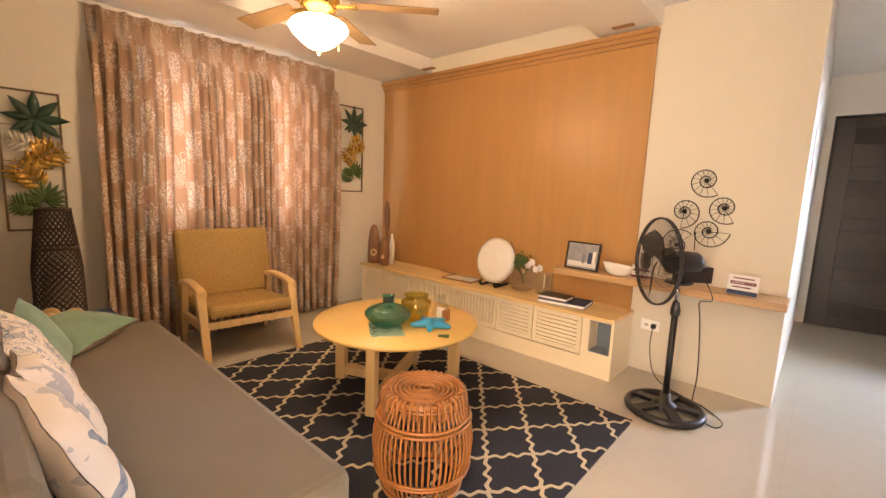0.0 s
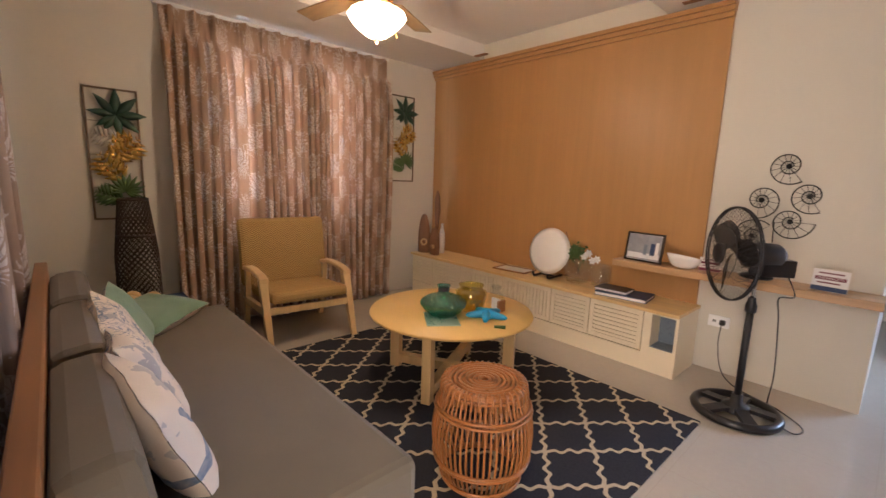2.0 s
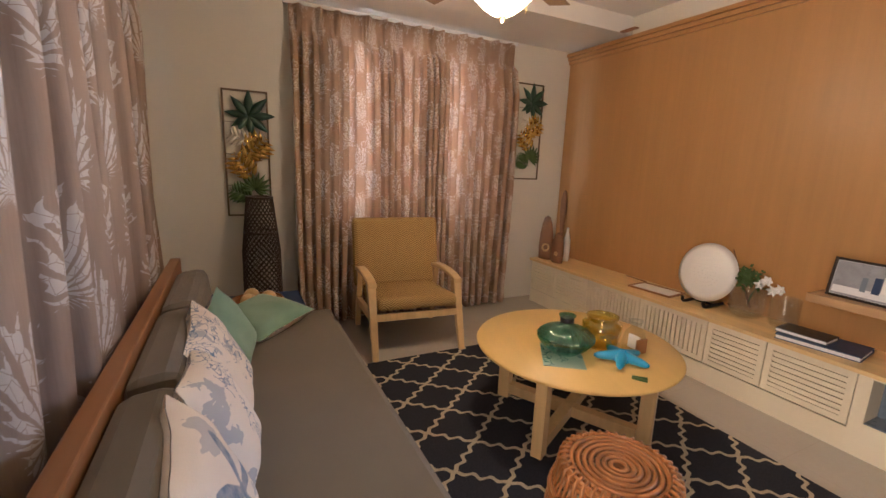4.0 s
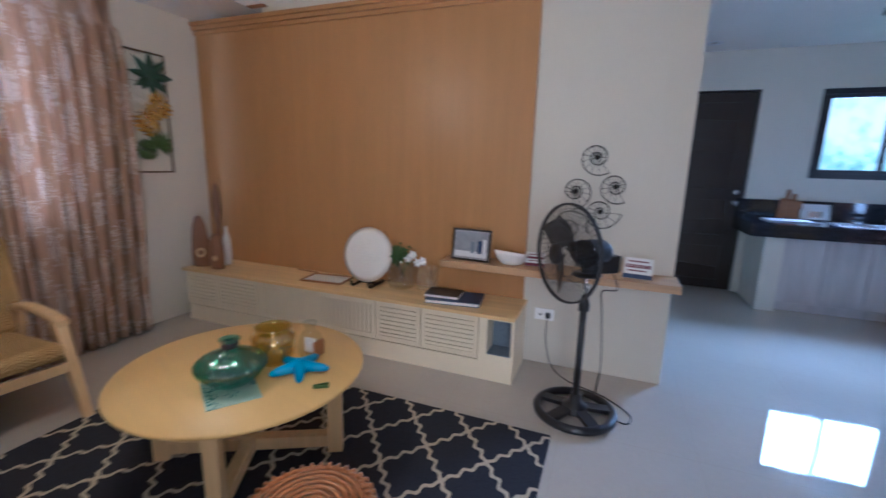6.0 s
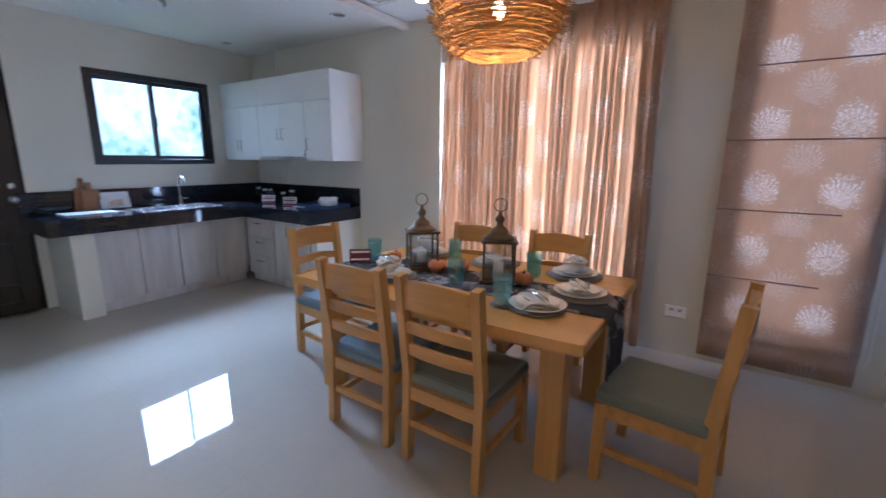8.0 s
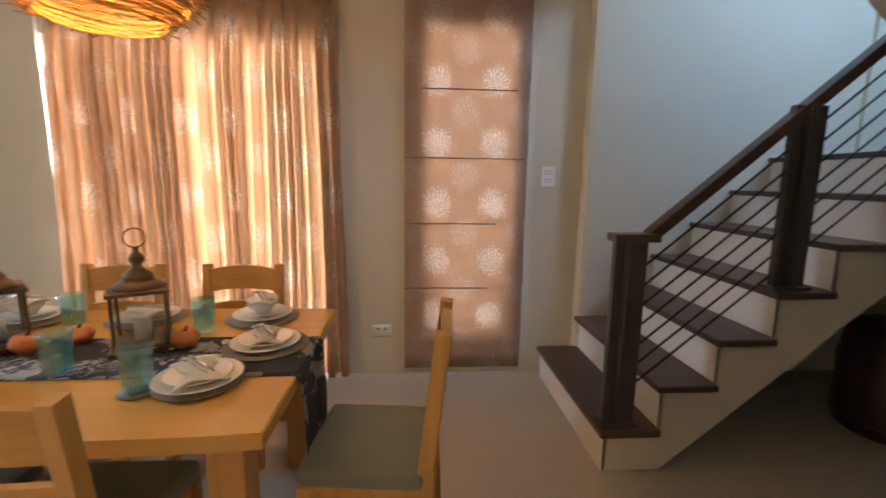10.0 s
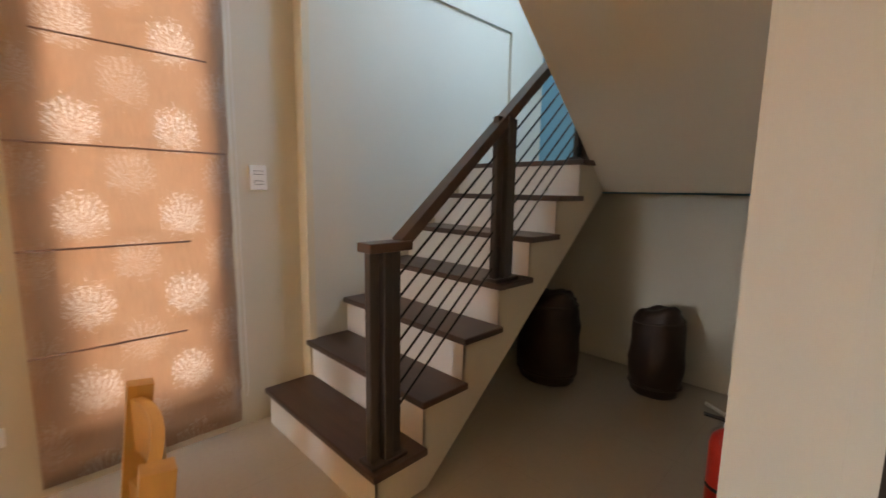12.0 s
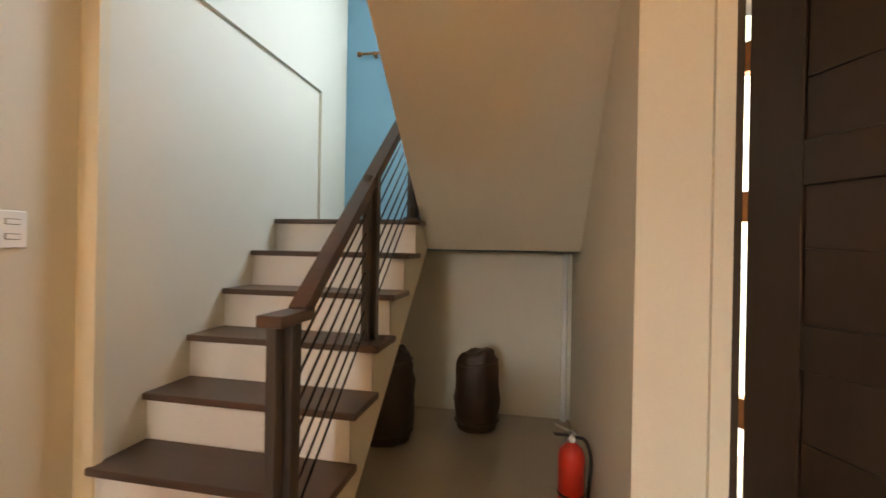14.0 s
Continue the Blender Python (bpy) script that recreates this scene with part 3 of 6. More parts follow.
# ---- windows and doors ----
def window(name, w, h, m, mat, label, panes=2):
    """A sliding window in a wall opening; local x along the wall, y outwards."""
    t = thing(name, label, "window", m, kind="structure")
    f = 0.05
    part("window_frame", boxes((-w / 2, w / 2, 0.0, 0.07, 0, f), (-w / 2, w / 2, 0.0, 0.07, h - f, h), (-w / 2, -w / 2 + f, 0.0, 0.07, f, h - f), (w / 2 - f, w / 2, 0.0, 0.07, f, h - f), bev=0.003), mat, t)
    step = (w - 2 * f) / panes
    for i in range(panes):
        x0 = -w / 2 + f + i * step - (0.015 if i else 0)
        x1 = x0 + step + 0.015
        y = 0.012 + 0.026 * (i % 2)
        s = part("sash", boxes((x0, x1, y, y + 0.024, f, f + 0.035), (x0, x1, y, y + 0.024, h - f - 0.035, h - f), (x0, x0 + 0.035, y, y + 0.024, f + 0.035, h - f - 0.035), (x1 - 0.035, x1, y, y + 0.024, f + 0.035, h - f - 0.035)), mat, t)
        g = part("pane", boxes((x0 + 0.03, x1 - 0.03, y + 0.010, y + 0.014, f + 0.03, h - f - 0.03)), "pane", s)
        g.visible_shadow = False
    return t


w1 = window("window_1", 1.09, 0.83, pose(1.835, YK + 0.02, 1.21), "black", "black aluminium sliding window over the sink")
part("latch", boxes((-0.012, 0.012, -0.018, 0.004, 0.36, 0.46), bev=0.003), "black", w1)
window("window_2", 1.40, 1.25, pose(XW - 0.04, 1.55, 0.85, 0, 0, 90), "white", "white sliding window behind a curtain")
window("window_3", 1.80, 1.25, pose(-1.9, YF - 0.04, 0.85, 0, 0, 180), "white", "white sliding window behind the sofa")
window("window_4", 1.53, 2.06, pose(XE + 0.075, 2.215, 0.0, 0, 0, -90), "white", "white sliding glass door behind a curtain")
window("window_5", 0.56, 1.95, pose(XE + 0.04, 0.53, 0.25, 0, 0, -90), "white", "narrow white window behind a roman blind", 1)
window("window_6", 0.80, 1.25, pose(1.35, YL - 0.04, 2.55, 0, 0, 180), "white", "white window above the stair landing", 1)


def panel_door(name, w, h, m, label, seed):
    """A dark door leaf with a broad stile and slightly slanted panels; local x from the hinge, front face at -y."""
    t = thing(name, label, "door", m, kind="structure")
    rng = random.Random(seed)
    part("leaf", boxes((0.004, w - 0.004, 0.0, 0.036, 0.004, h - 0.004), bev=0.002), "dark", t)
    part("stile", boxes((0.004, 0.15, -0.014, 0.0, 0.004, h - 0.004), bev=0.004), "dark", t)
    part("stile", boxes((w - 0.13, w - 0.004, -0.014, 0.0, 0.004, h - 0.004), bev=0.004), "dark", t)
    gh, gap = (h - 0.20 - 0.36) / 4, 0.12
    z = 0.10
    part("rail", boxes((0.15, w - 0.13, -0.014, 0.0, 0.004, 0.10), bev=0.003), "dark", t)
    part("rail", boxes((0.15, w - 0.13, -0.014, 0.0, h - 0.10, h - 0.004), bev=0.003), "dark", t)
    for k in range(4):
        a, b = 0.156, w - 0.136
        tl = rng.choice((-1, 1)) * rng.uniform(0.010, 0.022)
        mid = z + gh * rng.uniform(0.42, 0.58)
        for lo, hi, d0, d1 in (((z + 0.005, z + 0.005), (mid - 0.003 - tl, mid - 0.003 + tl), -0.002, -0.010), ((mid + 0.003 - tl, mid + 0.003 + tl), (z + gh - 0.005, z + gh - 0.005), -0.010, -0.002)):
            bm = bmesh.new()
            vs = [bm.verts.new(p) for p in ((a, d0, lo[0]), (b, d0, lo[1]), (b, d1, hi[1]), (a, d1, hi[0]), (a, 0.002, lo[0]), (b, 0.002, lo[1]), (b, 0.002, hi[1]), (a, 0.002, hi[0]))]
            for q in ((0, 1, 2, 3), (7, 6, 5, 4), (0, 4, 5, 1), (1, 5, 6, 2), (2, 6, 7, 3), (3, 7, 4, 0)):
                bm.faces.new([vs[i] for i in q])
            part("panel", bm, "dark", t)
        z += gh
        if k < 3:
            part("rail", boxes((0.15, w - 0.13, -0.014, 0.0, z, z + gap), bev=0.003), "dark", t)
        z += gap
    return t


kd = panel_door("door_1", 0.81, 2.03, pose(-0.02, YK + 0.03, 0.005), "closed espresso-stained wooden kitchen door with slanted panels", 3)
for z in (0.93, 1.04):
    part("door_knob" if z < 1 else "deadbolt", shaped(lathe(bmesh.new(), [(0.0, 0.055), (0.02, 0.052), (0.03, 0.038), (0.024, 0.02), (0.012, 0.016), (0.012, 0.006), (0.033, 0.005), (0.033, 0.0)] if z < 1 else [(0.0, 0.02), (0.022, 0.018), (0.03, 0.0)], 24), pose(0.745, -0.014, z, 90)), "steel", kd, "brushed steel knob" if z < 1 else "brushed steel deadbolt")
# last box: unseen board behind the leaf, added to stop outside light leaking in
setting("trim_door_frame", boxes((-0.03, -0.022, YK, YK + 0.1, 0, 2.05), (0.792, 0.80, YK, YK + 0.1, 0, 2.05), (-0.03, 0.80, YK, YK + 0.1, 2.038, 2.05), (-0.03, 0.80, YK + 0.102, YK + 0.12, 0, 2.05)), "dark", "dark wooden kitchen door frame with unseen light-blocking back board", "trim")
HINGE, SWING = (0.555, YF + 0.006), 120.0
fd = panel_door("door_2", 0.90, 2.03, pose(*HINGE, 0.008, 0, 0, SWING), "open espresso-stained wooden entrance door with slanted panels", 8)
part("knob", shaped(lathe(bmesh.new(), [(0.0, 0.06), (0.025, 0.055), (0.03, 0.035), (0.014, 0.02), (0.014, 0.006), (0.034, 0.0)], 20), pose(0.83, -0.014, 0.95, 90)), "brass", fd, "brass knob")
setting("trim_entrance_frame", boxes((0.572, 0.60, YF - 0.12, YF + 0.004, 0, 2.06), (-0.33, -0.322, YF - 0.12, YF + 0.004, 0, 2.06), (-0.33, 0.60, YF - 0.12, YF + 0.004, 2.045, 2.06)), "dark", "dark wooden frame of the entrance door", "trim")
for z in (0.25, 0.78, 1.40, 1.85):
    part("hinge", boxes((-0.026, 0.006, -0.012, 0.03, z - 0.045, z + 0.045)), "brownw", fd, "brown metal hinge")


# ---- curtains ----
def curtain(name, width, top, bottom, m, label, seed, folds, depth, flare=0.0, mat="curtain"):
    """A pleated curtain; local x along the wall, y towards the room, hung from a rail."""
    t = thing(name, label, "curtain", m)
    rng = random.Random(seed)
    nx, nz = folds * 14, 30
    ph = [rng.uniform(0, 6.28) for _ in range(6)]
    amp = [rng.uniform(0.6, 1.25) for _ in range(folds + 2)]
    bm = bmesh.new()
    uv = bm.loops.layers.uv.new("UVMap")
    grid, arc = [], []
    for j in range(nz + 1):
        f = j / nz
        z = top + (bottom - top) * f
        row, prev, run = [], None, []
        for i in range(nx + 1):
            s = i / nx
            k = folds * min(1.0, max(0.0, s + s * (1 - s) * (0.10 * math.sin(ph[3] + 11 * s) + 0.06 * math.sin(ph[4] + 29 * s))))
            a = amp[int(k)] * (1 - k % 1) + amp[int(k) + 1] * (k % 1)
            loose = min(1.0, f * 5)
            drift = 0.35 * math.sin(ph[0] + 9 * s + 2.2 * f) * f
            y = depth * a * (0.45 + 0.55 * loose) * abs(math.sin(math.pi * (k + drift))) ** 0.85 + 0.012 * math.sin(ph[1] + 17 * s + 3 * f)
            if f < 0.075:
                pinch = abs(((k * 0.5) % 1) - 0.5)
                y = 0.014 + depth * 0.55 * max(0.0, 1 - pinch / 0.22) * (0.55 + 0.45 * abs(math.cos(pinch * 40)))
            x = (s - 0.5) * (width + flare * f) + 0.012 * math.sin(2 * math.pi * 2 * (k + drift)) * loose
            row.append(bm.verts.new((x, y, z + (0.012 * math.sin(ph[2] + 6 * s) if j == nz else 0))))
            run.append(s * width * 1.55)
        grid.append(row)
        arc.append(run)
    for j in range(nz):
        for i in range(nx):
            fc = bm.faces.new((grid[j][i], grid[j + 1][i], grid[j + 1][i + 1], grid[j][i + 1]))
            fc.smooth = True
            for lp, (jj, ii) in zip(fc.loops, ((j, i), (j + 1, i), (j + 1, i + 1), (j, i + 1))):
                lp[uv].uv = (arc[jj][ii], grid[jj][ii].co.z)
    ob = part("cloth", bm, mat, t)
    sol = ob.modifiers.new("thickness", "SOLIDIFY")
    sol.thickness = 0.002
    part("rail", boxes((-width / 2 - 0.03, width / 2 + 0.03, -0.012, 0.012, top, top + 0.025), bev=0.002), "white", t, "white curtain rail")
    return t


curtain("curtain", 1.83, 2.27, 0.02, pose(XW + 0.035, 1.50, 0, 0, 0, -90), "pleated pink-beige curtain printed with pale coral blocks, drawn", 4, 26, 0.118)
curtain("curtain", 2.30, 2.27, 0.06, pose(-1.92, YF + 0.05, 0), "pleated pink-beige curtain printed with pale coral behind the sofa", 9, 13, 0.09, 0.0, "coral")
curtain("curtain", 1.60, 2.30, 0.02, pose(XE - 0.03, 2.108, 0, 0, 0, 90), "pleated pink-beige curtain over the glass door, drawn", 31, 24, 0.095, 0.03, "drape")

# roman blind in horizontal folds
rb = thing("roman_blind", "roman blind of pink-beige cloth printed with white coral", "blind", pose(XE - 0.012, 0.555, 0, 0, 0, 90))
bm = bmesh.new()
uv = bm.loops.layers.uv.new("UVMap")
ZB = [2.40, 1.807, 1.404, 1.002, 0.588, 0.24]
W = 0.76
rows_z = []
for a, b in zip(ZB, ZB[1:]):
    for k in range(9):
        f = k / 9
        rows_z.append((a + (b - a) * f, 0.010 + 0.020 * f ** 1.6))
rows_z += [(0.24, 0.036), (0.215, 0.012), (0.14, 0.022), (0.045, 0.012)]
prev = None
for z, y in rows_z:
    row = [bm.verts.new((-W / 2 + W * i / 14, y + 0.003 * math.sin(i * 1.3 + z * 4), z)) for i in range(15)]
    if prev:
        for i in range(14):
            fc = bm.faces.new((prev[i], row[i], row[i + 1], prev[i + 1]))
            fc.smooth = True
            for lp in fc.loops:
                lp[uv].uv = (lp.vert.co.x + 0.61375, lp.vert.co.z + 0.1475)
    prev = row
part("cloth", bm, "blind", rb).modifiers.new("thickness", "SOLIDIFY").thickness = 0.002
for z, x0, x1 in ((1.807, -0.30, 0.278), (1.404, -0.36, 0.38), (1.002, -0.19, 0.38), (0.588, -0.155, 0.38)):
    part("fold_rod", tube(bmesh.new(), [(x0, 0.034, z + 0.004), (x1, 0.034, z + 0.004)], 0.0045, 6), "lining", rb)
part("pull_cord", tube(bmesh.new(), [(-W / 2 - 0.012, 0.02, 2.35), (-W / 2 - 0.015, 0.02, 0.20), (-W / 2 - 0.03, 0.02, 0.17), (-W / 2 - 0.04, 0.02, 0.22), (-W / 2 - 0.03, 0.02, 2.35)], 0.002, 5), "paper", rb)


# ---- stairs ----
st = thing("stairs", "stairs with dark wooden treads and white risers", "stairs", kind="structure")
XR = 1.88
SLOPE = RISE / GOING
for n in range(1, 8):
    y = STEPY - GOING * (n - 1)
    z = RISE * n
    back = y - GOING - 0.03 if n < 7 else YL
    part("tread", boxes((XR - 0.035, XS, back, y, z - 0.03, z), bev=0.006), "tread", st)
    part("riser", boxes((XR + 0.0, XS, y - 0.045, y - 0.028, z - RISE, z - 0.03)), "white", st)
bm = bmesh.new()
pts = [(STEPY - 0.03, 0.0)]
for n in range(1, 8):
    y = STEPY - GOING * (n - 1) - 0.03
    pts += [(y, RISE * n - 0.03), (y - GOING, RISE * n - 0.03)]
pts[-1] = (-1.71, RISE * 7 - 0.03)
pts += [(-1.71, 1.262), (-0.225, 0.0)]
lo = [bm.verts.new((XR, y, z)) for y, z in pts]
hi = [bm.verts.new((XS, y, z)) for y, z in pts]
bm.faces.new(lo), bm.faces.new(hi[::-1])
for i in range(len(pts)):
    j = (i + 1) % len(pts)
    bm.faces.new((lo[i], hi[i], hi[j], lo[j]))
part("stringer", bm, "wall", st, "cream plastered underside of the stairs")
part("landing", boxes((XC, XS, YL, -1.71, 1.262, RISE * 7 - 0.03)), "wall", st)
part("landing_floor", boxes((XC, XR - 0.036, YL, -1.72, RISE * 7 - 0.03, RISE * 7)), "tread", st)
# upper flight: only its underside and side show
bm = bmesh.new()
prof = [(-1.70, 1.262), (0.0, 1.262 + 1.70 * SLOPE), (0.0, 1.262 + 1.70 * SLOPE + 0.30), (-1.70, 1.262 + 0.22)]
lo = [bm.verts.new((XC, y, z)) for y, z in prof]
hi = [bm.verts.new((XR - 0.01, y, z)) for y, z in prof]
bm.faces.new(lo), bm.faces.new(hi[::-1])
for i in range(4):
    bm.faces.new((lo[i], hi[i], hi[(i + 1) % 4], lo[(i + 1) % 4]))
part("upper_flight", bm, "wall", st, "cream plastered underside of the upper flight")

rl = thing("stair_railing", "charcoal wooden stair railing with slanting metal rods", "railing", kind="")
XN = XR + 0.04


def newel(y, z0, z1, cap):
    for dy in (-0.05, 0.0, 0.05):
        w = 0.034 if dy else 0.05
        part("newel_bar", boxes((XN - w / 2 - (0.012 if dy == 0 else 0), XN + w / 2 + (0.012 if dy == 0 else 0), y + dy - 0.021, y + dy + 0.021, z0, z1), bev=0.004), "newel", rl)
    part("newel_foot", boxes((XN - 0.045, XN + 0.045, y - 0.085, y + 0.085, z0 - 0.001, z0 + 0.016), bev=0.003), "newel", rl)
    if cap:
        part("newel_cap", boxes((XN - 0.042, XN + 0.042, y - 0.11, y + 0.085, z1, z1 + 0.035), bev=0.004), "tread", rl)


RZ = lambda y: 1.045 + (-0.10 - y) * SLOPE
newel(-0.03, RISE, 1.03, True)
newel(-0.74, RISE * 4, RZ(-0.74), False)
newel(-1.48, RISE * 7, RZ(-1.48), False)
part("handrail", beam(bmesh.new(), (XN, -0.11, RZ(-0.11)), (XN, -1.60, RZ(-1.60)), 0.06, 0.045), "tread", rl, "dark brown wooden handrail")
for k in range(7):
    o = 0.12 + 0.088 * k
    a = -0.06
    part("rod", tube(bmesh.new(), [(XN, a, max(RISE + 0.02, RZ(a) - o)), (XN, -1.52, RZ(-1.52) - o)], 0.0048, 6), "iron", rl)
# curtain rod above the landing
cr = thing("curtain_rod", "dark curtain rod with a turned finial", "curtain rod", pose(2.02, YL + 0.06, 2.945))
part("rod", tube(bmesh.new(), [(-0.55, 0, 0), (0.62, 0, 0)], 0.012, 8), "brownw", cr)
part("finial", shaped(lathe(bmesh.new(), [(0.0, 0.05), (0.022, 0.04), (0.026, 0.02), (0.014, 0.0), (0.0, 0.0)], 14), pose(0.62, 0, 0, 0, 90)), "brownw", cr)
part("bracket", boxes((0.50, 0.52, -0.06, 0.012, -0.02, 0.012)), "brownw", cr)
part("bracket", boxes((-0.46, -0.44, -0.06, 0.012, -0.02, 0.012)), "brownw", cr)
solid("pipe", tube(bmesh.new(), [(XC + 0.05, YU + 0.03, 0), (XC + 0.05, YU + 0.03, 1.262)], 0.022, 10), "white", "white pipe in the corner under the stairs", "pipe")


# ---- living room ----
rug = solid("rug", boxes((-1.07, 1.07, -0.83, 0.83, 0, 0.012), bev=0.004), "rug", "charcoal rug with a cream trellis pattern", "rug", pose(-1.704, 1.48, 0.001))

cons = thing("tv_console", "low cream console with slatted doors and oak top", "console", pose(0, 0, 0))
C0, C1, CF, CB, CZ = -3.52, -0.915, 2.715, YP - 0.021, 0.42
part("top", boxes((C0 - 0.01, C1 + 0.006, CF - 0.03, CB, CZ - 0.022, CZ), bev=0.003), "oak", cons, "pale oak top")
part("carcass", boxes((C0, C1 - 0.21, CF + 0.02, CB, 0.0, CZ - 0.022)), "cream", cons)
part("end_panel", boxes((C1 - 0.018, C1, CF, CB, 0.0, CZ - 0.022)), "cream", cons)
part("cubby_floor", boxes((C1 - 0.2098, C1 - 0.0182, CF, CB, 0.0, 0.165)), "cream", cons)
part("cubby_stile", boxes((C1 - 0.2098, C1 - 0.158, CF, CF + 0.14, 0.1652, 0.382)), "cream", cons)
part("cubby_shelf", boxes((C1 - 0.1578, C1 - 0.0182, CF + 0.006, CF + 0.14, 0.1652, 0.170)), "slate", cons, "slate-blue floor of the open cubby")
part("cubby_back", boxes((C1 - 0.2098, C1 - 0.0182, CF + 0.1402, CB, 0.1652, CZ - 0.022)), "slate", cons, "slate-blue back of the open cubby")
part("cubby_rail", boxes((C1 - 0.2098, C1 - 0.0182, CF, CF + 0.14, 0.3822, CZ - 0.022)), "cream", cons)
part("plinth", boxes((C0, C1 - 0.21, CF, CF + 0.02, 0.0, 0.12)), "cream", cons)


def louvre(x0, x1, z0, z1, upright):
    d = part("door", boxes((x0 + 0.003, x1 - 0.003, CF - 0.004, CF + 0.012, z0, z0 + 0.03), (x0 + 0.003, x1 - 0.003, CF - 0.004, CF + 0.012, z1 - 0.03, z1), (x0 + 0.003, x0 + 0.033, CF - 0.004, CF + 0.012, z0 + 0.03, z1 - 0.03), (x1 - 0.033, x1 - 0.003, CF - 0.004, CF + 0.012, z0 + 0.03, z1 - 0.03)), "cream", cons)
    n = 7 if not upright else int((x1 - x0 - 0.066) / 0.030)
    for k in range(n):
        if upright:
            p = (x1 - x0 - 0.066) / n
            a = x0 + 0.033 + k * p
            part("slat", boxes((a + 0.002, a + p * 0.74, CF - 0.002, CF + 0.010, z0 + 0.03, z1 - 0.03)), "cream", d)
        else:
            p = (z1 - z0 - 0.06) / n
            a = z0 + 0.03 + k * p
            part("slat", boxes((x0 + 0.033, x1 - 0.033, CF - 0.002, CF + 0.010, a + 0.002, a + p * 0.74)), "cream", d)


for a, b, up in ((-3.52, -3.20, 0), (-3.20, -2.80, 0), (-2.80, -2.30, 1), (-2.30, -1.82, 1), (-1.82, -1.50, 0), (-1.50, -1.125, 0)):
    louvre(a, b, 0.13, CZ - 0.03, up)
solid("wall_shelf", boxes((-1.44, -0.085, 2.86, YP - 0.001, 0.625, 0.668), bev=0.003), "shelf", "thick oak floating shelf on the wall", "shelf", kind="")

# coffee table
ct = thing("coffee_table", "round pale wooden coffee table on a crossed base", "coffee table", pose(-1.82, 1.66, 0.013, 0, 0, -17))
part("tabletop", lathe(bmesh.new(), [(0.0, 0.385), (0.445, 0.385), (0.475, 0.398), (0.48, 0.407), (0.475, 0.415), (0.0, 0.415)], 64), "tabley", ct)
for k in range(4):
    a = radians(45 + 90 * k)
    c, s = math.cos(a), math.sin(a)
    part("leg", shaped(boxes((0.325, 0.388, -0.026, 0.026, 0.0, 0.385), bev=0.004), pose(0, 0, 0, 0, 0, 45 + 90 * k)), "birch", ct)
for k in range(2):
    part("stretcher", shaped(boxes((-0.325, 0.325, -0.026, 0.026, 0.03 + 0.0005 * k, 0.085 + 0.0005 * k), bev=0.003), pose(0, 0, 0, 0, 0, 45 + 90 * k)), "birch", ct)

# sofa
so = thing("sofa", "taupe daybed sofa with loose back cushions and wooden frame", "sofa", pose(0, 0, 0))
SX0, SX1 = -2.81, -0.915
part("base", boxes((SX0 + 0.02, SX1 - 0.02, -0.10, 0.625, 0.05, 0.24), bev=0.01), "sofa", so)
part("seat_cushion", boxes((SX0, SX1, -0.06, 0.682, 0.235, 0.40), bev=0.03), "sofa", so)
for a, b in ((SX0, -2.19), (-2.185, -1.56), (-1.555, SX1)):
    part("back_cushion", shaped(boxes((a + 0.005, b - 0.005, -0.07, 0.07, 0.0, 0.29), bev=0.04), pose(0, 0.02, 0.40, 8)), "sofa", so)
part("back_rail", boxes((SX0 - 0.22, SX1 + 0.03, -0.135, -0.085, 0.60, 0.70), bev=0.006), "brownw", so, "orange-brown wooden back rail")
for x in (SX0 - 0.2, SX1 - 0.04):
    part("post", boxes((x, x + 0.05, -0.132, -0.090, 0.0, 0.60), bev=0.004), "brownw", so)
for x in (SX0 + 0.06, SX1 - 0.12):
    for y in (-0.04, 0.56):
        part("leg", boxes((x, x + 0.05, y, y + 0.05, 0.0, 0.05)), "brownw", so)


def cushion(size, thick, m, label, mat, back=None):
    """A knife-edged throw cushion with pinched corners; local z is its thickness."""
    n = 14
    t = thing("throw_cushion", label, "cushion", m, "throw cushions on the sofa")

    def half(sign):
        bm = bmesh.new()
        g = []
        for j in range(n + 1):
            row = []
            for i in range(n + 1):
                u, v = 2 * i / n - 1, 2 * j / n - 1
                k = (1 - u ** 4) * (1 - v ** 4)
                pull = 1 - 0.07 * (1 - abs(u) ** 2) * abs(v) ** 3 - 0.07 * (1 - abs(v) ** 2) * abs(u) ** 3
                row.append(bm.verts.new((u * size / 2 * pull, v * size / 2 * pull, sign * (0.001 + thick / 2 * k ** 0.55) + 0.008 * noise.noise((u * 2, v * 2, size * 9)))))
            g.append(row)
        for j in range(n):
            for i in range(n):
                bm.faces.new((g[j][i], g[j][i + 1], g[j + 1][i + 1], g[j + 1][i])).smooth = True
        return bm

    part("front", half(1), mat, t)
    part("back", half(-1), back or mat, t)
    return t


cushion(0.35, 0.12, pose(-1.28, 0.120, 0.540, 67, 0, 185) @ pose(0, 0, 0, 0, 0, 5), "cream throw cushion with a blue starfish print on the sofa", "starprint")
cushion(0.35, 0.12, pose(-1.60, 0.130, 0.540, 64, 0, 181) @ pose(0, 0, 0, 0, 0, -6), "cream throw cushion with grey-blue botanical print on the sofa", "printed")
cushion(0.37, 0.12, pose(-1.93, 0.120, 0.545, 64, 0, 176) @ pose(0, 0, 0, 0, 0, 9), "cream throw cushion with inky coral print on the sofa", "printed")
cushion(0.30, 0.11, pose(-2.22, 0.145, 0.535, 66, 0, 158) @ pose(0, 0, 0, 0, 0, 20), "mint and printed throw cushion leaning on the sofa", "mint", "printed")
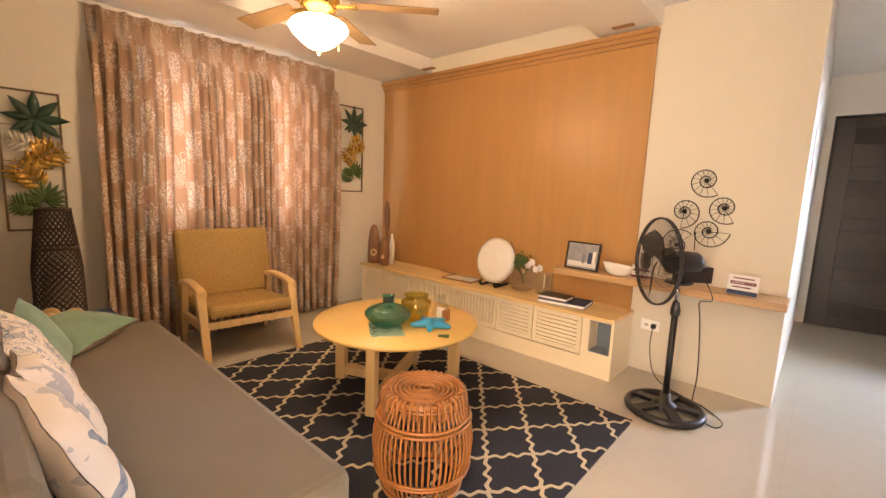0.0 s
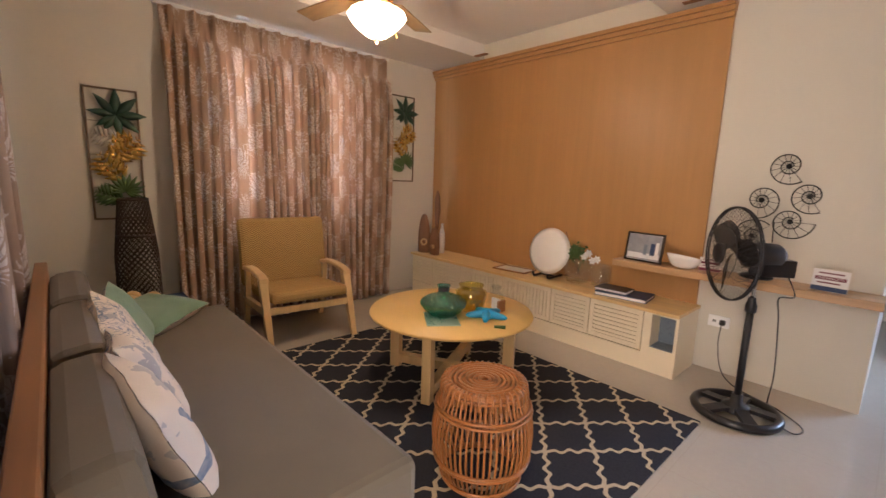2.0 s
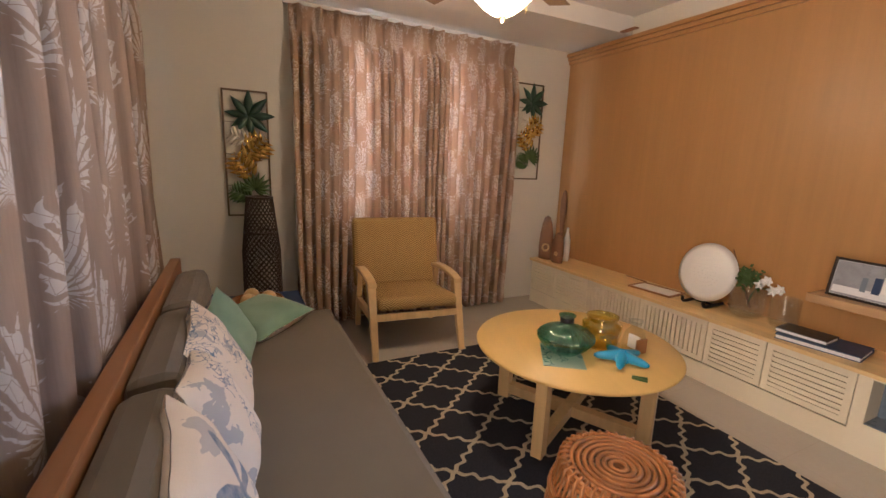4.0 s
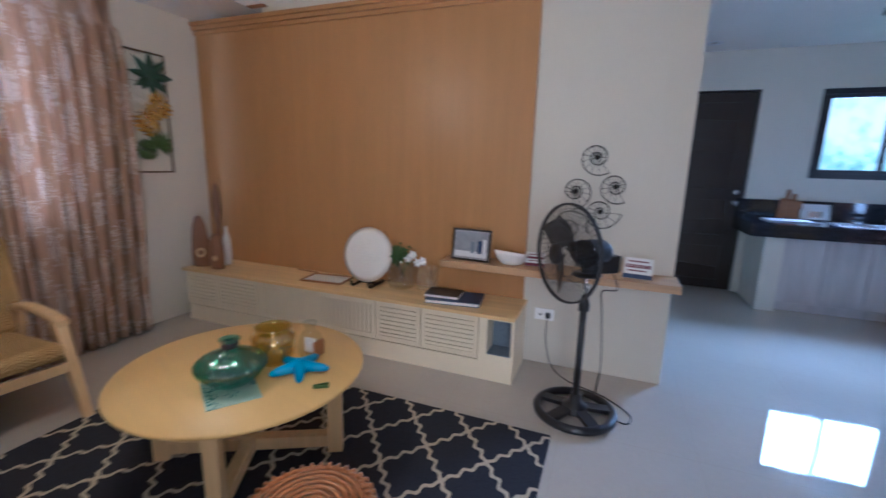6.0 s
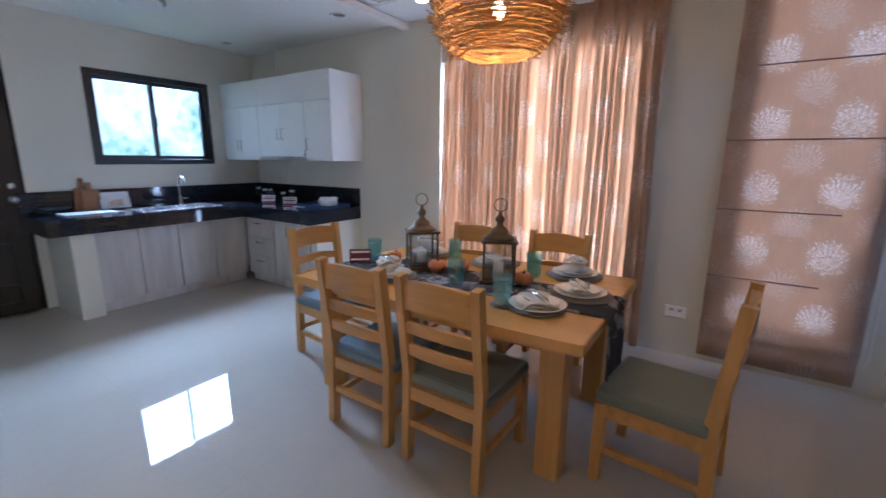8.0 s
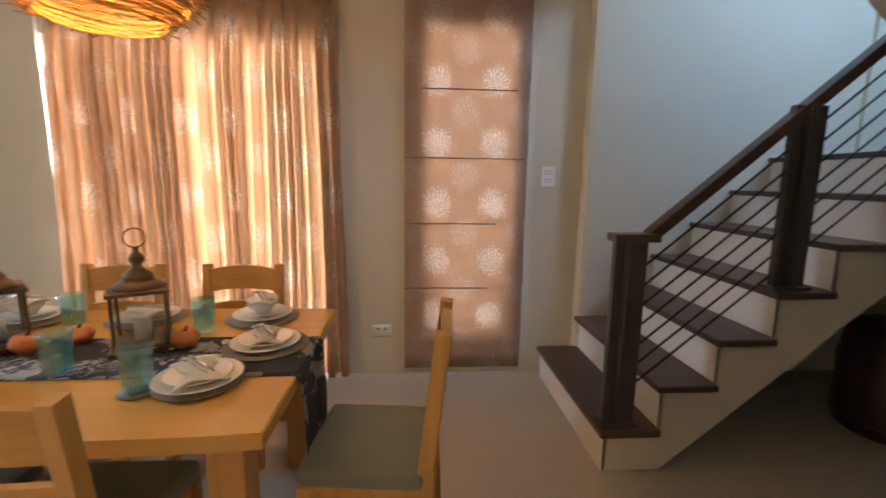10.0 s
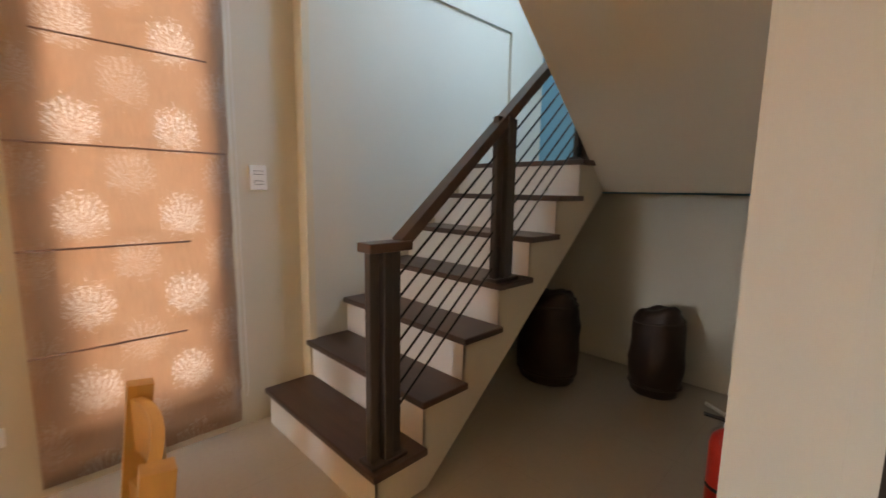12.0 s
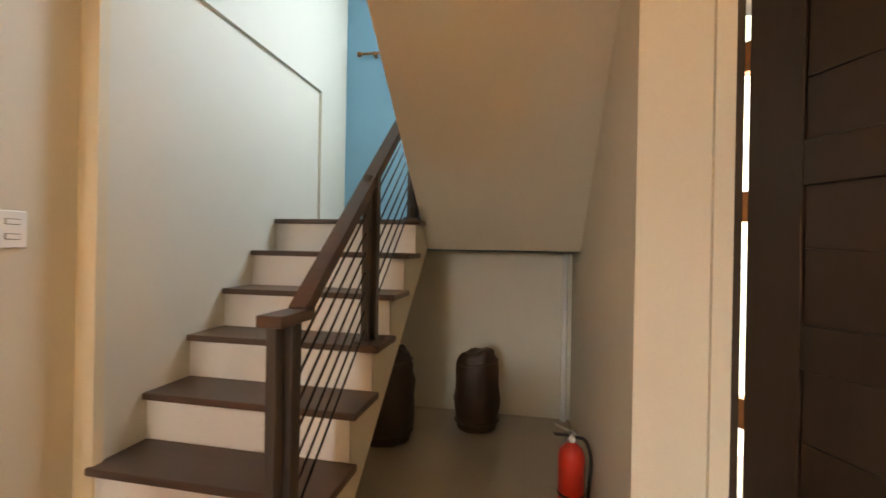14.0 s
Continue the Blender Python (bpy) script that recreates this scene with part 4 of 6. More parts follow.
cushion(0.38, 0.11, pose(-2.63, 0.29, 0.455, 7, 3, 40), "mint green throw cushion with printed back, lying down", "mint", "printed")

# armchair
ac = thing("armchair", "pale wooden armchair with mustard zigzag upholstery", "armchair", pose(-3.11, 1.285, 0.0, 0, 0, -95))
# local: width along x, front at +y
for s in (-1, 1):
    bm = bmesh.new()
    lg = [(-0.018, 0.205, 0.465), (0.018, 0.205, 0.465), (0.013, 0.345, 0.0), (-0.013, 0.345, 0.0), (-0.018, 0.135, 0.465), (0.018, 0.135, 0.465), (0.013, 0.312, 0.0), (-0.013, 0.312, 0.0)]
    vs = [bm.verts.new((s * 0.30 + x * 1.5, y, z)) for x, y, z in lg]
    for q in ((0, 1, 2, 3), (7, 6, 5, 4), (0, 4, 5, 1), (1, 5, 6, 2), (2, 6, 7, 3), (3, 7, 4, 0)):
        bm.faces.new([vs[i] for i in q])
    bmesh.ops.bevel(bm, geom=list(bm.edges), offset=0.004, segments=2, affect="EDGES")
    part("front_leg", bm, "birch", ac)
    part("back_leg", beam(bmesh.new(), (s * 0.30, -0.34, 0.0), (s * 0.30, -0.24, 0.46), 0.035, 0.05, (0, 1, 0)), "birch", ac)
    bm, last = bmesh.new(), None
    for k in range(15):
        p = lambda f: (s * 0.30, 0.215 - 0.50 * f, 0.475 + 0.02 * math.sin(math.pi * f) - 0.05 * (max(0.0, f - 0.85) + 1.5 * max(0.0, 0.12 - f)))
        x, y, z = p(k / 14)
        ring = [bm.verts.new((x + dx * 0.030, y, z + dz * 0.016)) for dx, dz in ((-1, -0.6), (-0.85, -1), (0.85, -1), (1, -0.6), (1, 0.6), (0.8, 1), (-0.8, 1), (-1, 0.6))]
        if last:
            for i in range(8):
                bm.faces.new((last[i], last[(i + 1) % 8], ring[(i + 1) % 8], ring[i]))
        else:
            bm.faces.new(ring)
        last = ring
    bm.faces.new(last[::-1])
    bmesh.ops.recalc_face_normals(bm, faces=bm.faces)
    part("armrest", bm, "birch", ac)
    part("side_rail", beam(bmesh.new(), (s * 0.30, 0.235, 0.255), (s * 0.30, -0.28, 0.22), 0.03, 0.05), "birch", ac)
part("front_rail", boxes((-0.285, 0.285, 0.235, 0.262, 0.235, 0.285), bev=0.004), "birch", ac)
part("seat_cushion", shaped(boxes((-0.275, 0.275, -0.28, 0.29, 0.0, 0.085), bev=0.03), pose(0, 0, 0.285, 5)), "mustard", ac)
part("back_cushion", shaped(boxes((-0.335, 0.335, -0.045, 0.045, 0.0, 0.52), bev=0.032), pose(0, -0.285, 0.325, 11)), "mustard", ac)

# rattan stool
rs = thing("rattan_stool", "round orange-brown rattan drum stool", "stool", pose(-1.10, 1.16, 0.013))
SR = lambda f: 0.150 + 0.048 * math.sin(math.pi * min(1.0, max(0.0, f)))
SH = 0.40


def spun(name, bm, mat, parent, n):
    """One piece repeated round the upright axis, each an object on the same mesh."""
    first = part(name, bm, mat, parent)
    for k in range(1, n):
        ob = new(name, first.data)
        ob.parent = parent
        ob.matrix_local = pose(0, 0, 0, 0, 0, 360 * k / n)


spun("cane", tube(bmesh.new(), [(SR(j / 8), 0, 0.01 + (SH - 0.02) * j / 8) for j in range(9)], 0.0048, 5), "rattan", rs, 56)
for f in (0.0, 0.03, 0.22, 0.26, 0.76, 0.80, 0.97, 1.0):
    r = SR(f) + 0.007
    part("ring", tube(bmesh.new(), [(r * math.cos(a), r * math.sin(a), 0.008 + (SH - 0.014) * f) for a in (2 * math.pi * j / 40 for j in range(40))], 0.006, 6, True), "rattan", rs)
for k in range(8):
    r = 0.022 + k * 0.0185
    part("top_ring", tube(bmesh.new(), [(r * math.cos(a), r * math.sin(a), SH + 0.002 - 0.00005 * k) for a in (2 * math.pi * j / 36 for j in range(36))], 0.0075, 6, True), "rattan", rs)
spun("top_spoke", tube(bmesh.new(), [(0.01, 0, SH - 0.012), (0.155, 0, SH - 0.012)], 0.006, 5), "rattan", rs, 12)
spun("rim_binding", tube(bmesh.new(), [(0.172, 0, SH - 0.04), (0.165, 0, SH + 0.004), (0.138, 0, SH + 0.012)], 0.006, 5), "rattan", rs, 40)


# pedestal fan
def axis_pose(p, d):
    """A pose at p with local z along d."""
    return Matrix.Translation(p) @ Vector(d).to_track_quat("Z", "Y").to_matrix().to_4x4()


pf = thing("pedestal_fan", "black pedestal fan with a wire cage and ring base", "fan", pose(-0.548, 2.57, 0))
FD = Vector((-0.74, -0.67, 0.02)).normalized()
HUB = Vector((0.0, 0.0, 0.86))
CAGE = HUB + FD * 0.13
m = axis_pose(CAGE, FD)
part("base_ring", tube(bmesh.new(), [(0.19 * math.cos(a), 0.19 * math.sin(a), 0.022) for a in (2 * math.pi * j / 48 for j in range(48))], 0.022, 8, True), "black", pf)
bm = bmesh.new()
for k in range(5):
    a = 2 * math.pi * k / 5 + 0.3
    beam(bm, (0.02 * math.cos(a), 0.02 * math.sin(a), 0.045), (0.18 * math.cos(a), 0.18 * math.sin(a), 0.028), 0.06, 0.02)
part("base_spokes", bm, "black", pf)
part("base_hub", lathe(bmesh.new(), [(0.07, 0.02), (0.065, 0.05), (0.03, 0.065), (0.026, 0.11), (0.0, 0.11)], 24), "black", pf)
part("pole", tube(bmesh.new(), [(0, 0, 0.06), (0, 0, 0.62)], 0.017, 12), "black", pf)
part("collar", lathe(bmesh.new(), [(0.017, 0.56), (0.026, 0.565), (0.026, 0.60), (0.02, 0.62), (0.017, 0.64)], 16), "black", pf)
part("inner_pole", tube(bmesh.new(), [(0, 0, 0.6), (0, 0, 0.80)], 0.011, 10), "steel", pf)
part("neck", boxes((-0.03, 0.03, -0.03, 0.03, 0.76, 0.84), bev=0.008), "black", pf)
part("motor", shaped(lathe(bmesh.new(), [(0.0, -0.11), (0.045, -0.105), (0.062, -0.08), (0.065, 0.0), (0.055, 0.06), (0.03, 0.09), (0.0, 0.09)], 24), axis_pose(HUB, FD)), "black", pf)
side = Vector((-FD.y, FD.x, 0)).normalized()
hb = HUB - FD * 0.075 - Vector((0, 0, 0.055))
part("control_box", beam(bmesh.new(), hb - FD * 0.075, hb + FD * 0.075, 0.10, 0.085), "black", pf)
part("tray", lathe(bmesh.new(), [(0.0, 0.745), (0.066, 0.745), (0.072, 0.752), (0.066, 0.758), (0.0, 0.758)], 28), "black", pf)
for k in (-1, 0, 1):
    part("button", beam(bmesh.new(), hb - FD * 0.083 + side * 0.028 * k, hb - FD * 0.075 + side * 0.028 * k, 0.016, 0.02), "steel", pf)
bm = bmesh.new()
for sgn, dep in ((1, 0.065), (-1, 0.055)):
    for k in range(54):
        a = 2 * math.pi * k / 54
        pts = []
        for j in range(7):
            r = 0.05 + (0.232 - 0.05) * j / 6
            z = sgn * dep * (1 - (r / 0.232) ** 3.2)
            tw = a + 0.35 * (j / 6)
            pts.append(m @ Vector((r * math.cos(tw), r * math.sin(tw), z)))
        tube(bm, pts, 0.0012, 4)
tagged(part("cage_wire", bm, "iron", pf), kind="stuff")
for r, z in ((0.234, 0.006), (0.234, -0.006), (0.14, 0.055), (0.14, -0.045)):
    part("cage_ring", tube(bmesh.new(), [m @ Vector((r * math.cos(a), r * math.sin(a), z)) for a in (2 * math.pi * j / 56 for j in range(56))], 0.005 if r > 0.2 else 0.0018, 6, True), "black", pf)
part("badge", shaped(lathe(bmesh.new(), [(0.0, 0.072), (0.045, 0.07), (0.052, 0.06), (0.0, 0.06)], 24), m), "black", pf)
for k in range(3):
    bm = bmesh.new()
    g = []
    for j in range(7):
        f = j / 6
        r = 0.035 + 0.165 * f
        w = 0.035 + 0.085 * math.sin(math.pi * min(1, f * 0.75 + 0.1))
        row = []
        for i in range(5):
            s = i / 4 - 0.5
            a = 2 * math.pi * k / 3 + s * w / r * 1.1 + 0.3 * f
            row.append(bm.verts.new(m @ Vector((r * math.cos(a), r * math.sin(a), s * 0.05))))
        g.append(row)
    for j in range(6):
        for i in range(4):
            bm.faces.new((g[j][i], g[j][i + 1], g[j + 1][i + 1], g[j + 1][i])).smooth = True
    part("blade", bm, "smoke", pf).modifiers.new("thickness", "SOLIDIFY").thickness = 0.002

# ceiling fan
cf = thing("ceiling_fan", "ceiling fan with wooden blades and a lit glass shade", "ceiling fan", pose(-2.10, 1.31, 0))
part("canopy", lathe(bmesh.new(), [(0.065, ZT), (0.06, ZT - 0.04), (0.02, ZT - 0.06), (0.014, ZT - 0.06)], 24), "gold", cf)
part("downrod", tube(bmesh.new(), [(0, 0, ZT - 0.05), (0, 0, 2.22)], 0.013, 10), "gold", cf)
part("motor", lathe(bmesh.new(), [(0.0, 2.235), (0.07, 2.23), (0.105, 2.20), (0.11, 2.15), (0.085, 2.105), (0.05, 2.09), (0.045, 2.06), (0.075, 2.05), (0.08, 2.02), (0.0, 2.02)], 32), "gold", cf)
for k in range(5):
    a = 46 + 72 * k
    part("blade_iron", shaped(boxes((0.09, 0.20, -0.02, 0.02, 2.125, 2.135), bev=0.003), pose(0, 0, 0, 0, 0, a)), "gold", cf)
    bl = boxes((0.17, 0.63, -0.062, 0.062, -0.004, 0.004), bev=0.0035)
    part("blade", shaped(bl, pose(0, 0, 2.14, 0, 0, a) @ pose(0, 0, 0, 9)), "bladew", cf)
part("shade", lathe(bmesh.new(), [(0.014, 1.907), (0.05, 1.919), (0.095, 1.951), (0.135, 1.990), (0.152, 2.020), (0.146, 2.031), (0.115, 2.053), (0.085, 2.052), (0.07, 2.058)], 60, ribs=12, rib=0.03), "shade", cf, "glowing ribbed glass shade")
part("finial", lathe(bmesh.new(), [(0.0, 1.880), (0.008, 1.885), (0.010, 1.895), (0.016, 1.903), (0.016, 1.909), (0.0, 1.911)], 16), "brass", cf, "small brass finial")
for s, l in ((0.05, 0.10), (-0.03, 0.07)):
    part("pull_chain", tube(bmesh.new(), [(s, 0.09, 2.02), (s, 0.09, 2.02 - l)], 0.0015, 4), "gold", cf)


# ---- dining area ----
def dining_chair(m, seat_mat, label):
    t = thing("dining_chair", label, "chair", m, "chairs round the dining table")
    for s in (-1, 1):
        bm = bmesh.new()
        beam(bm, (s * 0.176, -0.20, 0.0), (s * 0.176, -0.185, 0.40), 0.036, 0.046, (0, 1, 0))
        beam(bm, (s * 0.176, -0.185, 0.40), (s * 0.176, -0.235, 0.84), 0.036, 0.046, (0, 1, 0))
        part("back_post", bm, "honey", t)
        part("front_leg", beam(bmesh.new(), (s * 0.181, 0.19, 0.0), (s * 0.181, 0.185, 0.345), 0.042, 0.042, (0, 1, 0)), "honey", t)
        part("side_stretcher", beam(bmesh.new(), (s * 0.178, -0.18, 0.14), (s * 0.181, 0.17, 0.14), 0.02, 0.028), "honeyx", t)
        part("side_apron", beam(bmesh.new(), (s * 0.178, -0.17, 0.315), (s * 0.181, 0.17, 0.315), 0.022, 0.06), "honeyx", t)
    part("front_apron", boxes((-0.161, 0.161, 0.176, 0.178, 0.285, 0.345)), "honeyx", t)
    part("back_apron", boxes((-0.159, 0.159, -0.20, -0.178, 0.285, 0.345)), "honeyx", t)
    part("back_stretcher", boxes((-0.159, 0.159, -0.203, -0.183, 0.16, 0.19)), "honeyx", t)
    part("seat", boxes((-0.207, 0.207, -0.185, 0.21, 0.345, 0.405), bev=0.022), seat_mat, t, "grey-green padded seat" if seat_mat == "seat" else "blue-grey padded seat")

    def rail(name, z0, z1, arch):
        bm = bmesh.new()
        g = []
        for i in range(11):
            u = 2 * i / 10 - 1
            y = -0.185 - 0.05 * ((z0 + z1) / 2 - 0.40) / 0.44 - 0.022 * (1 - u * u)
            zt = z1 + arch * (1 - u * u)
            zb = z0 + arch * 0.6 * (1 - u * u)
            g.append([bm.verts.new((u * 0.159, y + dy, z)) for dy, z in ((0.010, zb), (0.010, zt), (-0.010, zt), (-0.010, zb))])
        for a, b in zip(g, g[1:]):
            for k in range(4):
                bm.faces.new((a[k], a[(k + 1) % 4], b[(k + 1) % 4], b[k]))
        bm.faces.new(g[0]), bm.faces.new(g[-1][::-1])
        part(name, bm, "honeyx", t)

    rail("top_rail", 0.70, 0.815, 0.016)
    rail("slat", 0.595, 0.640, 0.010)
    rail("slat", 0.495, 0.540, 0.008)
    return t


LC = "honey wooden ladder-back dining chair with padded seat"
dining_chair(pose(1.285, 2.225, 0, 0, 0, -90), "seatb", LC + " beside the table")
dining_chair(pose(1.27, 1.748, 0, 0, 0, -91), "seat", LC + " beside the table")
dining_chair(pose(1.575, 1.005, 0, 0, 0, -6), "seat", "honey wooden ladder-back dining chair pulled out at an angle")
dining_chair(pose(1.66, 2.97, 0, 0, 0, 176), "seatb", LC + " at the kitchen end")
dining_chair(pose(2.165, 2.32, 0, 0, 0, 90), "seat", LC + " beside the curtain")
dining_chair(pose(2.165, 1.74, 0, 0, 0, 90), "seat", LC + " beside the curtain")

dt = thing("dining_table", "honey wooden dining table with a thick top", "table", pose(0, 0, 0))
TX0, TX1, TY0, TY1, TZ = 1.185, 2.205, 1.24, 2.80, 0.66
n = 12
edge = [(TX0 + 0.012 * math.sin(5.2 * k / n + 1), TY1 + (TY0 - TY1) * k / n) for k in range(n + 1)] + [(TX1 + 0.010 * math.sin(4.4 * k / n), TY0 + (TY1 - TY0) * k / n) for k in range(n + 1)]
bm = prism(bmesh.new(), edge[::1], TZ - 0.045, TZ)
bmesh.ops.bevel(bm, geom=[e for e in bm.edges if abs(e.verts[0].co.z - e.verts[1].co.z) < 1e-6], offset=0.004, segments=2, affect="EDGES")
part("tabletop", bm, "honeyt", dt)
for x in (1.335, 2.02):
    for y in (1.38, 2.66):
        part("leg", boxes((x - 0.05, x + 0.05, y - 0.05, y + 0.05, 0, TZ - 0.045), bev=0.004), "honey", dt)
for x in (1.335, 2.02):
    part("apron", boxes((x - 0.012, x + 0.012, 1.43, 2.61, TZ - 0.125, TZ - 0.045)), "honeyx", dt)

# runner that hangs over the table's end
bm = bmesh.new()
prev = None
RP = [(2.79, TZ + 0.004), (1.26, TZ + 0.004), (1.238, TZ + 0.002), (1.226, TZ - 0.02), (1.222, 0.50), (1.215, 0.38), (1.222, 0.30)]
for j, (y, z) in enumerate(RP):
    row = [bm.verts.new((1.66 + 0.34 * (i / 10 - 0.5) + (0.02 * math.sin(j) if j > 3 else 0), y + (0.012 * math.sin(i * 1.5 + j) if j > 3 else 0), z)) for i in range(11)]
    if prev:
        for i in range(10):
            bm.faces.new((prev[i], row[i], row[i + 1], prev[i + 1])).smooth = True
    prev = row
tr0 = thing("table_runner", "dark patterned cloth runner hanging over the table end", "table runner")
part("cloth", bm, "runner", tr0).modifiers.new("thickness", "SOLIDIFY").thickness = 0.003
part("hem", boxes((1.496, 1.824, 1.214, 1.232, 0.286, 0.300), bev=0.003), "iron", tr0, "black stitched hem")


def lantern(m):
    t = thing("lantern", "aged brass candle lantern with glass panes on the table", "lantern", m, "lanterns on the dining table")
    part("base", boxes((-0.097, 0.097, -0.097, 0.097, 0, 0.018), (-0.085, 0.085, -0.085, 0.085, 0.018, 0.03), bev=0.003), "brass", t)
    for x in (-1, 1):
        for y in (-1, 1):
            part("corner_post", boxes((x * 0.077 - 0.006, x * 0.077 + 0.006, y * 0.077 - 0.006, y * 0.077 + 0.006, 0.03, 0.205), bev=0.0015), "brass", t)
    part("head_frame", boxes((-0.091, 0.091, -0.091, 0.091, 0.205, 0.22), bev=0.003), "brass", t)
    for k in range(4):
        part("pane", shaped(boxes((-0.067, 0.067, 0.074, 0.076, 0.032, 0.203)), pose(0, 0, 0, 0, 0, 90 * k)), "clear", t, "clear glass pane")
    part("candle", lathe(bmesh.new(), [(0.0, 0.03), (0.028, 0.03), (0.028, 0.10), (0.0, 0.098)], 20), "china", t, "white candle stub")
    part("roof", lathe(bmesh.new(), [(0.078, 0.219), (0.082, 0.226), (0.060, 0.240), (0.046, 0.25), (0.049, 0.256), (0.042, 0.268), (0.030, 0.278), (0.018, 0.288), (0.015, 0.30), (0.023, 0.312), (0.025, 0.322), (0.018, 0.336), (0.010, 0.344), (0.010, 0.362), (0.0, 0.364)], 28), "brass", t)
    part("ring", tube(bmesh.new(), [(0.033 * math.cos(a), 0, 0.394 + 0.033 * math.sin(a)) for a in (2 * math.pi * j / 24 for j in range(24))], 0.003, 6, True), "brass", t)
    return t


lantern(pose(1.735, 2.335, TZ + 0.006, 0, 0, -44))
lantern(pose(1.745, 1.845, TZ + 0.006, 0, 0, -62))


def place_setting(x, y, rot, bowl, wrapped):
    g = "table settings"
    rm = 0.122 if wrapped else 0.15
    solid("placemat", lathe(bmesh.new(), [(0.0, 0.001), (rm, 0.001), (rm + 0.002, 0.003), (rm, 0.005), (0.0, 0.005)], 40), "placemat", "round grey woven placemat on the dining table", "placemat", pose(x, y, TZ + 0.006), g)
    prof = [(0.0, 0.004), (0.065, 0.004), (0.08, 0.008), (0.122, 0.018), (0.124, 0.021), (0.118, 0.021), (0.078, 0.012), (0.0, 0.009)]
    solid("plate", lathe(bmesh.new(), prof, 40), "china", "white china dinner plate on a placemat", "plate", pose(x, y, TZ + 0.008), g)
    solid("plate", lathe(bmesh.new(), [(r * 0.78, z) for r, z in prof], 40), "china", "white china side plate stacked on a dinner plate", "plate", pose(x, y, TZ + 0.019), g)
    z = TZ + 0.032
    if bowl:
        solid("bowl", lathe(bmesh.new(), [(0.0, 0.003), (0.03, 0.003), (0.032, 0.008), (0.055, 0.03), (0.068, 0.058), (0.065, 0.058), (0.05, 0.032), (0.0, 0.012)], 36), "china", "white china bowl stacked on plates", "bowl", pose(x, y, z - 0.002), g)
        z += 0.045
    bm = bmesh.new()
    rng = random.Random(int(1000 * x + 77 * y))
    gr = []
    for j in range(9):
        row = []
        for i in range(13):
            u, v = 2 * i / 12 - 1, 2 * j / 8 - 1
            w = 0.055 * (0.35 + 0.65 * abs(u) ** 0.8) * (1.35 if wrapped else 1.0)
            row.append(bm.verts.new((u * (0.095 if wrapped else 0.085), v * w, 0.010 + 0.016 * (1 - v * v) * (0.6 + 0.4 * abs(u)) + 0.010 * noise.noise((u * 3 + x, v * 3 + y, 1.0)))))
        gr.append(row)
    for j in range(8):
        for i in range(12):
            bm.faces.new((gr[j][i], gr[j][i + 1], gr[j + 1][i + 1], gr[j + 1][i])).smooth = True
    solid("napkin", bm, "napkin", "folded cream cloth napkin on plates", "napkin", pose(x, y, z - 0.006, 0, 0, rot), g).modifiers.new("thickness", "SOLIDIFY").thickness = 0.006
    for k in (-1, 1):
        bm = bmesh.new()
        tube(bm, [(-0.075, k * 0.01, 0.0), (0.02, k * 0.011, 0.005), (0.06, k * 0.012, 0.002)], 0.003, 6)
        lathe(bm, [(0.0, 0.0), (0.013, 0.001), (0.014, 0.004), (0.0, 0.005)], 14, (0.072, k * 0.012, 0.0))
        solid("spoon" if k > 0 else "fork", bm, "steel", "polished steel cutlery lying on a napkin", "cutlery", pose(x, y, z + 0.026, 0, 0, rot + 20), g)


place_setting(1.455, 1.515, 30, False, True)
place_setting(1.74, 1.415, 20, False, False)
place_setting(2.07, 1.54, 10, True, False)
place_setting(1.47, 2.36, 40, True, False)
place_setting(2.06, 2.02, 60, False, False)
place_setting(2.05, 2.50, 75, True, False)

tg = lathe(bmesh.new(), [(0.0, 0.0), (0.034, 0.0), (0.037, 0.004), (0.040, 0.03), (0.038, 0.05), (0.042, 0.075), (0.040, 0.10), (0.046, 0.132), (0.043, 0.132), (0.037, 0.075), (0.034, 0.014), (0.0, 0.012)], 48, ribs=8, rib=0.04)
g0 = solid("glass_tumbler", tg, "aqua", "aqua pressed-glass tumbler on the dining table", "glass", pose(1.41, 1.66, TZ + 0.006), "tumblers on the dining table")
for x, y in ((1.535, 1.975), (1.90, 1.71), (1.98, 2.26), (1.70, 2.67)):
    copy_thing(g0, pose(x, y, TZ + 0.006, 0, 0, 30 * x))
solid("coaster", lathe(bmesh.new(), [(0.0, 0.0), (0.055, 0.0), (0.056, 0.003), (0.0, 0.004)], 28), "placemat", "small round woven coaster under a glass", "coaster", pose(1.41, 1.66, TZ + 0.002))
for x, y, r in ((1.79, 2.58, 0.040), (1.70, 2.20, 0.050), (1.79, 2.10, 0.045), (1.74, 1.70, 0.047)):
    p = thing("pumpkin", "small orange ribbed ceramic pumpkin on the runner", "pumpkin", pose(x, y, TZ + 0.006), "pumpkins on the dining table")
    part("body", lathe(bmesh.new(), [(0.0, 0.004), (r * 0.6, 0.0), (r, r * 0.5), (r * 1.02, r * 0.75), (r * 0.75, r * 1.25), (r * 0.2, r * 1.22), (0.0, r * 1.12)], 40, ribs=9, rib=0.05), "terra", p)
    part("stem", tube(bmesh.new(), [(0, 0, r * 1.1), (0.003, 0, r * 1.35), (0.010, 0, r * 1.5)], 0.006, 6), "driftwood", p)
rng = random.Random(5)
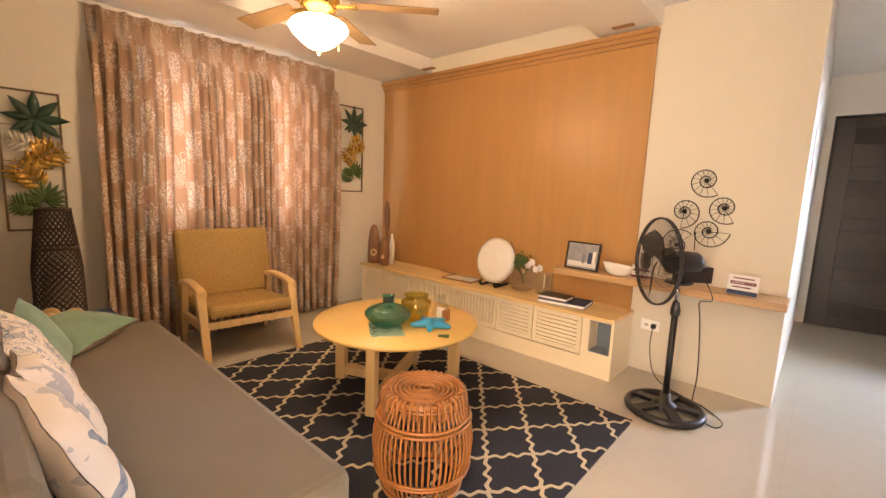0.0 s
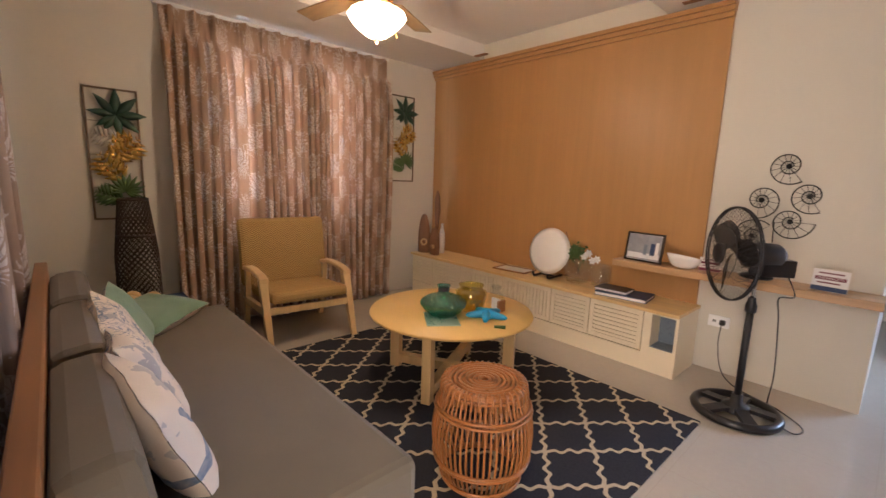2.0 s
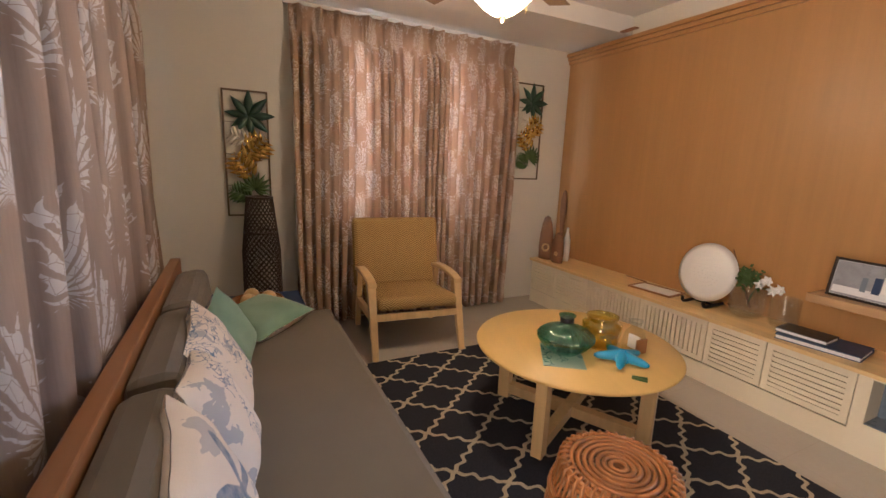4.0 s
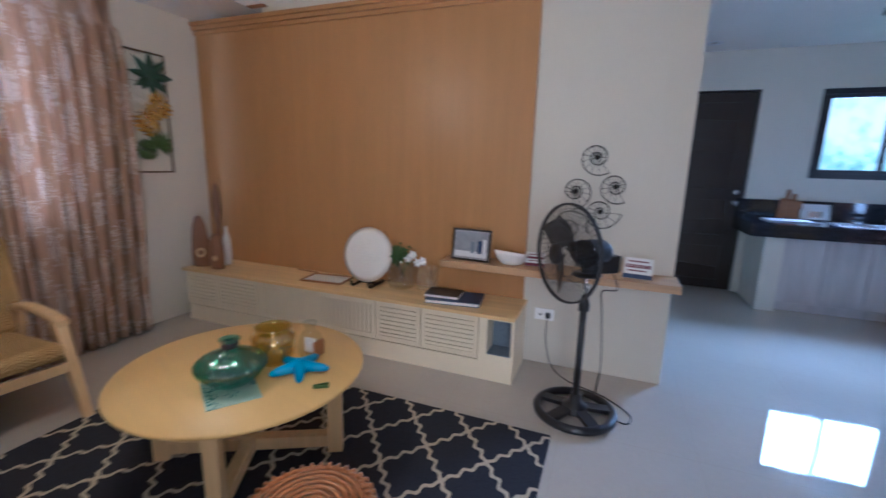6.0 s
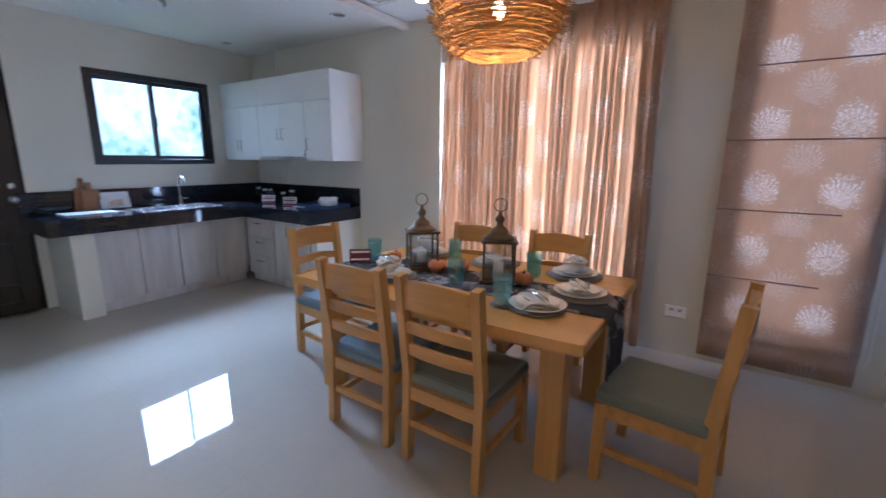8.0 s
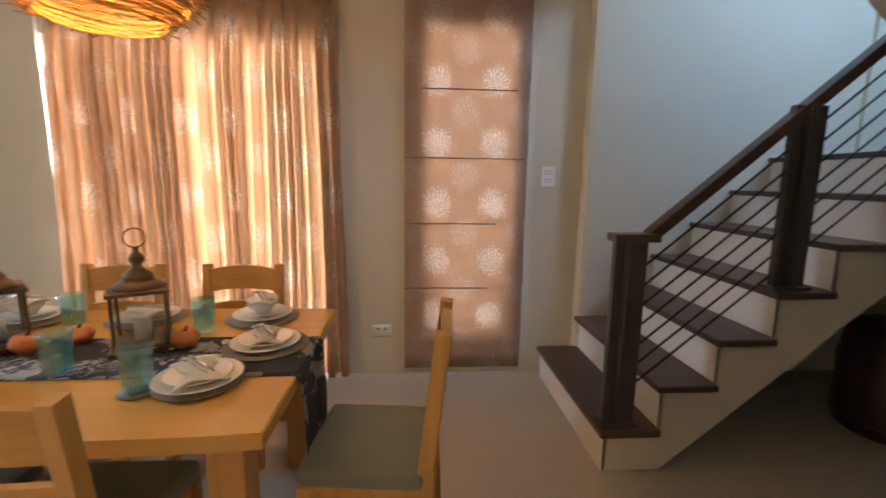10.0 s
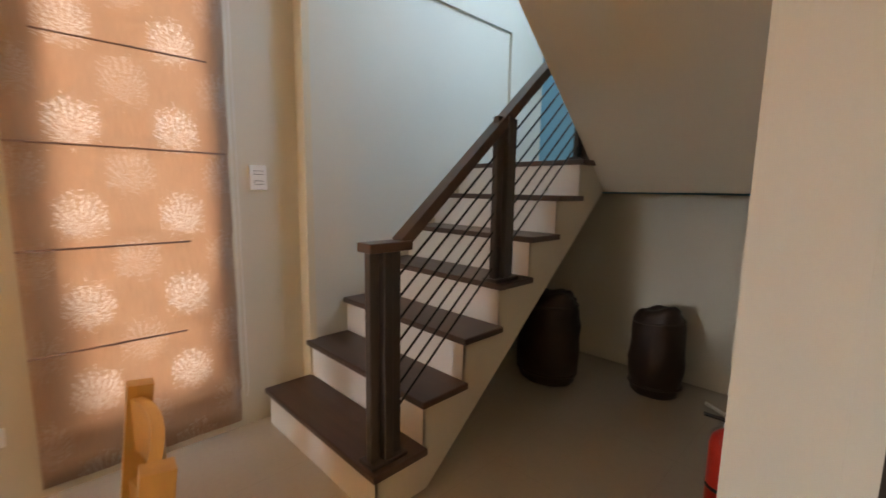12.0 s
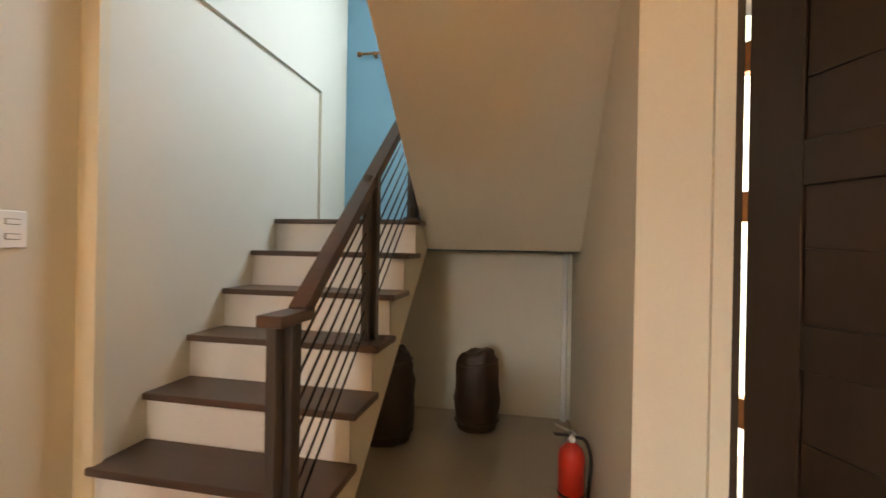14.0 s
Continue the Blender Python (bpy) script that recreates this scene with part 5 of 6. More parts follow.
for k in range(16):
    x, y = 1.74 + rng.uniform(-0.11, 0.11), rng.uniform(1.55, 2.65)
    bm = bmesh.new()
    a = [(0.024 * (1 if i % 2 == 0 else 0.42) * math.cos(math.pi * i / 5), 0.024 * (1 if i % 2 == 0 else 0.42) * math.sin(math.pi * i / 5)) for i in range(10)]
    if k % 3:
        lathe(bm, [(0.0, 0.0), (0.014, 0.002), (0.016, 0.008), (0.008, 0.014), (0.0, 0.015)], 10)
    else:
        prism(bm, a, 0, 0.007)
    solid("seashell" if k % 3 else "starfish", bm, "terra" if k % 3 == 0 else "napkin", "small sea ornament scattered on the runner", "ornament", pose(x, y, TZ + 0.0065, 0, 0, rng.uniform(0, 360)), "sea ornaments on the runner")


def card(name, w, h, m, label, lean=12, bars=3, base="paper", foot="navy"):
    """A leaning card with printed bars; local front at -y."""
    t = thing(name, label, "sign", m @ pose(0, 0, 0, -lean))
    part("sheet", boxes((-w / 2, w / 2, 0, 0.003, 0, h)), base, t)
    part("foot_band", boxes((-w / 2 + 0.001, w / 2 - 0.001, -0.0008, 0.0, 0.001, h * 0.22)), foot, t)
    part("headline_bar", boxes((-w * 0.42, w * 0.42, -0.0008, 0.0, h * 0.52, h * 0.68)), "maroon", t)
    for k in range(bars - 1):
        part("text_bar", boxes((-w * 0.34, w * 0.34 - 0.01 * k, -0.0008, 0.0, h * (0.36 if k else 0.80), h * (0.42 if k else 0.86))), "maroon", t)
    part("stand", boxes((-w * 0.2, w * 0.2, 0.003, 0.035, 0, 0.004)), "clear", t)
    return t


def lettering(text, size, mat, parent, m):
    c = bpy.data.curves.new("lettering", "FONT")
    c.body, c.size, c.align_x, c.align_y, c.extrude = text, size, "CENTER", "CENTER", 0.0002
    tmp = new("lettering", c)
    dg = bpy.context.evaluated_depsgraph_get()
    me = bpy.data.meshes.new_from_object(tmp.evaluated_get(dg))
    bpy.data.objects.remove(tmp)
    me.materials.clear()
    me.materials.append(MAT[mat])
    ob = new("lettering", me)
    ob.parent = parent
    ob.matrix_local = m
    return ob


tc = card("table_sign", 0.13, 0.085, pose(1.60, 2.70, TZ + 0.002, 0, 0, -50), "small maroon and white notice card on the dining table", 16, 3, "maroon", "maroon")
part("white_band", boxes((-0.055, 0.055, -0.0012, -0.0009, 0.018, 0.028)), "paper", tc)
part("white_band", boxes((-0.055, 0.055, -0.0012, -0.0009, 0.062, 0.074)), "paper", tc)

# woven pendant lamp
pl = thing("pendant_lamp", "round woven twig pendant lamp, lit from inside", "pendant lamp", pose(1.86, 1.95, 0))
rng = random.Random(11)
PR = lambda z: 0.315 * math.sqrt(max(0.05, 1 - ((z - 2.02) / 0.27) ** 2))
rows = 64
for part_n in range(4):
    bm = bmesh.new()
    for k in range(part_n, rows, 4):
        z = 1.80 + 0.44 * k / rows
        for q in range(8):
            a0 = rng.uniform(0, 6.28)
            ln = rng.uniform(0.9, 1.5)
            z0, z1 = z + rng.uniform(-0.003, 0.003), z + rng.uniform(-0.004, 0.004)
            out = rng.uniform(0.0, 0.02)
            pts = []
            for j in range(8):
                f = j / 7
                zz = z0 + (z1 - z0) * f + 0.0025 * math.sin(9 * f + a0)
                r = PR(zz) + 0.008 * math.sin(5 * f + a0) + out * (abs(2 * f - 1) ** 6)
                pts.append((r * math.cos(a0 + ln * f), r * math.sin(a0 + ln * f), zz))
            tube(bm, pts, 0.0028, 4)
    w = part("weave", bm, "twig", pl, "interwoven golden twigs")
    tagged(w, kind="stuff")
bm = bmesh.new()
for k in range(640):
    a = rng.uniform(0, 6.28)
    z = rng.uniform(1.80, 2.2)
    r = PR(z)
    d = rng.uniform(0.02, 0.055)
    b = a + rng.uniform(0.03, 0.16)
    tube(bm, [(r * math.cos(a), r * math.sin(a), z), ((r + d) * math.cos(b), (r + d) * math.sin(b), z + rng.uniform(-0.02, 0.02))], 0.0026, 4)
tagged(part("twig_end", bm, "twig", pl, "loose twig ends"), kind="stuff")
part("bulb", lathe(bmesh.new(), [(0.0, 1.97), (0.02, 1.975), (0.032, 2.0), (0.03, 2.025), (0.015, 2.05), (0.013, 2.07), (0.0, 2.07)], 20), "bulb", pl, "lit warm bulb")
part("socket", lathe(bmesh.new(), [(0.0, 2.07), (0.02, 2.07), (0.02, 2.13), (0.004, 2.14)], 16), "black", pl)
part("cable", tube(bmesh.new(), [(0, 0, 2.13), (0, 0, 2.555)], 0.004, 6), "black", pl)
part("canopy", lathe(bmesh.new(), [(0.0, 2.53), (0.05, 2.535), (0.055, 2.558), (0.0, 2.558)], 24), "white", pl)


# ---- wall fittings ----
def switch_plate(name, w, h, m, label, cat, holes):
    t = thing(name, label, cat, m)
    part("plate", boxes((-w / 2, w / 2, -0.012, 0, -h / 2, h / 2), bev=0.003), "snow", t)
    for x, z, a, b in holes:
        part("slot" if cat == "outlet" else "rocker", boxes((x - a, x + a, -0.0150, -0.012, z - b, z + b)), "black" if cat == "outlet" else "snow", t)
        if cat != "outlet":
            part("rocker_gap", boxes((x - a - 0.002, x + a + 0.002, -0.0128, -0.0119, z - b - 0.002, z + b + 0.002)), "iron", t)
    return t


switch_plate("light_switch", 0.085, 0.125, pose(XE, 0.03, 1.305, 0, 0, -90), "white double light switch on the wall", "switch", ((0, 0.025, 0.02, 0.008), (0, -0.025, 0.02, 0.008)))
switch_plate("wall_outlet", 0.125, 0.075, pose(XE, 1.085, 0.30, 0, 0, -90), "white double wall outlet near the floor", "outlet", ((-0.03, 0.012, 0.003, 0.008), (-0.018, 0.012, 0.003, 0.008), (0.02, 0.012, 0.003, 0.008), (0.032, 0.012, 0.003, 0.008)))
switch_plate("wall_outlet", 0.12, 0.075, pose(-0.80, YP, 0.335), "white wall outlet with a plugged-in fan lead", "outlet", ((-0.03, 0.0, 0.003, 0.008), (-0.018, 0.0, 0.003, 0.008)))
lead = thing("fan_cable", "black power cable from the fan to the outlet", "cable", pose(0, 0, 0))
part("plug", boxes((-0.79, -0.76, YP - 0.04, YP - 0.01, 0.32, 0.35), bev=0.004), "black", lead)


def smooth_path(pts, n=8):
    pts = [Vector(p) for p in pts]
    out = []
    for i in range(len(pts) - 1):
        a, b, c, d = pts[max(0, i - 1)], pts[i], pts[i + 1], pts[min(len(pts) - 1, i + 2)]
        for k in range(n):
            f = k / n
            out.append(0.5 * ((2 * b) + (c - a) * f + (2 * a - 5 * b + 4 * c - d) * f * f + (3 * b - a - 3 * c + d) * f ** 3))
    return out + [pts[-1]]


part("lead", tube(bmesh.new(), smooth_path([(-0.775, YP - 0.035, 0.33), (-0.775, YP - 0.06, 0.20), (-0.73, YP - 0.10, 0.05), (-0.62, 2.90, 0.006), (-0.42, 2.80, 0.006), (-0.28, 2.66, 0.006), (-0.30, 2.56, 0.006), (-0.40, 2.62, 0.008)]), 0.0032, 6), "black", lead)
part("hanging_lead", tube(bmesh.new(), smooth_path([(-0.45, 2.64, 0.80), (-0.40, 2.70, 0.66), (-0.47, 2.76, 0.62), (-0.46, 2.78, 0.50), (-0.44, 2.78, 0.20), (-0.45, 2.80, 0.006), (-0.40, 2.80, 0.006)]), 0.0032, 6), "black", lead)

nt = thing("wall_notice", "narrow white notice with a red band on the wall edge", "notice", pose(XB, 3.66, 1.35))
part("sheet", boxes((0.0, 0.004, -0.06, 0.06, 0.0, 0.35)), "paper", nt)
part("red_band", boxes((0.004, 0.005, -0.055, 0.055, 0.03, 0.12)), "redpaint", nt)
# nautilus wall ornament
na = thing("wall_ornament", "black wire wall ornament of five nautilus shells", "wall ornament", pose(-0.575, YP - 0.004, 1.14))
for cx, cz, r, sense, tip in ((0.006, 0.181, 0.11, -1, -50), (-0.098, -0.016, 0.108, 1, -95), (0.119, 0.017, 0.103, -1, -57), (0.05, -0.132, 0.115, -1, -2), (-0.122, -0.234, 0.112, 1, 41)):
    pts = []
    for k in range(72):
        turn = 1.85 * k / 71
        a = radians(tip) + sense * 2 * math.pi * turn
        q = r * 0.42 ** turn
        pts.append((cx + q * math.cos(a), -0.012, cz + q * math.sin(a)))
    part("spiral", tube(bmesh.new(), pts, 0.0034, 5), "iron", na)
    for k in range(0, 40, 3):
        x, y, z = pts[k]
        part("rib", tube(bmesh.new(), [(cx + (x - cx) * 0.2, -0.012, cz + (z - cz) * 0.2), (x, y, z)], 0.0016, 4), "iron", na)
    part("knob", shaped(lathe(bmesh.new(), [(0.0, 0.018), (0.012, 0.012), (0.015, 0.0)], 12), pose(cx, 0, cz, 90)), "iron", na)
part("hanging_stem", tube(bmesh.new(), [(-0.02, -0.01, -0.14), (-0.015, -0.01, -0.26)], 0.003, 5), "iron", na)


# ---- console and shelf ----
def leaf_blade(bm, base, tip, width, thick=0.002, bend=0.0):
    """A pointed leaf from base to tip with a raised midrib; lies in the plane of local x and z."""
    base, tip = Vector(base), Vector(tip)
    d = tip - base
    side = Vector((-d.z, 0, d.x)).normalized()
    rows = []
    for j in range(7):
        f = j / 6
        w = width * math.sin(math.pi * (0.06 + 0.94 * f) ** 0.8) if j < 6 else 0.0
        c = base + d * f + Vector((0, -bend * math.sin(math.pi * f), 0))
        rows.append([bm.verts.new(c - side * w), bm.verts.new(c + Vector((0, -0.006, 0))), bm.verts.new(c + side * w)] if w > 1e-5 else [bm.verts.new(c)])
    for a, b in zip(rows, rows[1:]):
        for i in range(2):
            if len(b) == 1:
                bm.faces.new((a[i], a[i + 1], b[0]))
            else:
                bm.faces.new((a[i], a[i + 1], b[i + 1], b[i])).smooth = True


def leaf_art(m, w, h, label):
    """A thin metal frame with four sprays of metal leaves; local x across, z up, front at -y."""
    t = thing("metal_wall_art", label, "wall art", m, "metal leaf wall art")
    part("frame", boxes((-w / 2, w / 2, -0.02, -0.008, 0, 0.012), (-w / 2, w / 2, -0.02, -0.008, h - 0.012, h), (-w / 2, -w / 2 + 0.012, -0.02, -0.008, 0.012, h - 0.012), (w / 2 - 0.012, w / 2, -0.02, -0.008, 0.012, h - 0.012), bev=0.002), "brass", t)

    def spray(cx, cz, size, n, a0, a1, mat, wide):
        bm = bmesh.new()
        for k in range(n):
            a = radians(a0 + (a1 - a0) * k / (n - 1))
            s = size * (0.75 + 0.25 * math.sin(math.pi * k / (n - 1)))
            leaf_blade(bm, (cx, -0.022, cz), (cx + s * math.cos(a), -0.03, cz + s * math.sin(a)), wide * s, 0.002, 0.012)
        part("leaf_spray", bm, mat, t).modifiers.new("thickness", "SOLIDIFY").thickness = 0.0015

    def frond(x0, z0, x1, z1, n, length, mat):
        bm = bmesh.new()
        d = Vector((x1 - x0, 0, z1 - z0))
        sd = Vector((-d.z, 0, d.x)).normalized()
        tube(bm, [(x0, -0.024, z0), (x1, -0.03, z1)], 0.003, 5)
        for k in range(n):
            f = 0.12 + 0.86 * k / (n - 1)
            b = Vector((x0, -0.026, z0)) + d * f
            s = length * math.sin(math.pi * (0.2 + 0.75 * f))
            for g in (-1, 1):
                tip = b + sd * g * s + d.normalized() * s * 0.7
                leaf_blade(bm, b, (tip.x, -0.03 - 0.004 * g, tip.z), s * 0.19, 0.002, 0.010)
        part("leaf_frond", bm, mat, t).modifiers.new("thickness", "SOLIDIFY").thickness = 0.0015

    spray(0.015, h * 0.80, w * 0.62, 9, -125, 215, "leaf", 0.17)
    frond(w * 0.12, h * 0.60, -w * 0.40, h * 0.66, 6, 0.075, "napkin")
    frond(-w * 0.12, h * 0.46, w * 0.42, h * 0.63, 6, 0.115, "gold")
    frond(w * 0.14, h * 0.30, -w * 0.30, h * 0.50, 6, 0.105, "gold")
    spray(w * 0.12, h * 0.22, w * 0.46, 13, -40, 190, "leaf2", 0.11)
    frond(w * 0.10, h * 0.15, -w * 0.42, h * 0.22, 7, 0.08, "leaf2")
    for z in (0.25, 0.5, 0.75):
        part("cross_wire", tube(bmesh.new(), [(-w / 2, -0.014, h * z), (w / 2, -0.014, h * z)], 0.0022, 4), "brass", t)
    return t


leaf_art(pose(XW, 0.295, 0.85, 0, 0, 90), 0.285, 0.845, "framed metal leaf wall art in green and gold")
leaf_art(pose(XW, 2.635, 1.145, 0, 0, 90), 0.295, 0.845, "framed metal leaf wall art beside the curtain")


def lump(name, prof, m, label, cat, mat, sq=0.6, seed=1):
    """A carved upright lump: a turned shape, flattened and roughened."""
    bm = lathe(bmesh.new(), prof, 28)
    for v in bm.verts:
        k = noise.noise((v.co.x * 14 + seed, v.co.y * 14, v.co.z * 9)) * 0.012
        v.co.x *= 1 + k * 8
        v.co.y *= sq * (1 + k * 8)
    return solid(name, bm, mat, label, cat, m)


lump("driftwood_carving", [(0.0, 0), (0.066, 0), (0.073, 0.10), (0.068, 0.22), (0.050, 0.33), (0.028, 0.39), (0, 0.405)], pose(-3.45, 2.80, CZ, 0, 0, 20), "brown carved driftwood figure on the console", "ornament", "driftwood", 0.5, 2)
lump("driftwood_carving", [(0.0, 0), (0.064, 0), (0.074, 0.09), (0.069, 0.19), (0.046, 0.255), (0, 0.275)], pose(-3.285, 2.80, CZ, 0, 0, -10), "short brown driftwood figure with a rope", "ornament", "driftwood", 0.6, 5)
lump("driftwood_carving", [(0.0, 0), (0.026, 0), (0.02, 0.2), (0.028, 0.34), (0.04, 0.44), (0.036, 0.56), (0.018, 0.63), (0, 0.65)], pose(-3.40, 2.93, CZ), "tall narrow driftwood paddle against the wall", "ornament", "driftwood", 0.5, 8)
for rx, ry, rz, rr in ((-3.418, 2.772, 0.115, 0.030), (-3.255, 2.760, 0.09, 0.012)):
    rope = thing("rope_ring", "pale knotted rope hung on a driftwood figure", "rope", pose(rx, ry, CZ + rz, 80, 0, 24))
    part("loop", tube(bmesh.new(), [(rr * math.cos(a), rr * math.sin(a), 0) for a in (2 * math.pi * j / 20 for j in range(20))], 0.009, 6, True), "birch", rope)
    part("strand", tube(bmesh.new(), [(0.0, rr, 0.0), (-0.02, rr + 0.05, -0.004), (-0.035, rr + 0.10, -0.02)], 0.005, 5), "birch", rope)
solid("bottle", lathe(bmesh.new(), [(0.0, 0), (0.028, 0), (0.032, 0.1), (0.03, 0.2), (0.012, 0.27), (0.011, 0.31), (0.0, 0.31)], 24), "china", "white ceramic bottle behind driftwood", "bottle", pose(-3.31, 2.925, CZ))

plate = thing("display_plate", "large round white textured plate on a stand", "plate", pose(-2.0, 2.90, CZ + 0.025))
pm = pose(0, 0.02, 0.19, 78, 0, 0)
part("dish", shaped(lathe(bmesh.new(), [(0.0, 0.012), (0.15, 0.012), (0.185, 0.0), (0.19, 0.004), (0.155, 0.026), (0.0, 0.022)], 64), pm), "china", plate)
bm = bmesh.new()
for r, n in ((0.02, 6), (0.045, 14), (0.07, 22), (0.095, 30), (0.12, 38), (0.142, 44)):
    for k in range(n):
        a = 2 * math.pi * k / n
        lathe(bm, [(0.0055, 0.0), (0.004, 0.0025), (0.0, 0.003)], 6, (r * math.cos(a), r * math.sin(a), 0.022))
tagged(part("raised_dots", shaped(bm, pm), "china", plate), kind="stuff")
for s in (-1, 1):
    part("stand_foot", tube(bmesh.new(), smooth_path([(s * 0.07, 0.12, -0.012), (s * 0.07, 0.02, -0.012), (s * 0.07, -0.07, -0.012), (s * 0.07, -0.085, 0.02)], 4), 0.010, 6), "iron", plate)
part("stand_bar", tube(bmesh.new(), [(-0.07, 0.03, -0.012), (0.07, 0.03, -0.012)], 0.008, 6), "iron", plate)

tb = thing("picture_frame", "thin black picture frame lying flat on the console", "picture frame", pose(-2.33, 2.90, CZ, 0, 0, 6))
part("rim", boxes((-0.16, 0.16, -0.10, -0.088, 0, 0.012), (-0.16, 0.16, 0.088, 0.10, 0, 0.012), (-0.16, -0.148, -0.088, 0.088, 0, 0.012), (0.148, 0.16, -0.088, 0.088, 0, 0.012)), "brownw", tb)
part("sheet", boxes((-0.148, 0.148, -0.088, 0.088, 0.0, 0.006)), "paper", tb)
solid("pen", tube(bmesh.new(), [(-0.10, 0, 0.006), (0.10, 0.0, 0.006)], 0.005, 6), "brownw", "thin brown stick lying on the console", "stick", pose(-2.60, 3.02, CZ, 0, 0, -4))

fv = thing("flower_vase", "clear glass vase with white flowers and greenery", "flower vase", pose(-1.76, 2.965, CZ))
part("vase", lathe(bmesh.new(), [(0.0, 0.002), (0.07, 0.002), (0.088, 0.012), (0.098, 0.05), (0.100, 0.12), (0.098, 0.175), (0.101, 0.18), (0.095, 0.18), (0.094, 0.12), (0.092, 0.05), (0.082, 0.018), (0.0, 0.012)], 48), "vaseglass", fv)
rng = random.Random(21)
bm = bmesh.new()
for k in range(150):
    c = Vector((-0.02, -0.01, 0.23)) + Vector((rng.gauss(0, 0.035), rng.gauss(0, 0.03), rng.gauss(0, 0.028)))
    a = rng.uniform(0, 6.28)
    leaf_blade(bm, c, c + Vector((0.03 * math.cos(a), rng.uniform(-0.01, 0.01), 0.03 * math.sin(a))), 0.008)
tagged(part("greenery", bm, "leaf2", fv), kind="stuff")
for k in range(4):
    x, z = 0.06 + 0.035 * k, 0.215 + 0.03 * math.sin(k * 2.0)
    part("stem", tube(bmesh.new(), smooth_path([(0, 0, 0.06), (0.03, 0, 0.17), (x, -0.01, z)], 4), 0.002, 5), "leaf2", fv)
    bm = bmesh.new()
    for j in range(6):
        a = 2 * math.pi * j / 6 + k
        leaf_blade(bm, (x, -0.012, z), (x + 0.034 * math.cos(a), -0.03, z + 0.034 * math.sin(a)), 0.012)
    part("blossom", bm, "paper", fv, "white petals").modifiers.new("thickness", "SOLIDIFY").thickness = 0.001
part("stick", tube(bmesh.new(), [(0.02, 0.0, 0.05), (-0.14, 0.02, 0.38)], 0.006, 6, taper=lambda f: 1 - 0.4 * f), "driftwood", fv, "brown dried stick")

v2 = thing("glass_vase", "empty clear glass vase beside white flowers", "vase", pose(-1.565, 2.965, CZ))
part("body", lathe(bmesh.new(), [(0.0, 0.002), (0.055, 0.002), (0.068, 0.012), (0.074, 0.06), (0.074, 0.16), (0.077, 0.165), (0.071, 0.165), (0.069, 0.06), (0.063, 0.018), (0.0, 0.012)], 40), "vaseglass", v2)
bk = thing("book", "navy hardback book lying on the console", "book", pose(-1.33, 2.86, CZ, 0, 0, 8))
part("cover", boxes((-0.17, 0.17, -0.11, 0.11, 0, 0.004), (-0.17, 0.17, -0.11, 0.11, 0.022, 0.026), (-0.17, 0.17, 0.104, 0.11, 0.004, 0.022)), "navy", bk)
part("pages", boxes((-0.165, 0.165, -0.106, 0.104, 0.004, 0.022)), "paper", bk)
bk = thing("book", "black notebook lying on a larger book", "book", pose(-1.40, 2.85, CZ + 0.026, 0, 0, 4))
part("cover", boxes((-0.11, 0.11, -0.075, 0.075, 0, 0.003), (-0.11, 0.11, -0.075, 0.075, 0.018, 0.021), (-0.11, 0.11, 0.07, 0.075, 0.003, 0.018)), "black", bk)
part("pages", boxes((-0.106, 0.106, -0.072, 0.07, 0.003, 0.018)), "paper", bk)

ph = thing("photo_frame", "black framed grey photograph on the shelf", "picture frame", pose(-1.265, 2.93, 0.668, -10, 0, -4))
part("rim", boxes((-0.128, 0.128, -0.008, 0.008, 0, 0.013), (-0.128, 0.128, -0.008, 0.008, 0.187, 0.20), (-0.128, -0.115, -0.008, 0.008, 0.013, 0.187), (0.115, 0.128, -0.008, 0.008, 0.013, 0.187), bev=0.001), "dark", ph)
part("mount", boxes((-0.115, 0.115, -0.002, 0.004, 0.013, 0.187)), "milky", ph)
part("photograph", boxes((-0.113, 0.113, -0.0035, -0.002, 0.015, 0.185)), "photo", ph, "grey photograph of an empty room")
part("photo_floor", boxes((-0.108, 0.108, -0.0042, -0.0035, 0.024, 0.060)), "milky", ph)
part("photo_shape", boxes((0.0, 0.022, -0.0046, -0.0042, 0.05, 0.12)), "slate", ph)
part("photo_shape", boxes((0.045, 0.075, -0.0046, -0.0042, 0.05, 0.13)), "navy", ph)
part("photo_window", boxes((0.078, 0.100, -0.0046, -0.0042, 0.06, 0.14)), "paper", ph)
part("prop", boxes((-0.02, 0.02, 0.008, 0.012, 0.0, 0.15)), "dark", ph)

cz = thing("shell_bowl", "white ribbed shell-shaped bowl on the shelf", "bowl", pose(-1.01, 2.95, 0.668))
bm = bmesh.new()
g = []
for j in range(6):
    row = []
    for i in range(30):
        a = 2 * math.pi * i / 30
        f = j / 5
        r = (0.035 + 0.055 * f ** 0.7) * (1 + 0.03 * math.cos(12 * a))
        row.append(bm.verts.new((r * 1.15 * math.cos(a), r * 0.8 * math.sin(a), 0.075 * f ** 1.6 + 0.018 * f * math.cos(a + 2.0))))
    g.append(row)
for j in range(5):
    for i in range(30):
        bm.faces.new((g[j][i], g[j][(i + 1) % 30], g[j + 1][(i + 1) % 30], g[j + 1][i])).smooth = True
bm.faces.new(g[0][::-1])
part("shell", bm, "china", cz).modifiers.new("thickness", "SOLIDIFY").thickness = 0.006
part("stones", lathe(bmesh.new(), [(0.0, 0.05), (0.05, 0.047), (0.06, 0.04), (0.05, 0.03)], 16), "milky", cz, "grey filling of the bowl")

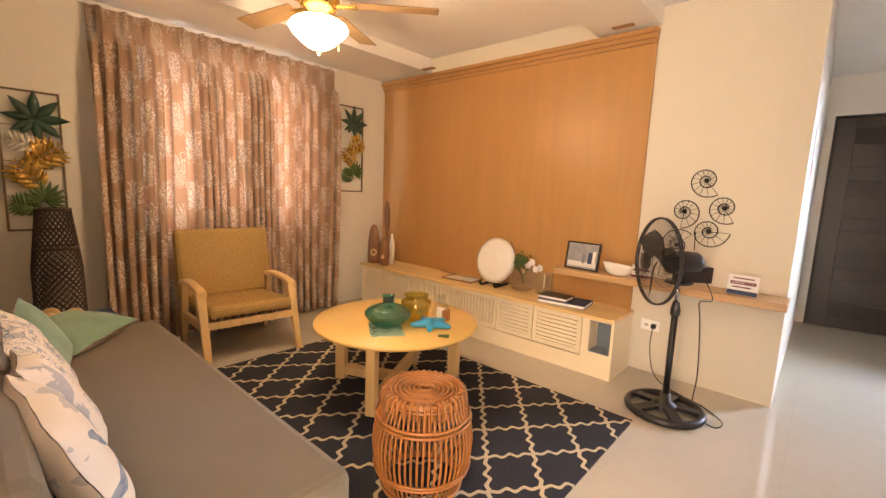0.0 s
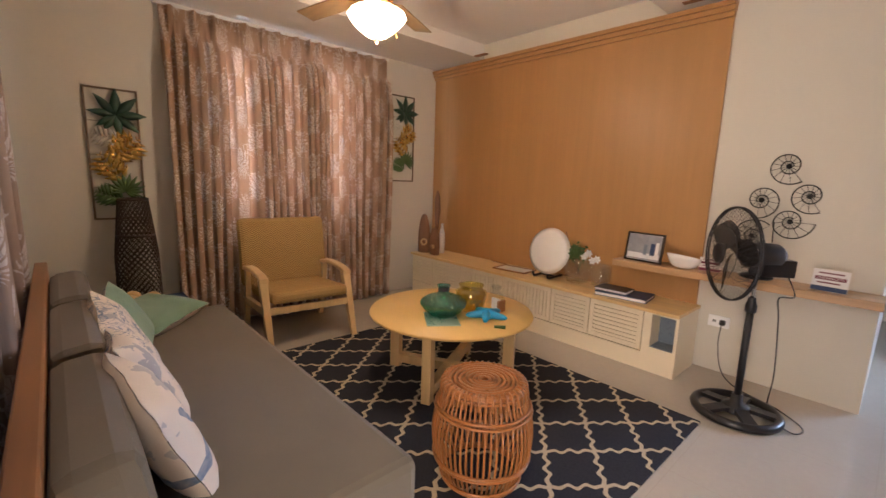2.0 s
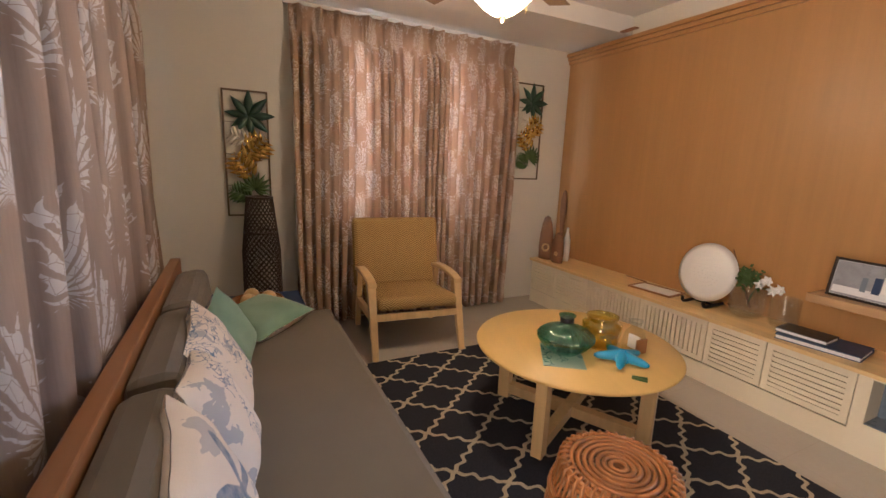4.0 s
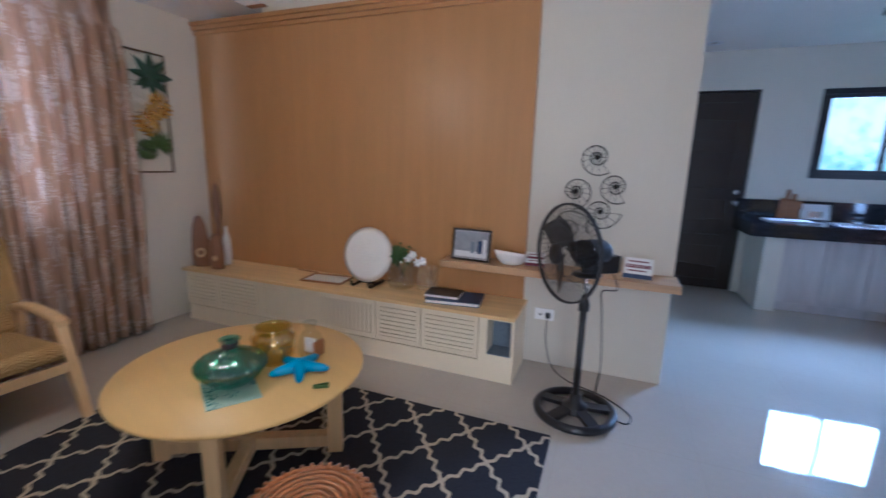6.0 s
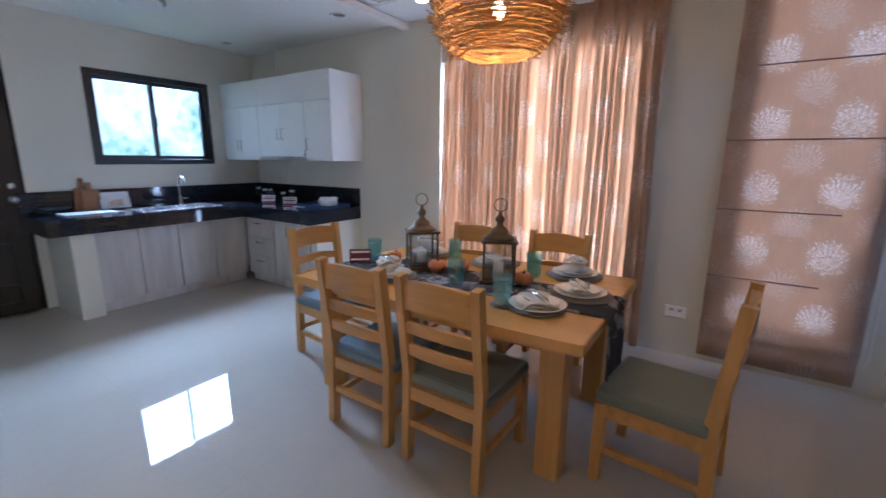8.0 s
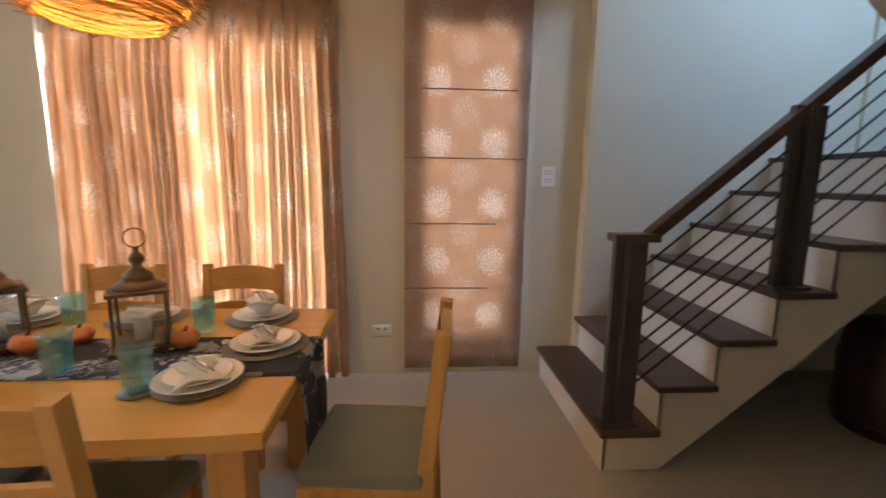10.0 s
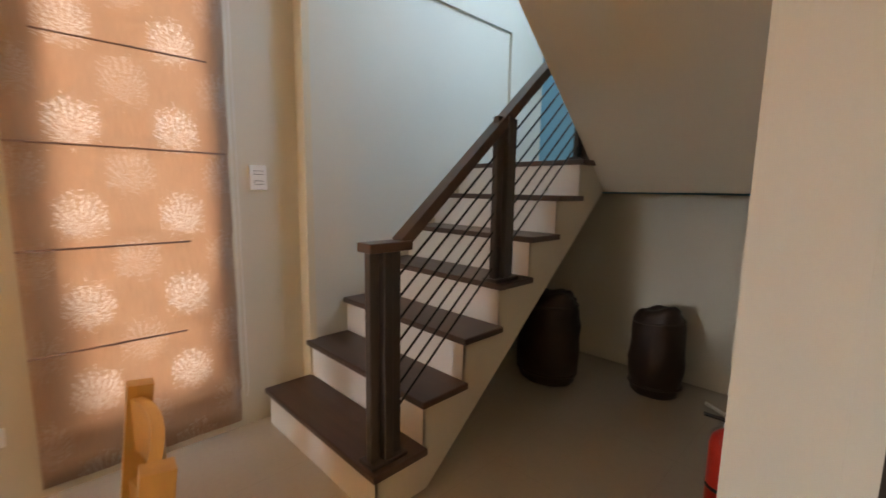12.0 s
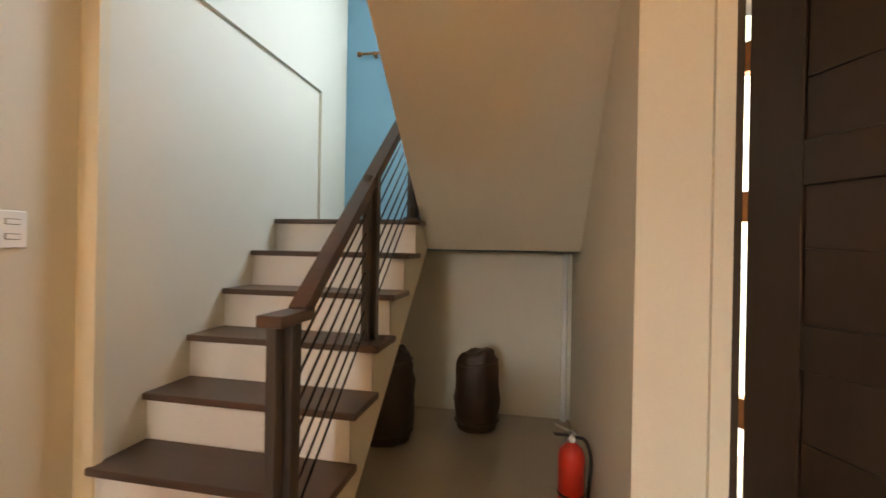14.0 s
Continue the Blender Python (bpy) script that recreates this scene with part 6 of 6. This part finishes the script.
sg = card("shelf_sign", 0.15, 0.115, pose(-0.30, 2.93, 0.669, 0, 0, -6), "small white notice about CCTV on the shelf", 12)
lettering("24-HOUR CCTV", 0.016, "paper", sg, pose(0, -0.0012, 0.069, 90))
card("shelf_sign", 0.12, 0.085, pose(-0.865, 2.97, 0.669, 0, 0, 4), "small printed notice card behind the fan", 12, 3, "paper", "maroon")

# ---- coffee table things ----
CT = 0.428
gv = thing("glass_vase", "squat ribbed teal glass vase on the coffee table", "vase", pose(-1.745, 1.525, CT + 0.002))
part("body", lathe(bmesh.new(), [(0.0, 0.004), (0.05, 0.0), (0.062, 0.006), (0.098, 0.035), (0.122, 0.066), (0.127, 0.080), (0.122, 0.092), (0.095, 0.112), (0.060, 0.126), (0.033, 0.134), (0.029, 0.142), (0.029, 0.168), (0.036, 0.174), (0.037, 0.180), (0.030, 0.180), (0.024, 0.170), (0.024, 0.140), (0.055, 0.120), (0.090, 0.106), (0.117, 0.090), (0.121, 0.080), (0.116, 0.066), (0.092, 0.038), (0.056, 0.011), (0.0, 0.010)], 240, ribs=24, rib=0.030), "teal", gv)
part("collar", lathe(bmesh.new(), [(0.0295, 0.146), (0.0315, 0.150), (0.0315, 0.164), (0.0295, 0.168)], 28), "black", gv, "dark band round the neck")
aj = thing("glass_jar", "short round amber glass jar on the coffee table", "jar", pose(-1.735, 1.735, CT + 0.002))
part("body", lathe(bmesh.new(), [(0.0, 0.003), (0.062, 0.0), (0.074, 0.010), (0.082, 0.05), (0.090, 0.085), (0.090, 0.105), (0.082, 0.122), (0.070, 0.130), (0.068, 0.140), (0.073, 0.146), (0.074, 0.154), (0.066, 0.155), (0.063, 0.142), (0.066, 0.128), (0.077, 0.118), (0.084, 0.104), (0.084, 0.085), (0.076, 0.05), (0.068, 0.014), (0.0, 0.011)], 48), "amber", aj)
spun("bead", lathe(bmesh.new(), [(0.0, -0.004), (0.004, 0.0), (0.0, 0.004)], 6, (0.0875, 0, 0.114)), "amber", aj, 30)
solid("coaster", boxes((-0.12, 0.12, -0.09, 0.09, 0, 0.003), bev=0.001), "tealprint", "teal and cream printed cloth under the vase", "table cloth", pose(-1.72, 1.49, CT, 0, 0, -35))
bm = bmesh.new()
for k in range(5):
    a = 2 * math.pi * k / 5
    tube(bm, [(0.118 * f * math.cos(a), 0.118 * f * math.sin(a), 0.019 + 0.010 * (1 - f)) for f in (j / 9 for j in range(10))], 0.028, 12, taper=lambda f: 1.0 - 0.52 * f - 0.25 * max(0.0, f - 0.85) / 0.15)
lathe(bm, [(0.036, 0.004), (0.042, 0.018), (0.036, 0.036), (0.018, 0.048), (0.0, 0.051)], 24)
for v in bm.verts:
    v.co.z = max(0.0, v.co.z)
solid("starfish_ornament", bm, "bluewood", "glossy blue starfish ornament on the coffee table", "ornament", pose(-1.575, 1.70, CT + 0.001, 0, 0, 20))
jr = thing("clear_jar", "small clear bag with a white card on the coffee table", "clear bag", pose(-1.64, 1.85, CT))
part("wrapper", lathe(bmesh.new(), [(0.0, 0.003), (0.05, 0.002), (0.058, 0.04), (0.045, 0.09), (0.02, 0.12), (0.032, 0.15), (0.026, 0.14)], 14), "clear", jr)
part("card", boxes((-0.03, 0.03, -0.004, 0.004, 0.01, 0.075)), "paper", jr)
part("box", boxes((0.036, 0.048, -0.03, 0.03, 0.002, 0.07)), "rattan", jr)
pg = thing("clothes_peg", "small dark green clip on the coffee table", "clip", pose(-1.425, 1.635, CT, 0, 0, 40))
for s in (-1, 1):
    part("half", beam(bmesh.new(), (-0.028, s * 0.004, 0.006), (0.03, s * 0.012, 0.006), 0.006, 0.010), "leaf2", pg)

# ---- corner by the sofa ----
wv = thing("wicker_vase", "tall dark woven wicker floor vase", "floor vase", pose(-3.50, 0.35, 0.0))
VR = lambda f: 0.126 - 0.010 * f - 0.095 * max(0.0, f - 0.62)
for d in (-1, 1):
    bm = bmesh.new()
    for k in range(22):
        a = 2 * math.pi * k / 22
        tube(bm, [((VR(j / 64) + 0.002 * d) * math.cos(a + d * 7.0 * j / 64), (VR(j / 64) + 0.002 * d) * math.sin(a + d * 7.0 * j / 64), 0.005 + 0.99 * j / 64) for j in range(65)], 0.0040, 5)
    tagged(part("woven_strand", bm, "wicker", wv), kind="stuff")
for f, o in ((0.0, 0.004), (0.76, 0.0), (1.0, 0.002)):
    part("hoop", tube(bmesh.new(), [((VR(f) + o) * math.cos(a), (VR(f) + o) * math.sin(a), 0.008 + 0.985 * f) for a in (2 * math.pi * j / 32 for j in range(32))], 0.008, 6, True), "wicker", wv)
sb = thing("side_table", "low dark blue box table in the corner", "side table", pose(-3.10, 0.31, 0))
part("body", boxes((-0.16, 0.30, -0.22, 0.24, 0.0, 0.37), bev=0.006), "navy", sb)
part("lid", boxes((-0.165, 0.305, -0.225, 0.245, 0.37, 0.385), bev=0.003), "navy", sb)
tr = thing("wicker_tray", "brown wicker tray holding pale wooden balls", "tray", pose(-3.00, 0.29, 0.386))
part("bottom", lathe(bmesh.new(), [(0.0, 0.002), (0.12, 0.002), (0.125, 0.008), (0.0, 0.008)], 28), "rattan", tr)
for k in range(4):
    part("rim", tube(bmesh.new(), [((0.125 + 0.006 * k) * math.cos(a), (0.125 + 0.006 * k) * math.sin(a), 0.008 + 0.011 * k) for a in (2 * math.pi * j / 30 for j in range(30))], 0.007, 6, True), "rattan", tr)
for x, y in ((-0.055, -0.03), (0.055, -0.05), (0.02, 0.06)):
    solid("ball", lathe(bmesh.new(), [(0.045 * math.sin(math.pi * k / 12), -0.045 * math.cos(math.pi * k / 12)) for k in range(13)], 24), "birch", "pale wooden decorative ball in a tray", "ball", pose(-3.00 + x, 0.29 + y, 0.386 + 0.054), "balls in the tray")


# ---- kitchen ----
KZ, SLAB = 0.81, 0.12
ktop = thing("worktop", "black granite kitchen worktop with upstand", "worktop", pose(0, 0, 0))
part("slab", boxes((0.73, 1.42, 4.99, YK - 0.001, KZ - SLAB, KZ), (1.42, 2.10, 4.99, 5.12, KZ - SLAB, KZ), (1.42, 2.10, 5.48, YK - 0.001, KZ - SLAB, KZ), (2.10, XE - 0.001, 4.99, YK - 0.001, KZ - SLAB, KZ), (2.26, XE - 0.001, 3.96, 4.99, KZ - SLAB, KZ)), "granite", ktop)
part("upstand", boxes((0.73, XE - 0.02, YK - 0.02, YK - 0.001, KZ, 0.99)), "granite", ktop)
part("upstand", boxes((XE - 0.02, XE - 0.001, 3.96, YK - 0.001, KZ, 0.99)), "granite", ktop)
setting("wall_counter_leg", boxes((0.87, 1.02, 5.04, YK, 0, KZ - SLAB - 0.001)), "wall", "white plastered leg of the kitchen counter", "wall")
setting("wall_counter_end", boxes((2.34, XE, 3.98, 4.06, 0, KZ - SLAB - 0.001)), "wall", "white plastered end of the kitchen counter", "wall")


def base_unit(x0, x1, m, label, drawers=False, w=None):
    """A floor cabinet; local x along its front, front at -y."""
    t = thing("base_cabinet", label, "cabinet", m, "kitchen base cabinets")
    W = x1 - x0
    part("carcass", boxes((0, W, 0.0, 0.50, 0.08, KZ - SLAB - 0.002)), "grey_oak", t)
    part("plinth", boxes((0, W, 0.03, 0.048, 0, 0.08)), "grey_oak", t)
    if drawers:
        for k in range(3):
            z0 = 0.09 + 0.196 * k
            d = part("drawer_front", boxes((0.003, W - 0.003, -0.018, 0, z0, z0 + 0.192), bev=0.001), "grey_oak", t)
            part("handle", tube(bmesh.new(), [(W / 2 - 0.045, -0.018, z0 + 0.145), (W / 2 - 0.045, -0.04, z0 + 0.145), (W / 2 + 0.045, -0.04, z0 + 0.145), (W / 2 + 0.045, -0.018, z0 + 0.145)], 0.005, 6), "steel", d)
    else:
        n = 2
        for k in range(n):
            a, b = k * W / n + 0.003, (k + 1) * W / n - 0.003
            d = part("door", boxes((a, b, -0.018, 0, 0.09, KZ - SLAB - 0.01), bev=0.001), "grey_oak", t)
            if m.to_euler().z != 0:
                hx = b - 0.04 if k == 0 else a + 0.04
                part("handle", tube(bmesh.new(), [(hx, -0.018, 0.53), (hx, -0.04, 0.53), (hx, -0.04, 0.63), (hx, -0.018, 0.63)], 0.005, 6), "steel", d)
    return t


base_unit(0, 0.64, pose(1.022, 5.10, 0), "grey oak kitchen base cabinet under the sink")
base_unit(0, 0.66, pose(1.664, 5.10, 0), "grey oak kitchen base cabinet under the sink")
base_unit(0, 0.45, pose(2.345, 5.06, 0, 0, 0, -90), "grey oak kitchen drawer unit", True)
base_unit(0, 0.54, pose(2.345, 4.605, 0, 0, 0, -90), "grey oak kitchen base cabinet with steel handles")


def wall_unit(y0, y1, z0, label, doors):
    t = thing("wall_cabinet", label, "cabinet", pose(2.52, y1, 0, 0, 0, -90), "kitchen wall cabinets")
    W = y1 - y0
    part("carcass", boxes((0, W, 0.0, XE - 2.521, z0, 2.05)), "white", t)
    part("fascia", boxes((0.0, W, -0.018, 0, 1.80, 2.05), bev=0.001), "white", t)
    for k in range(doors):
        a, b = k * W / doors + 0.002, (k + 1) * W / doors - 0.002
        d = part("door", boxes((a, b, -0.018, 0, z0 + 0.03, 1.797), bev=0.0015), "white", t)
        hx = (b - 0.03 if k == 0 else a + 0.03) if doors > 1 else a + 0.04
        part("handle", tube(bmesh.new(), [(hx, -0.018, z0 + 0.10), (hx, -0.042, z0 + 0.10), (hx, -0.042, z0 + 0.20), (hx, -0.018, z0 + 0.20)], 0.0045, 6), "steel", d)
    part("light_rail", boxes((0, W, -0.016, 0.004, z0, z0 + 0.028)), "white", t)
    return t


wall_unit(4.98, YK - 0.001, 1.26, "white kitchen wall cabinet with steel handles", 2)
wall_unit(4.262, 4.978, 1.36, "white kitchen wall cabinet over the cooker hood", 2)
wall_unit(3.90, 4.26, 1.26, "white kitchen wall cabinet with steel handle", 1)
hd = thing("cooker_hood", "slim grey cooker hood under a wall cabinet", "cooker hood", pose(2.50, 4.62, 1.30))
part("body", boxes((0.0, 0.38, -0.34, 0.34, 0.0, 0.059), bev=0.004), "white", hd)
part("lip", boxes((-0.015, 0.0, -0.34, 0.34, 0.0, 0.02)), "milky", hd)
solid("conduit", tube(bmesh.new(), [(XE - 0.012, 5.10, 0.99), (XE - 0.012, 5.10, 1.26)], 0.008, 6), "white", "thin white cable conduit on the wall", "conduit")
solid("conduit", tube(bmesh.new(), [(XE - 0.012, 5.15, 2.05), (XE - 0.012, 5.15, ZK)], 0.008, 6), "white", "thin white cable conduit up to the ceiling", "conduit")

sk = thing("kitchen_sink", "stainless steel double sink set into granite", "sink", pose(1.76, 5.30, KZ))
part("rim", boxes((-0.355, 0.355, -0.195, -0.165, 0.0005, 0.004), (-0.355, 0.355, 0.165, 0.195, 0.0005, 0.004), (-0.355, -0.325, -0.165, 0.165, 0.0005, 0.004), (0.325, 0.355, -0.165, 0.165, 0.0005, 0.004), (-0.02, 0.02, -0.165, 0.165, 0.0005, 0.004)), "steel", sk)
for a, b in ((-0.325, -0.02), (0.02, 0.325)):
    part("basin", boxes((a, b, -0.165, 0.165, -0.16, -0.155), (a, a + 0.004, -0.165, 0.165, -0.155, 0.0), (b - 0.004, b, -0.165, 0.165, -0.155, 0.0), (a, b, -0.165, -0.161, -0.155, 0.0), (a, b, 0.161, 0.165, -0.155, 0.0)), "steel", sk)
tp = thing("tap", "tall curved chrome kitchen tap", "tap", pose(1.92, 5.52, KZ))
part("body", lathe(bmesh.new(), [(0.0, 0.0), (0.026, 0.0), (0.026, 0.012), (0.017, 0.02), (0.016, 0.08), (0.011, 0.09)], 20), "steel", tp)
part("spout", tube(bmesh.new(), smooth_path([(0, 0, 0.08), (0, 0, 0.20), (0, -0.02, 0.255), (0, -0.07, 0.275), (0, -0.11, 0.25), (0, -0.115, 0.22)], 6), 0.010, 8), "steel", tp)
part("lever", boxes((0.016, 0.07, -0.008, 0.008, 0.055, 0.068), bev=0.003), "steel", tp)
# things on the worktop
bd = thing("cutting_board", "brown wooden paddle cutting board leaning on the upstand", "cutting board", pose(1.20, 5.545, KZ, -10))
part("board", boxes((-0.07, 0.07, -0.008, 0.008, 0, 0.18), (-0.02, 0.02, -0.008, 0.008, 0.18, 0.25), bev=0.006), "brownw", bd)
bd = thing("cutting_board", "dark wooden cutting board leaning behind another", "cutting board", pose(1.13, 5.575, KZ, -8, 6))
part("board", boxes((-0.055, 0.055, -0.008, 0.008, 0, 0.2), (-0.018, 0.018, -0.008, 0.008, 0.2, 0.29), bev=0.006), "brownw", bd)
pc = thing("picture_frame", "small framed grey picture leaning on the upstand", "picture frame", pose(1.37, 5.53, KZ, -16))
part("rim", boxes((-0.125, 0.125, -0.006, 0.006, 0, 0.01), (-0.125, 0.125, -0.006, 0.006, 0.16, 0.17), (-0.125, -0.115, -0.006, 0.006, 0.01, 0.16), (0.115, 0.125, -0.006, 0.006, 0.01, 0.16)), "black", pc)
part("picture", boxes((-0.115, 0.115, -0.003, 0.004, 0.01, 0.16)), "milky", pc)
part("picture_shape", boxes((-0.05, 0.06, -0.0045, -0.003, 0.03, 0.09)), "steel", pc)
solid("tray", boxes((-0.18, 0.18, -0.11, 0.11, 0, 0.012), bev=0.004), "milky", "flat pale tray on the worktop", "tray", pose(1.10, 5.35, KZ))
for x, y, r in ((2.53, 4.95, -62), (2.52, 4.58, -62)):
    card("counter_sign", 0.14, 0.085, pose(x, y, KZ + 0.001, 0, 0, r), "small white notice card on the kitchen worktop", 14, 3, "paper", "maroon")
rng = random.Random(2)
for k, (x, y, h) in enumerate(((2.66, 5.30, 0.15), (2.74, 5.20, 0.13), (2.62, 5.12, 0.14), (2.60, 4.78, 0.12), (2.68, 4.74, 0.14))):
    j = thing("storage_jar", "small clear glass jar with steel lid", "jar", pose(x, y, KZ), "jars on the worktop")
    part("jar", lathe(bmesh.new(), [(0.0, 0.002), (0.032, 0.001), (0.034, 0.01), (0.034, h * 0.75), (0.022, h * 0.85)], 20), "clear" if k != 1 else "navy", j)
    part("lid", lathe(bmesh.new(), [(0.024, h * 0.84), (0.025, h), (0.0, h)], 20), "steel", j)
tray = thing("serving_tray", "dark blue serving tray with handles", "tray", pose(2.66, 4.24, KZ, 0, 0, 4))
part("bottom", boxes((-0.15, 0.15, -0.22, 0.22, 0.0, 0.008)), "navy", tray)
part("rim", boxes((-0.15, 0.15, -0.22, -0.21, 0.008, 0.03), (-0.15, 0.15, 0.21, 0.22, 0.008, 0.03), (-0.15, -0.14, -0.21, 0.21, 0.008, 0.03), (0.14, 0.15, -0.21, 0.21, 0.008, 0.03)), "navy", tray)
cup = [(0.0, 0.002), (0.03, 0.0), (0.042, 0.02), (0.046, 0.085), (0.043, 0.085), (0.038, 0.022), (0.0, 0.012)]
for x, y in ((2.63, 4.12), (2.66, 4.22), (2.72, 4.16)):
    c = thing("cup", "white china cup on a serving tray", "cup", pose(x, y, KZ + 0.009), "cups on the tray")
    part("bowl", lathe(bmesh.new(), cup, 24), "china", c)
    part("handle", tube(bmesh.new(), smooth_path([(-0.044, 0, 0.07), (-0.068, 0, 0.06), (-0.065, 0, 0.03), (-0.042, 0, 0.025)], 4), 0.005, 6), "china", c)
solid("leaflet", boxes((-0.10, 0.10, -0.07, 0.07, 0, 0.004)), "paper", "pale folded leaflet on the worktop", "leaflet", pose(2.58, 4.42, KZ, 0, 0, 15))

# ---- under the stairs ----
fx = thing("fire_extinguisher", "red fire extinguisher with a black hose", "fire extinguisher", pose(0.975, -1.005, 0))
part("cylinder", lathe(bmesh.new(), [(0.0, 0.0), (0.06, 0.0), (0.063, 0.012), (0.063, 0.27), (0.055, 0.305), (0.03, 0.33), (0.02, 0.335), (0.02, 0.35), (0.0, 0.35)], 32), "redpaint", fx)
part("wrap", lathe(bmesh.new(), [(0.058, 0.295), (0.048, 0.325), (0.030, 0.345), (0.036, 0.375), (0.026, 0.395), (0.0, 0.40)], 14, ribs=5, rib=0.12, smooth=False), "clear", fx, "crumpled clear plastic wrap")
part("strap", lathe(bmesh.new(), [(0.064, 0.09), (0.0655, 0.092), (0.0655, 0.104), (0.064, 0.106)], 32), "black", fx)
part("valve", boxes((-0.018, 0.018, -0.018, 0.018, 0.345, 0.385), bev=0.004), "steel", fx)
part("handle", beam(bmesh.new(), (-0.01, 0.0, 0.385), (0.085, 0.03, 0.43), 0.02, 0.008), "steel", fx)
part("handle", beam(bmesh.new(), (-0.01, 0.0, 0.372), (0.085, 0.03, 0.385), 0.02, 0.008), "black", fx)
part("hose", tube(bmesh.new(), smooth_path([(-0.02, 0, 0.365), (-0.06, 0.02, 0.36), (-0.085, 0.03, 0.28), (-0.078, 0.03, 0.15), (-0.074, 0.03, 0.09)], 5), 0.009, 6), "black", fx)
part("gauge", shaped(lathe(bmesh.new(), [(0.0, 0.012), (0.015, 0.01), (0.016, 0.0)], 14), pose(0, 0.02, 0.362, -90)), "china", fx)


def sack(m, h, r, label, seed):
    bm = lathe(bmesh.new(), [(0.0, 0.0), (r * 0.85, 0.0), (r, h * 0.08), (r * 1.04, h * 0.4), (r, h * 0.75), (r * 0.9, h * 0.92), (r * 0.65, h), (0.0, h * 0.985)], 36)
    bmesh.ops.subdivide_edges(bm, edges=list(bm.edges), cuts=2, use_grid_fill=True)
    for v in bm.verts:
        k = noise.noise((v.co.x * 11 + seed, v.co.y * 11, v.co.z * 11))
        w = 0.006 * math.sin(v.co.z * 120)
        q = math.hypot(v.co.x, v.co.y) + 1e-6
        v.co.x += v.co.x / q * (0.012 * k + w)
        v.co.y = v.co.y * 0.8 + v.co.y / q * (0.012 * k + w)
        v.co.z += 0.04 * h * k * (v.co.z / h) - 0.05 * (v.co.x / r) * (v.co.z / h) ** 3 * 0.5
    for f in bm.faces:
        f.smooth = True
    t = thing("woven_basket", label, "basket", m)
    part("body", bm, "barkbox", t)
    for f, k in ((0.12, 1.0), (0.86, 0.94)):
        part("band", tube(bmesh.new(), [(r * k * math.cos(a), r * 0.81 * k * math.sin(a), h * f - 0.018 * math.cos(a) * f) for a in (2 * math.pi * j / 32 for j in range(32))], 0.007, 6, True), "wicker", t, "dark plaited band")
    return t


sack(pose(1.535, -1.865, 0, 0, 0, 12), 0.55, 0.152, "dark brown carved basket under the stairs", 3.0)
sack(pose(2.13, -1.56, 0, 0, 0, 0), 0.60, 0.205, "dark brown rounded basket under the stairs", 9.0)

# ---- outside ----
def outside_glow():
    m = Nodes("glowing_garden_board", (0.6, 0.7, 0.6), 1.0)
    v = m.add("ShaderNodeTexCoord").outputs["Object"]
    n = m.math("MULTIPLY_ADD", m.noise(v, 0.9, 5, 0.65), 0.7, m.math("MULTIPLY", m.noise(v, 6.0, 4), 0.3))
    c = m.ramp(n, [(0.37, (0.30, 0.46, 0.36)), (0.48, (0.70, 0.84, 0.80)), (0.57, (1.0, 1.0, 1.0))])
    # the board emits: glow stands in for bright daylight and also lights the rooms
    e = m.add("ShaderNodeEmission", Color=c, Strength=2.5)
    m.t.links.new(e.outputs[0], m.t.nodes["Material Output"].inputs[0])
    return m.mat


MAT["garden"] = outside_glow()
setting("backdrop", boxes((-6, 12, YK + 6.0, YK + 6.05, -0.3, 7)), "garden", "self-lit garden backdrop board outside the kitchen window", "backdrop")
# made-up white slab that catches the board's glow and brightens the slit's foot
setting("pavement", boxes((-2.0, 0.70, YF - 1.6, YF - 0.21, -0.2, -0.02)), "paper", "pale slab added to whiten the foot of the door slit", "porch")
# glowing board added close to the doorway so the hinge slit reads white
setting("backdrop_front", boxes((-5, 0.70, YF - 1.65, YF - 1.6, -0.3, 4)), "garden", "self-lit backdrop board added outside the entrance", "backdrop")
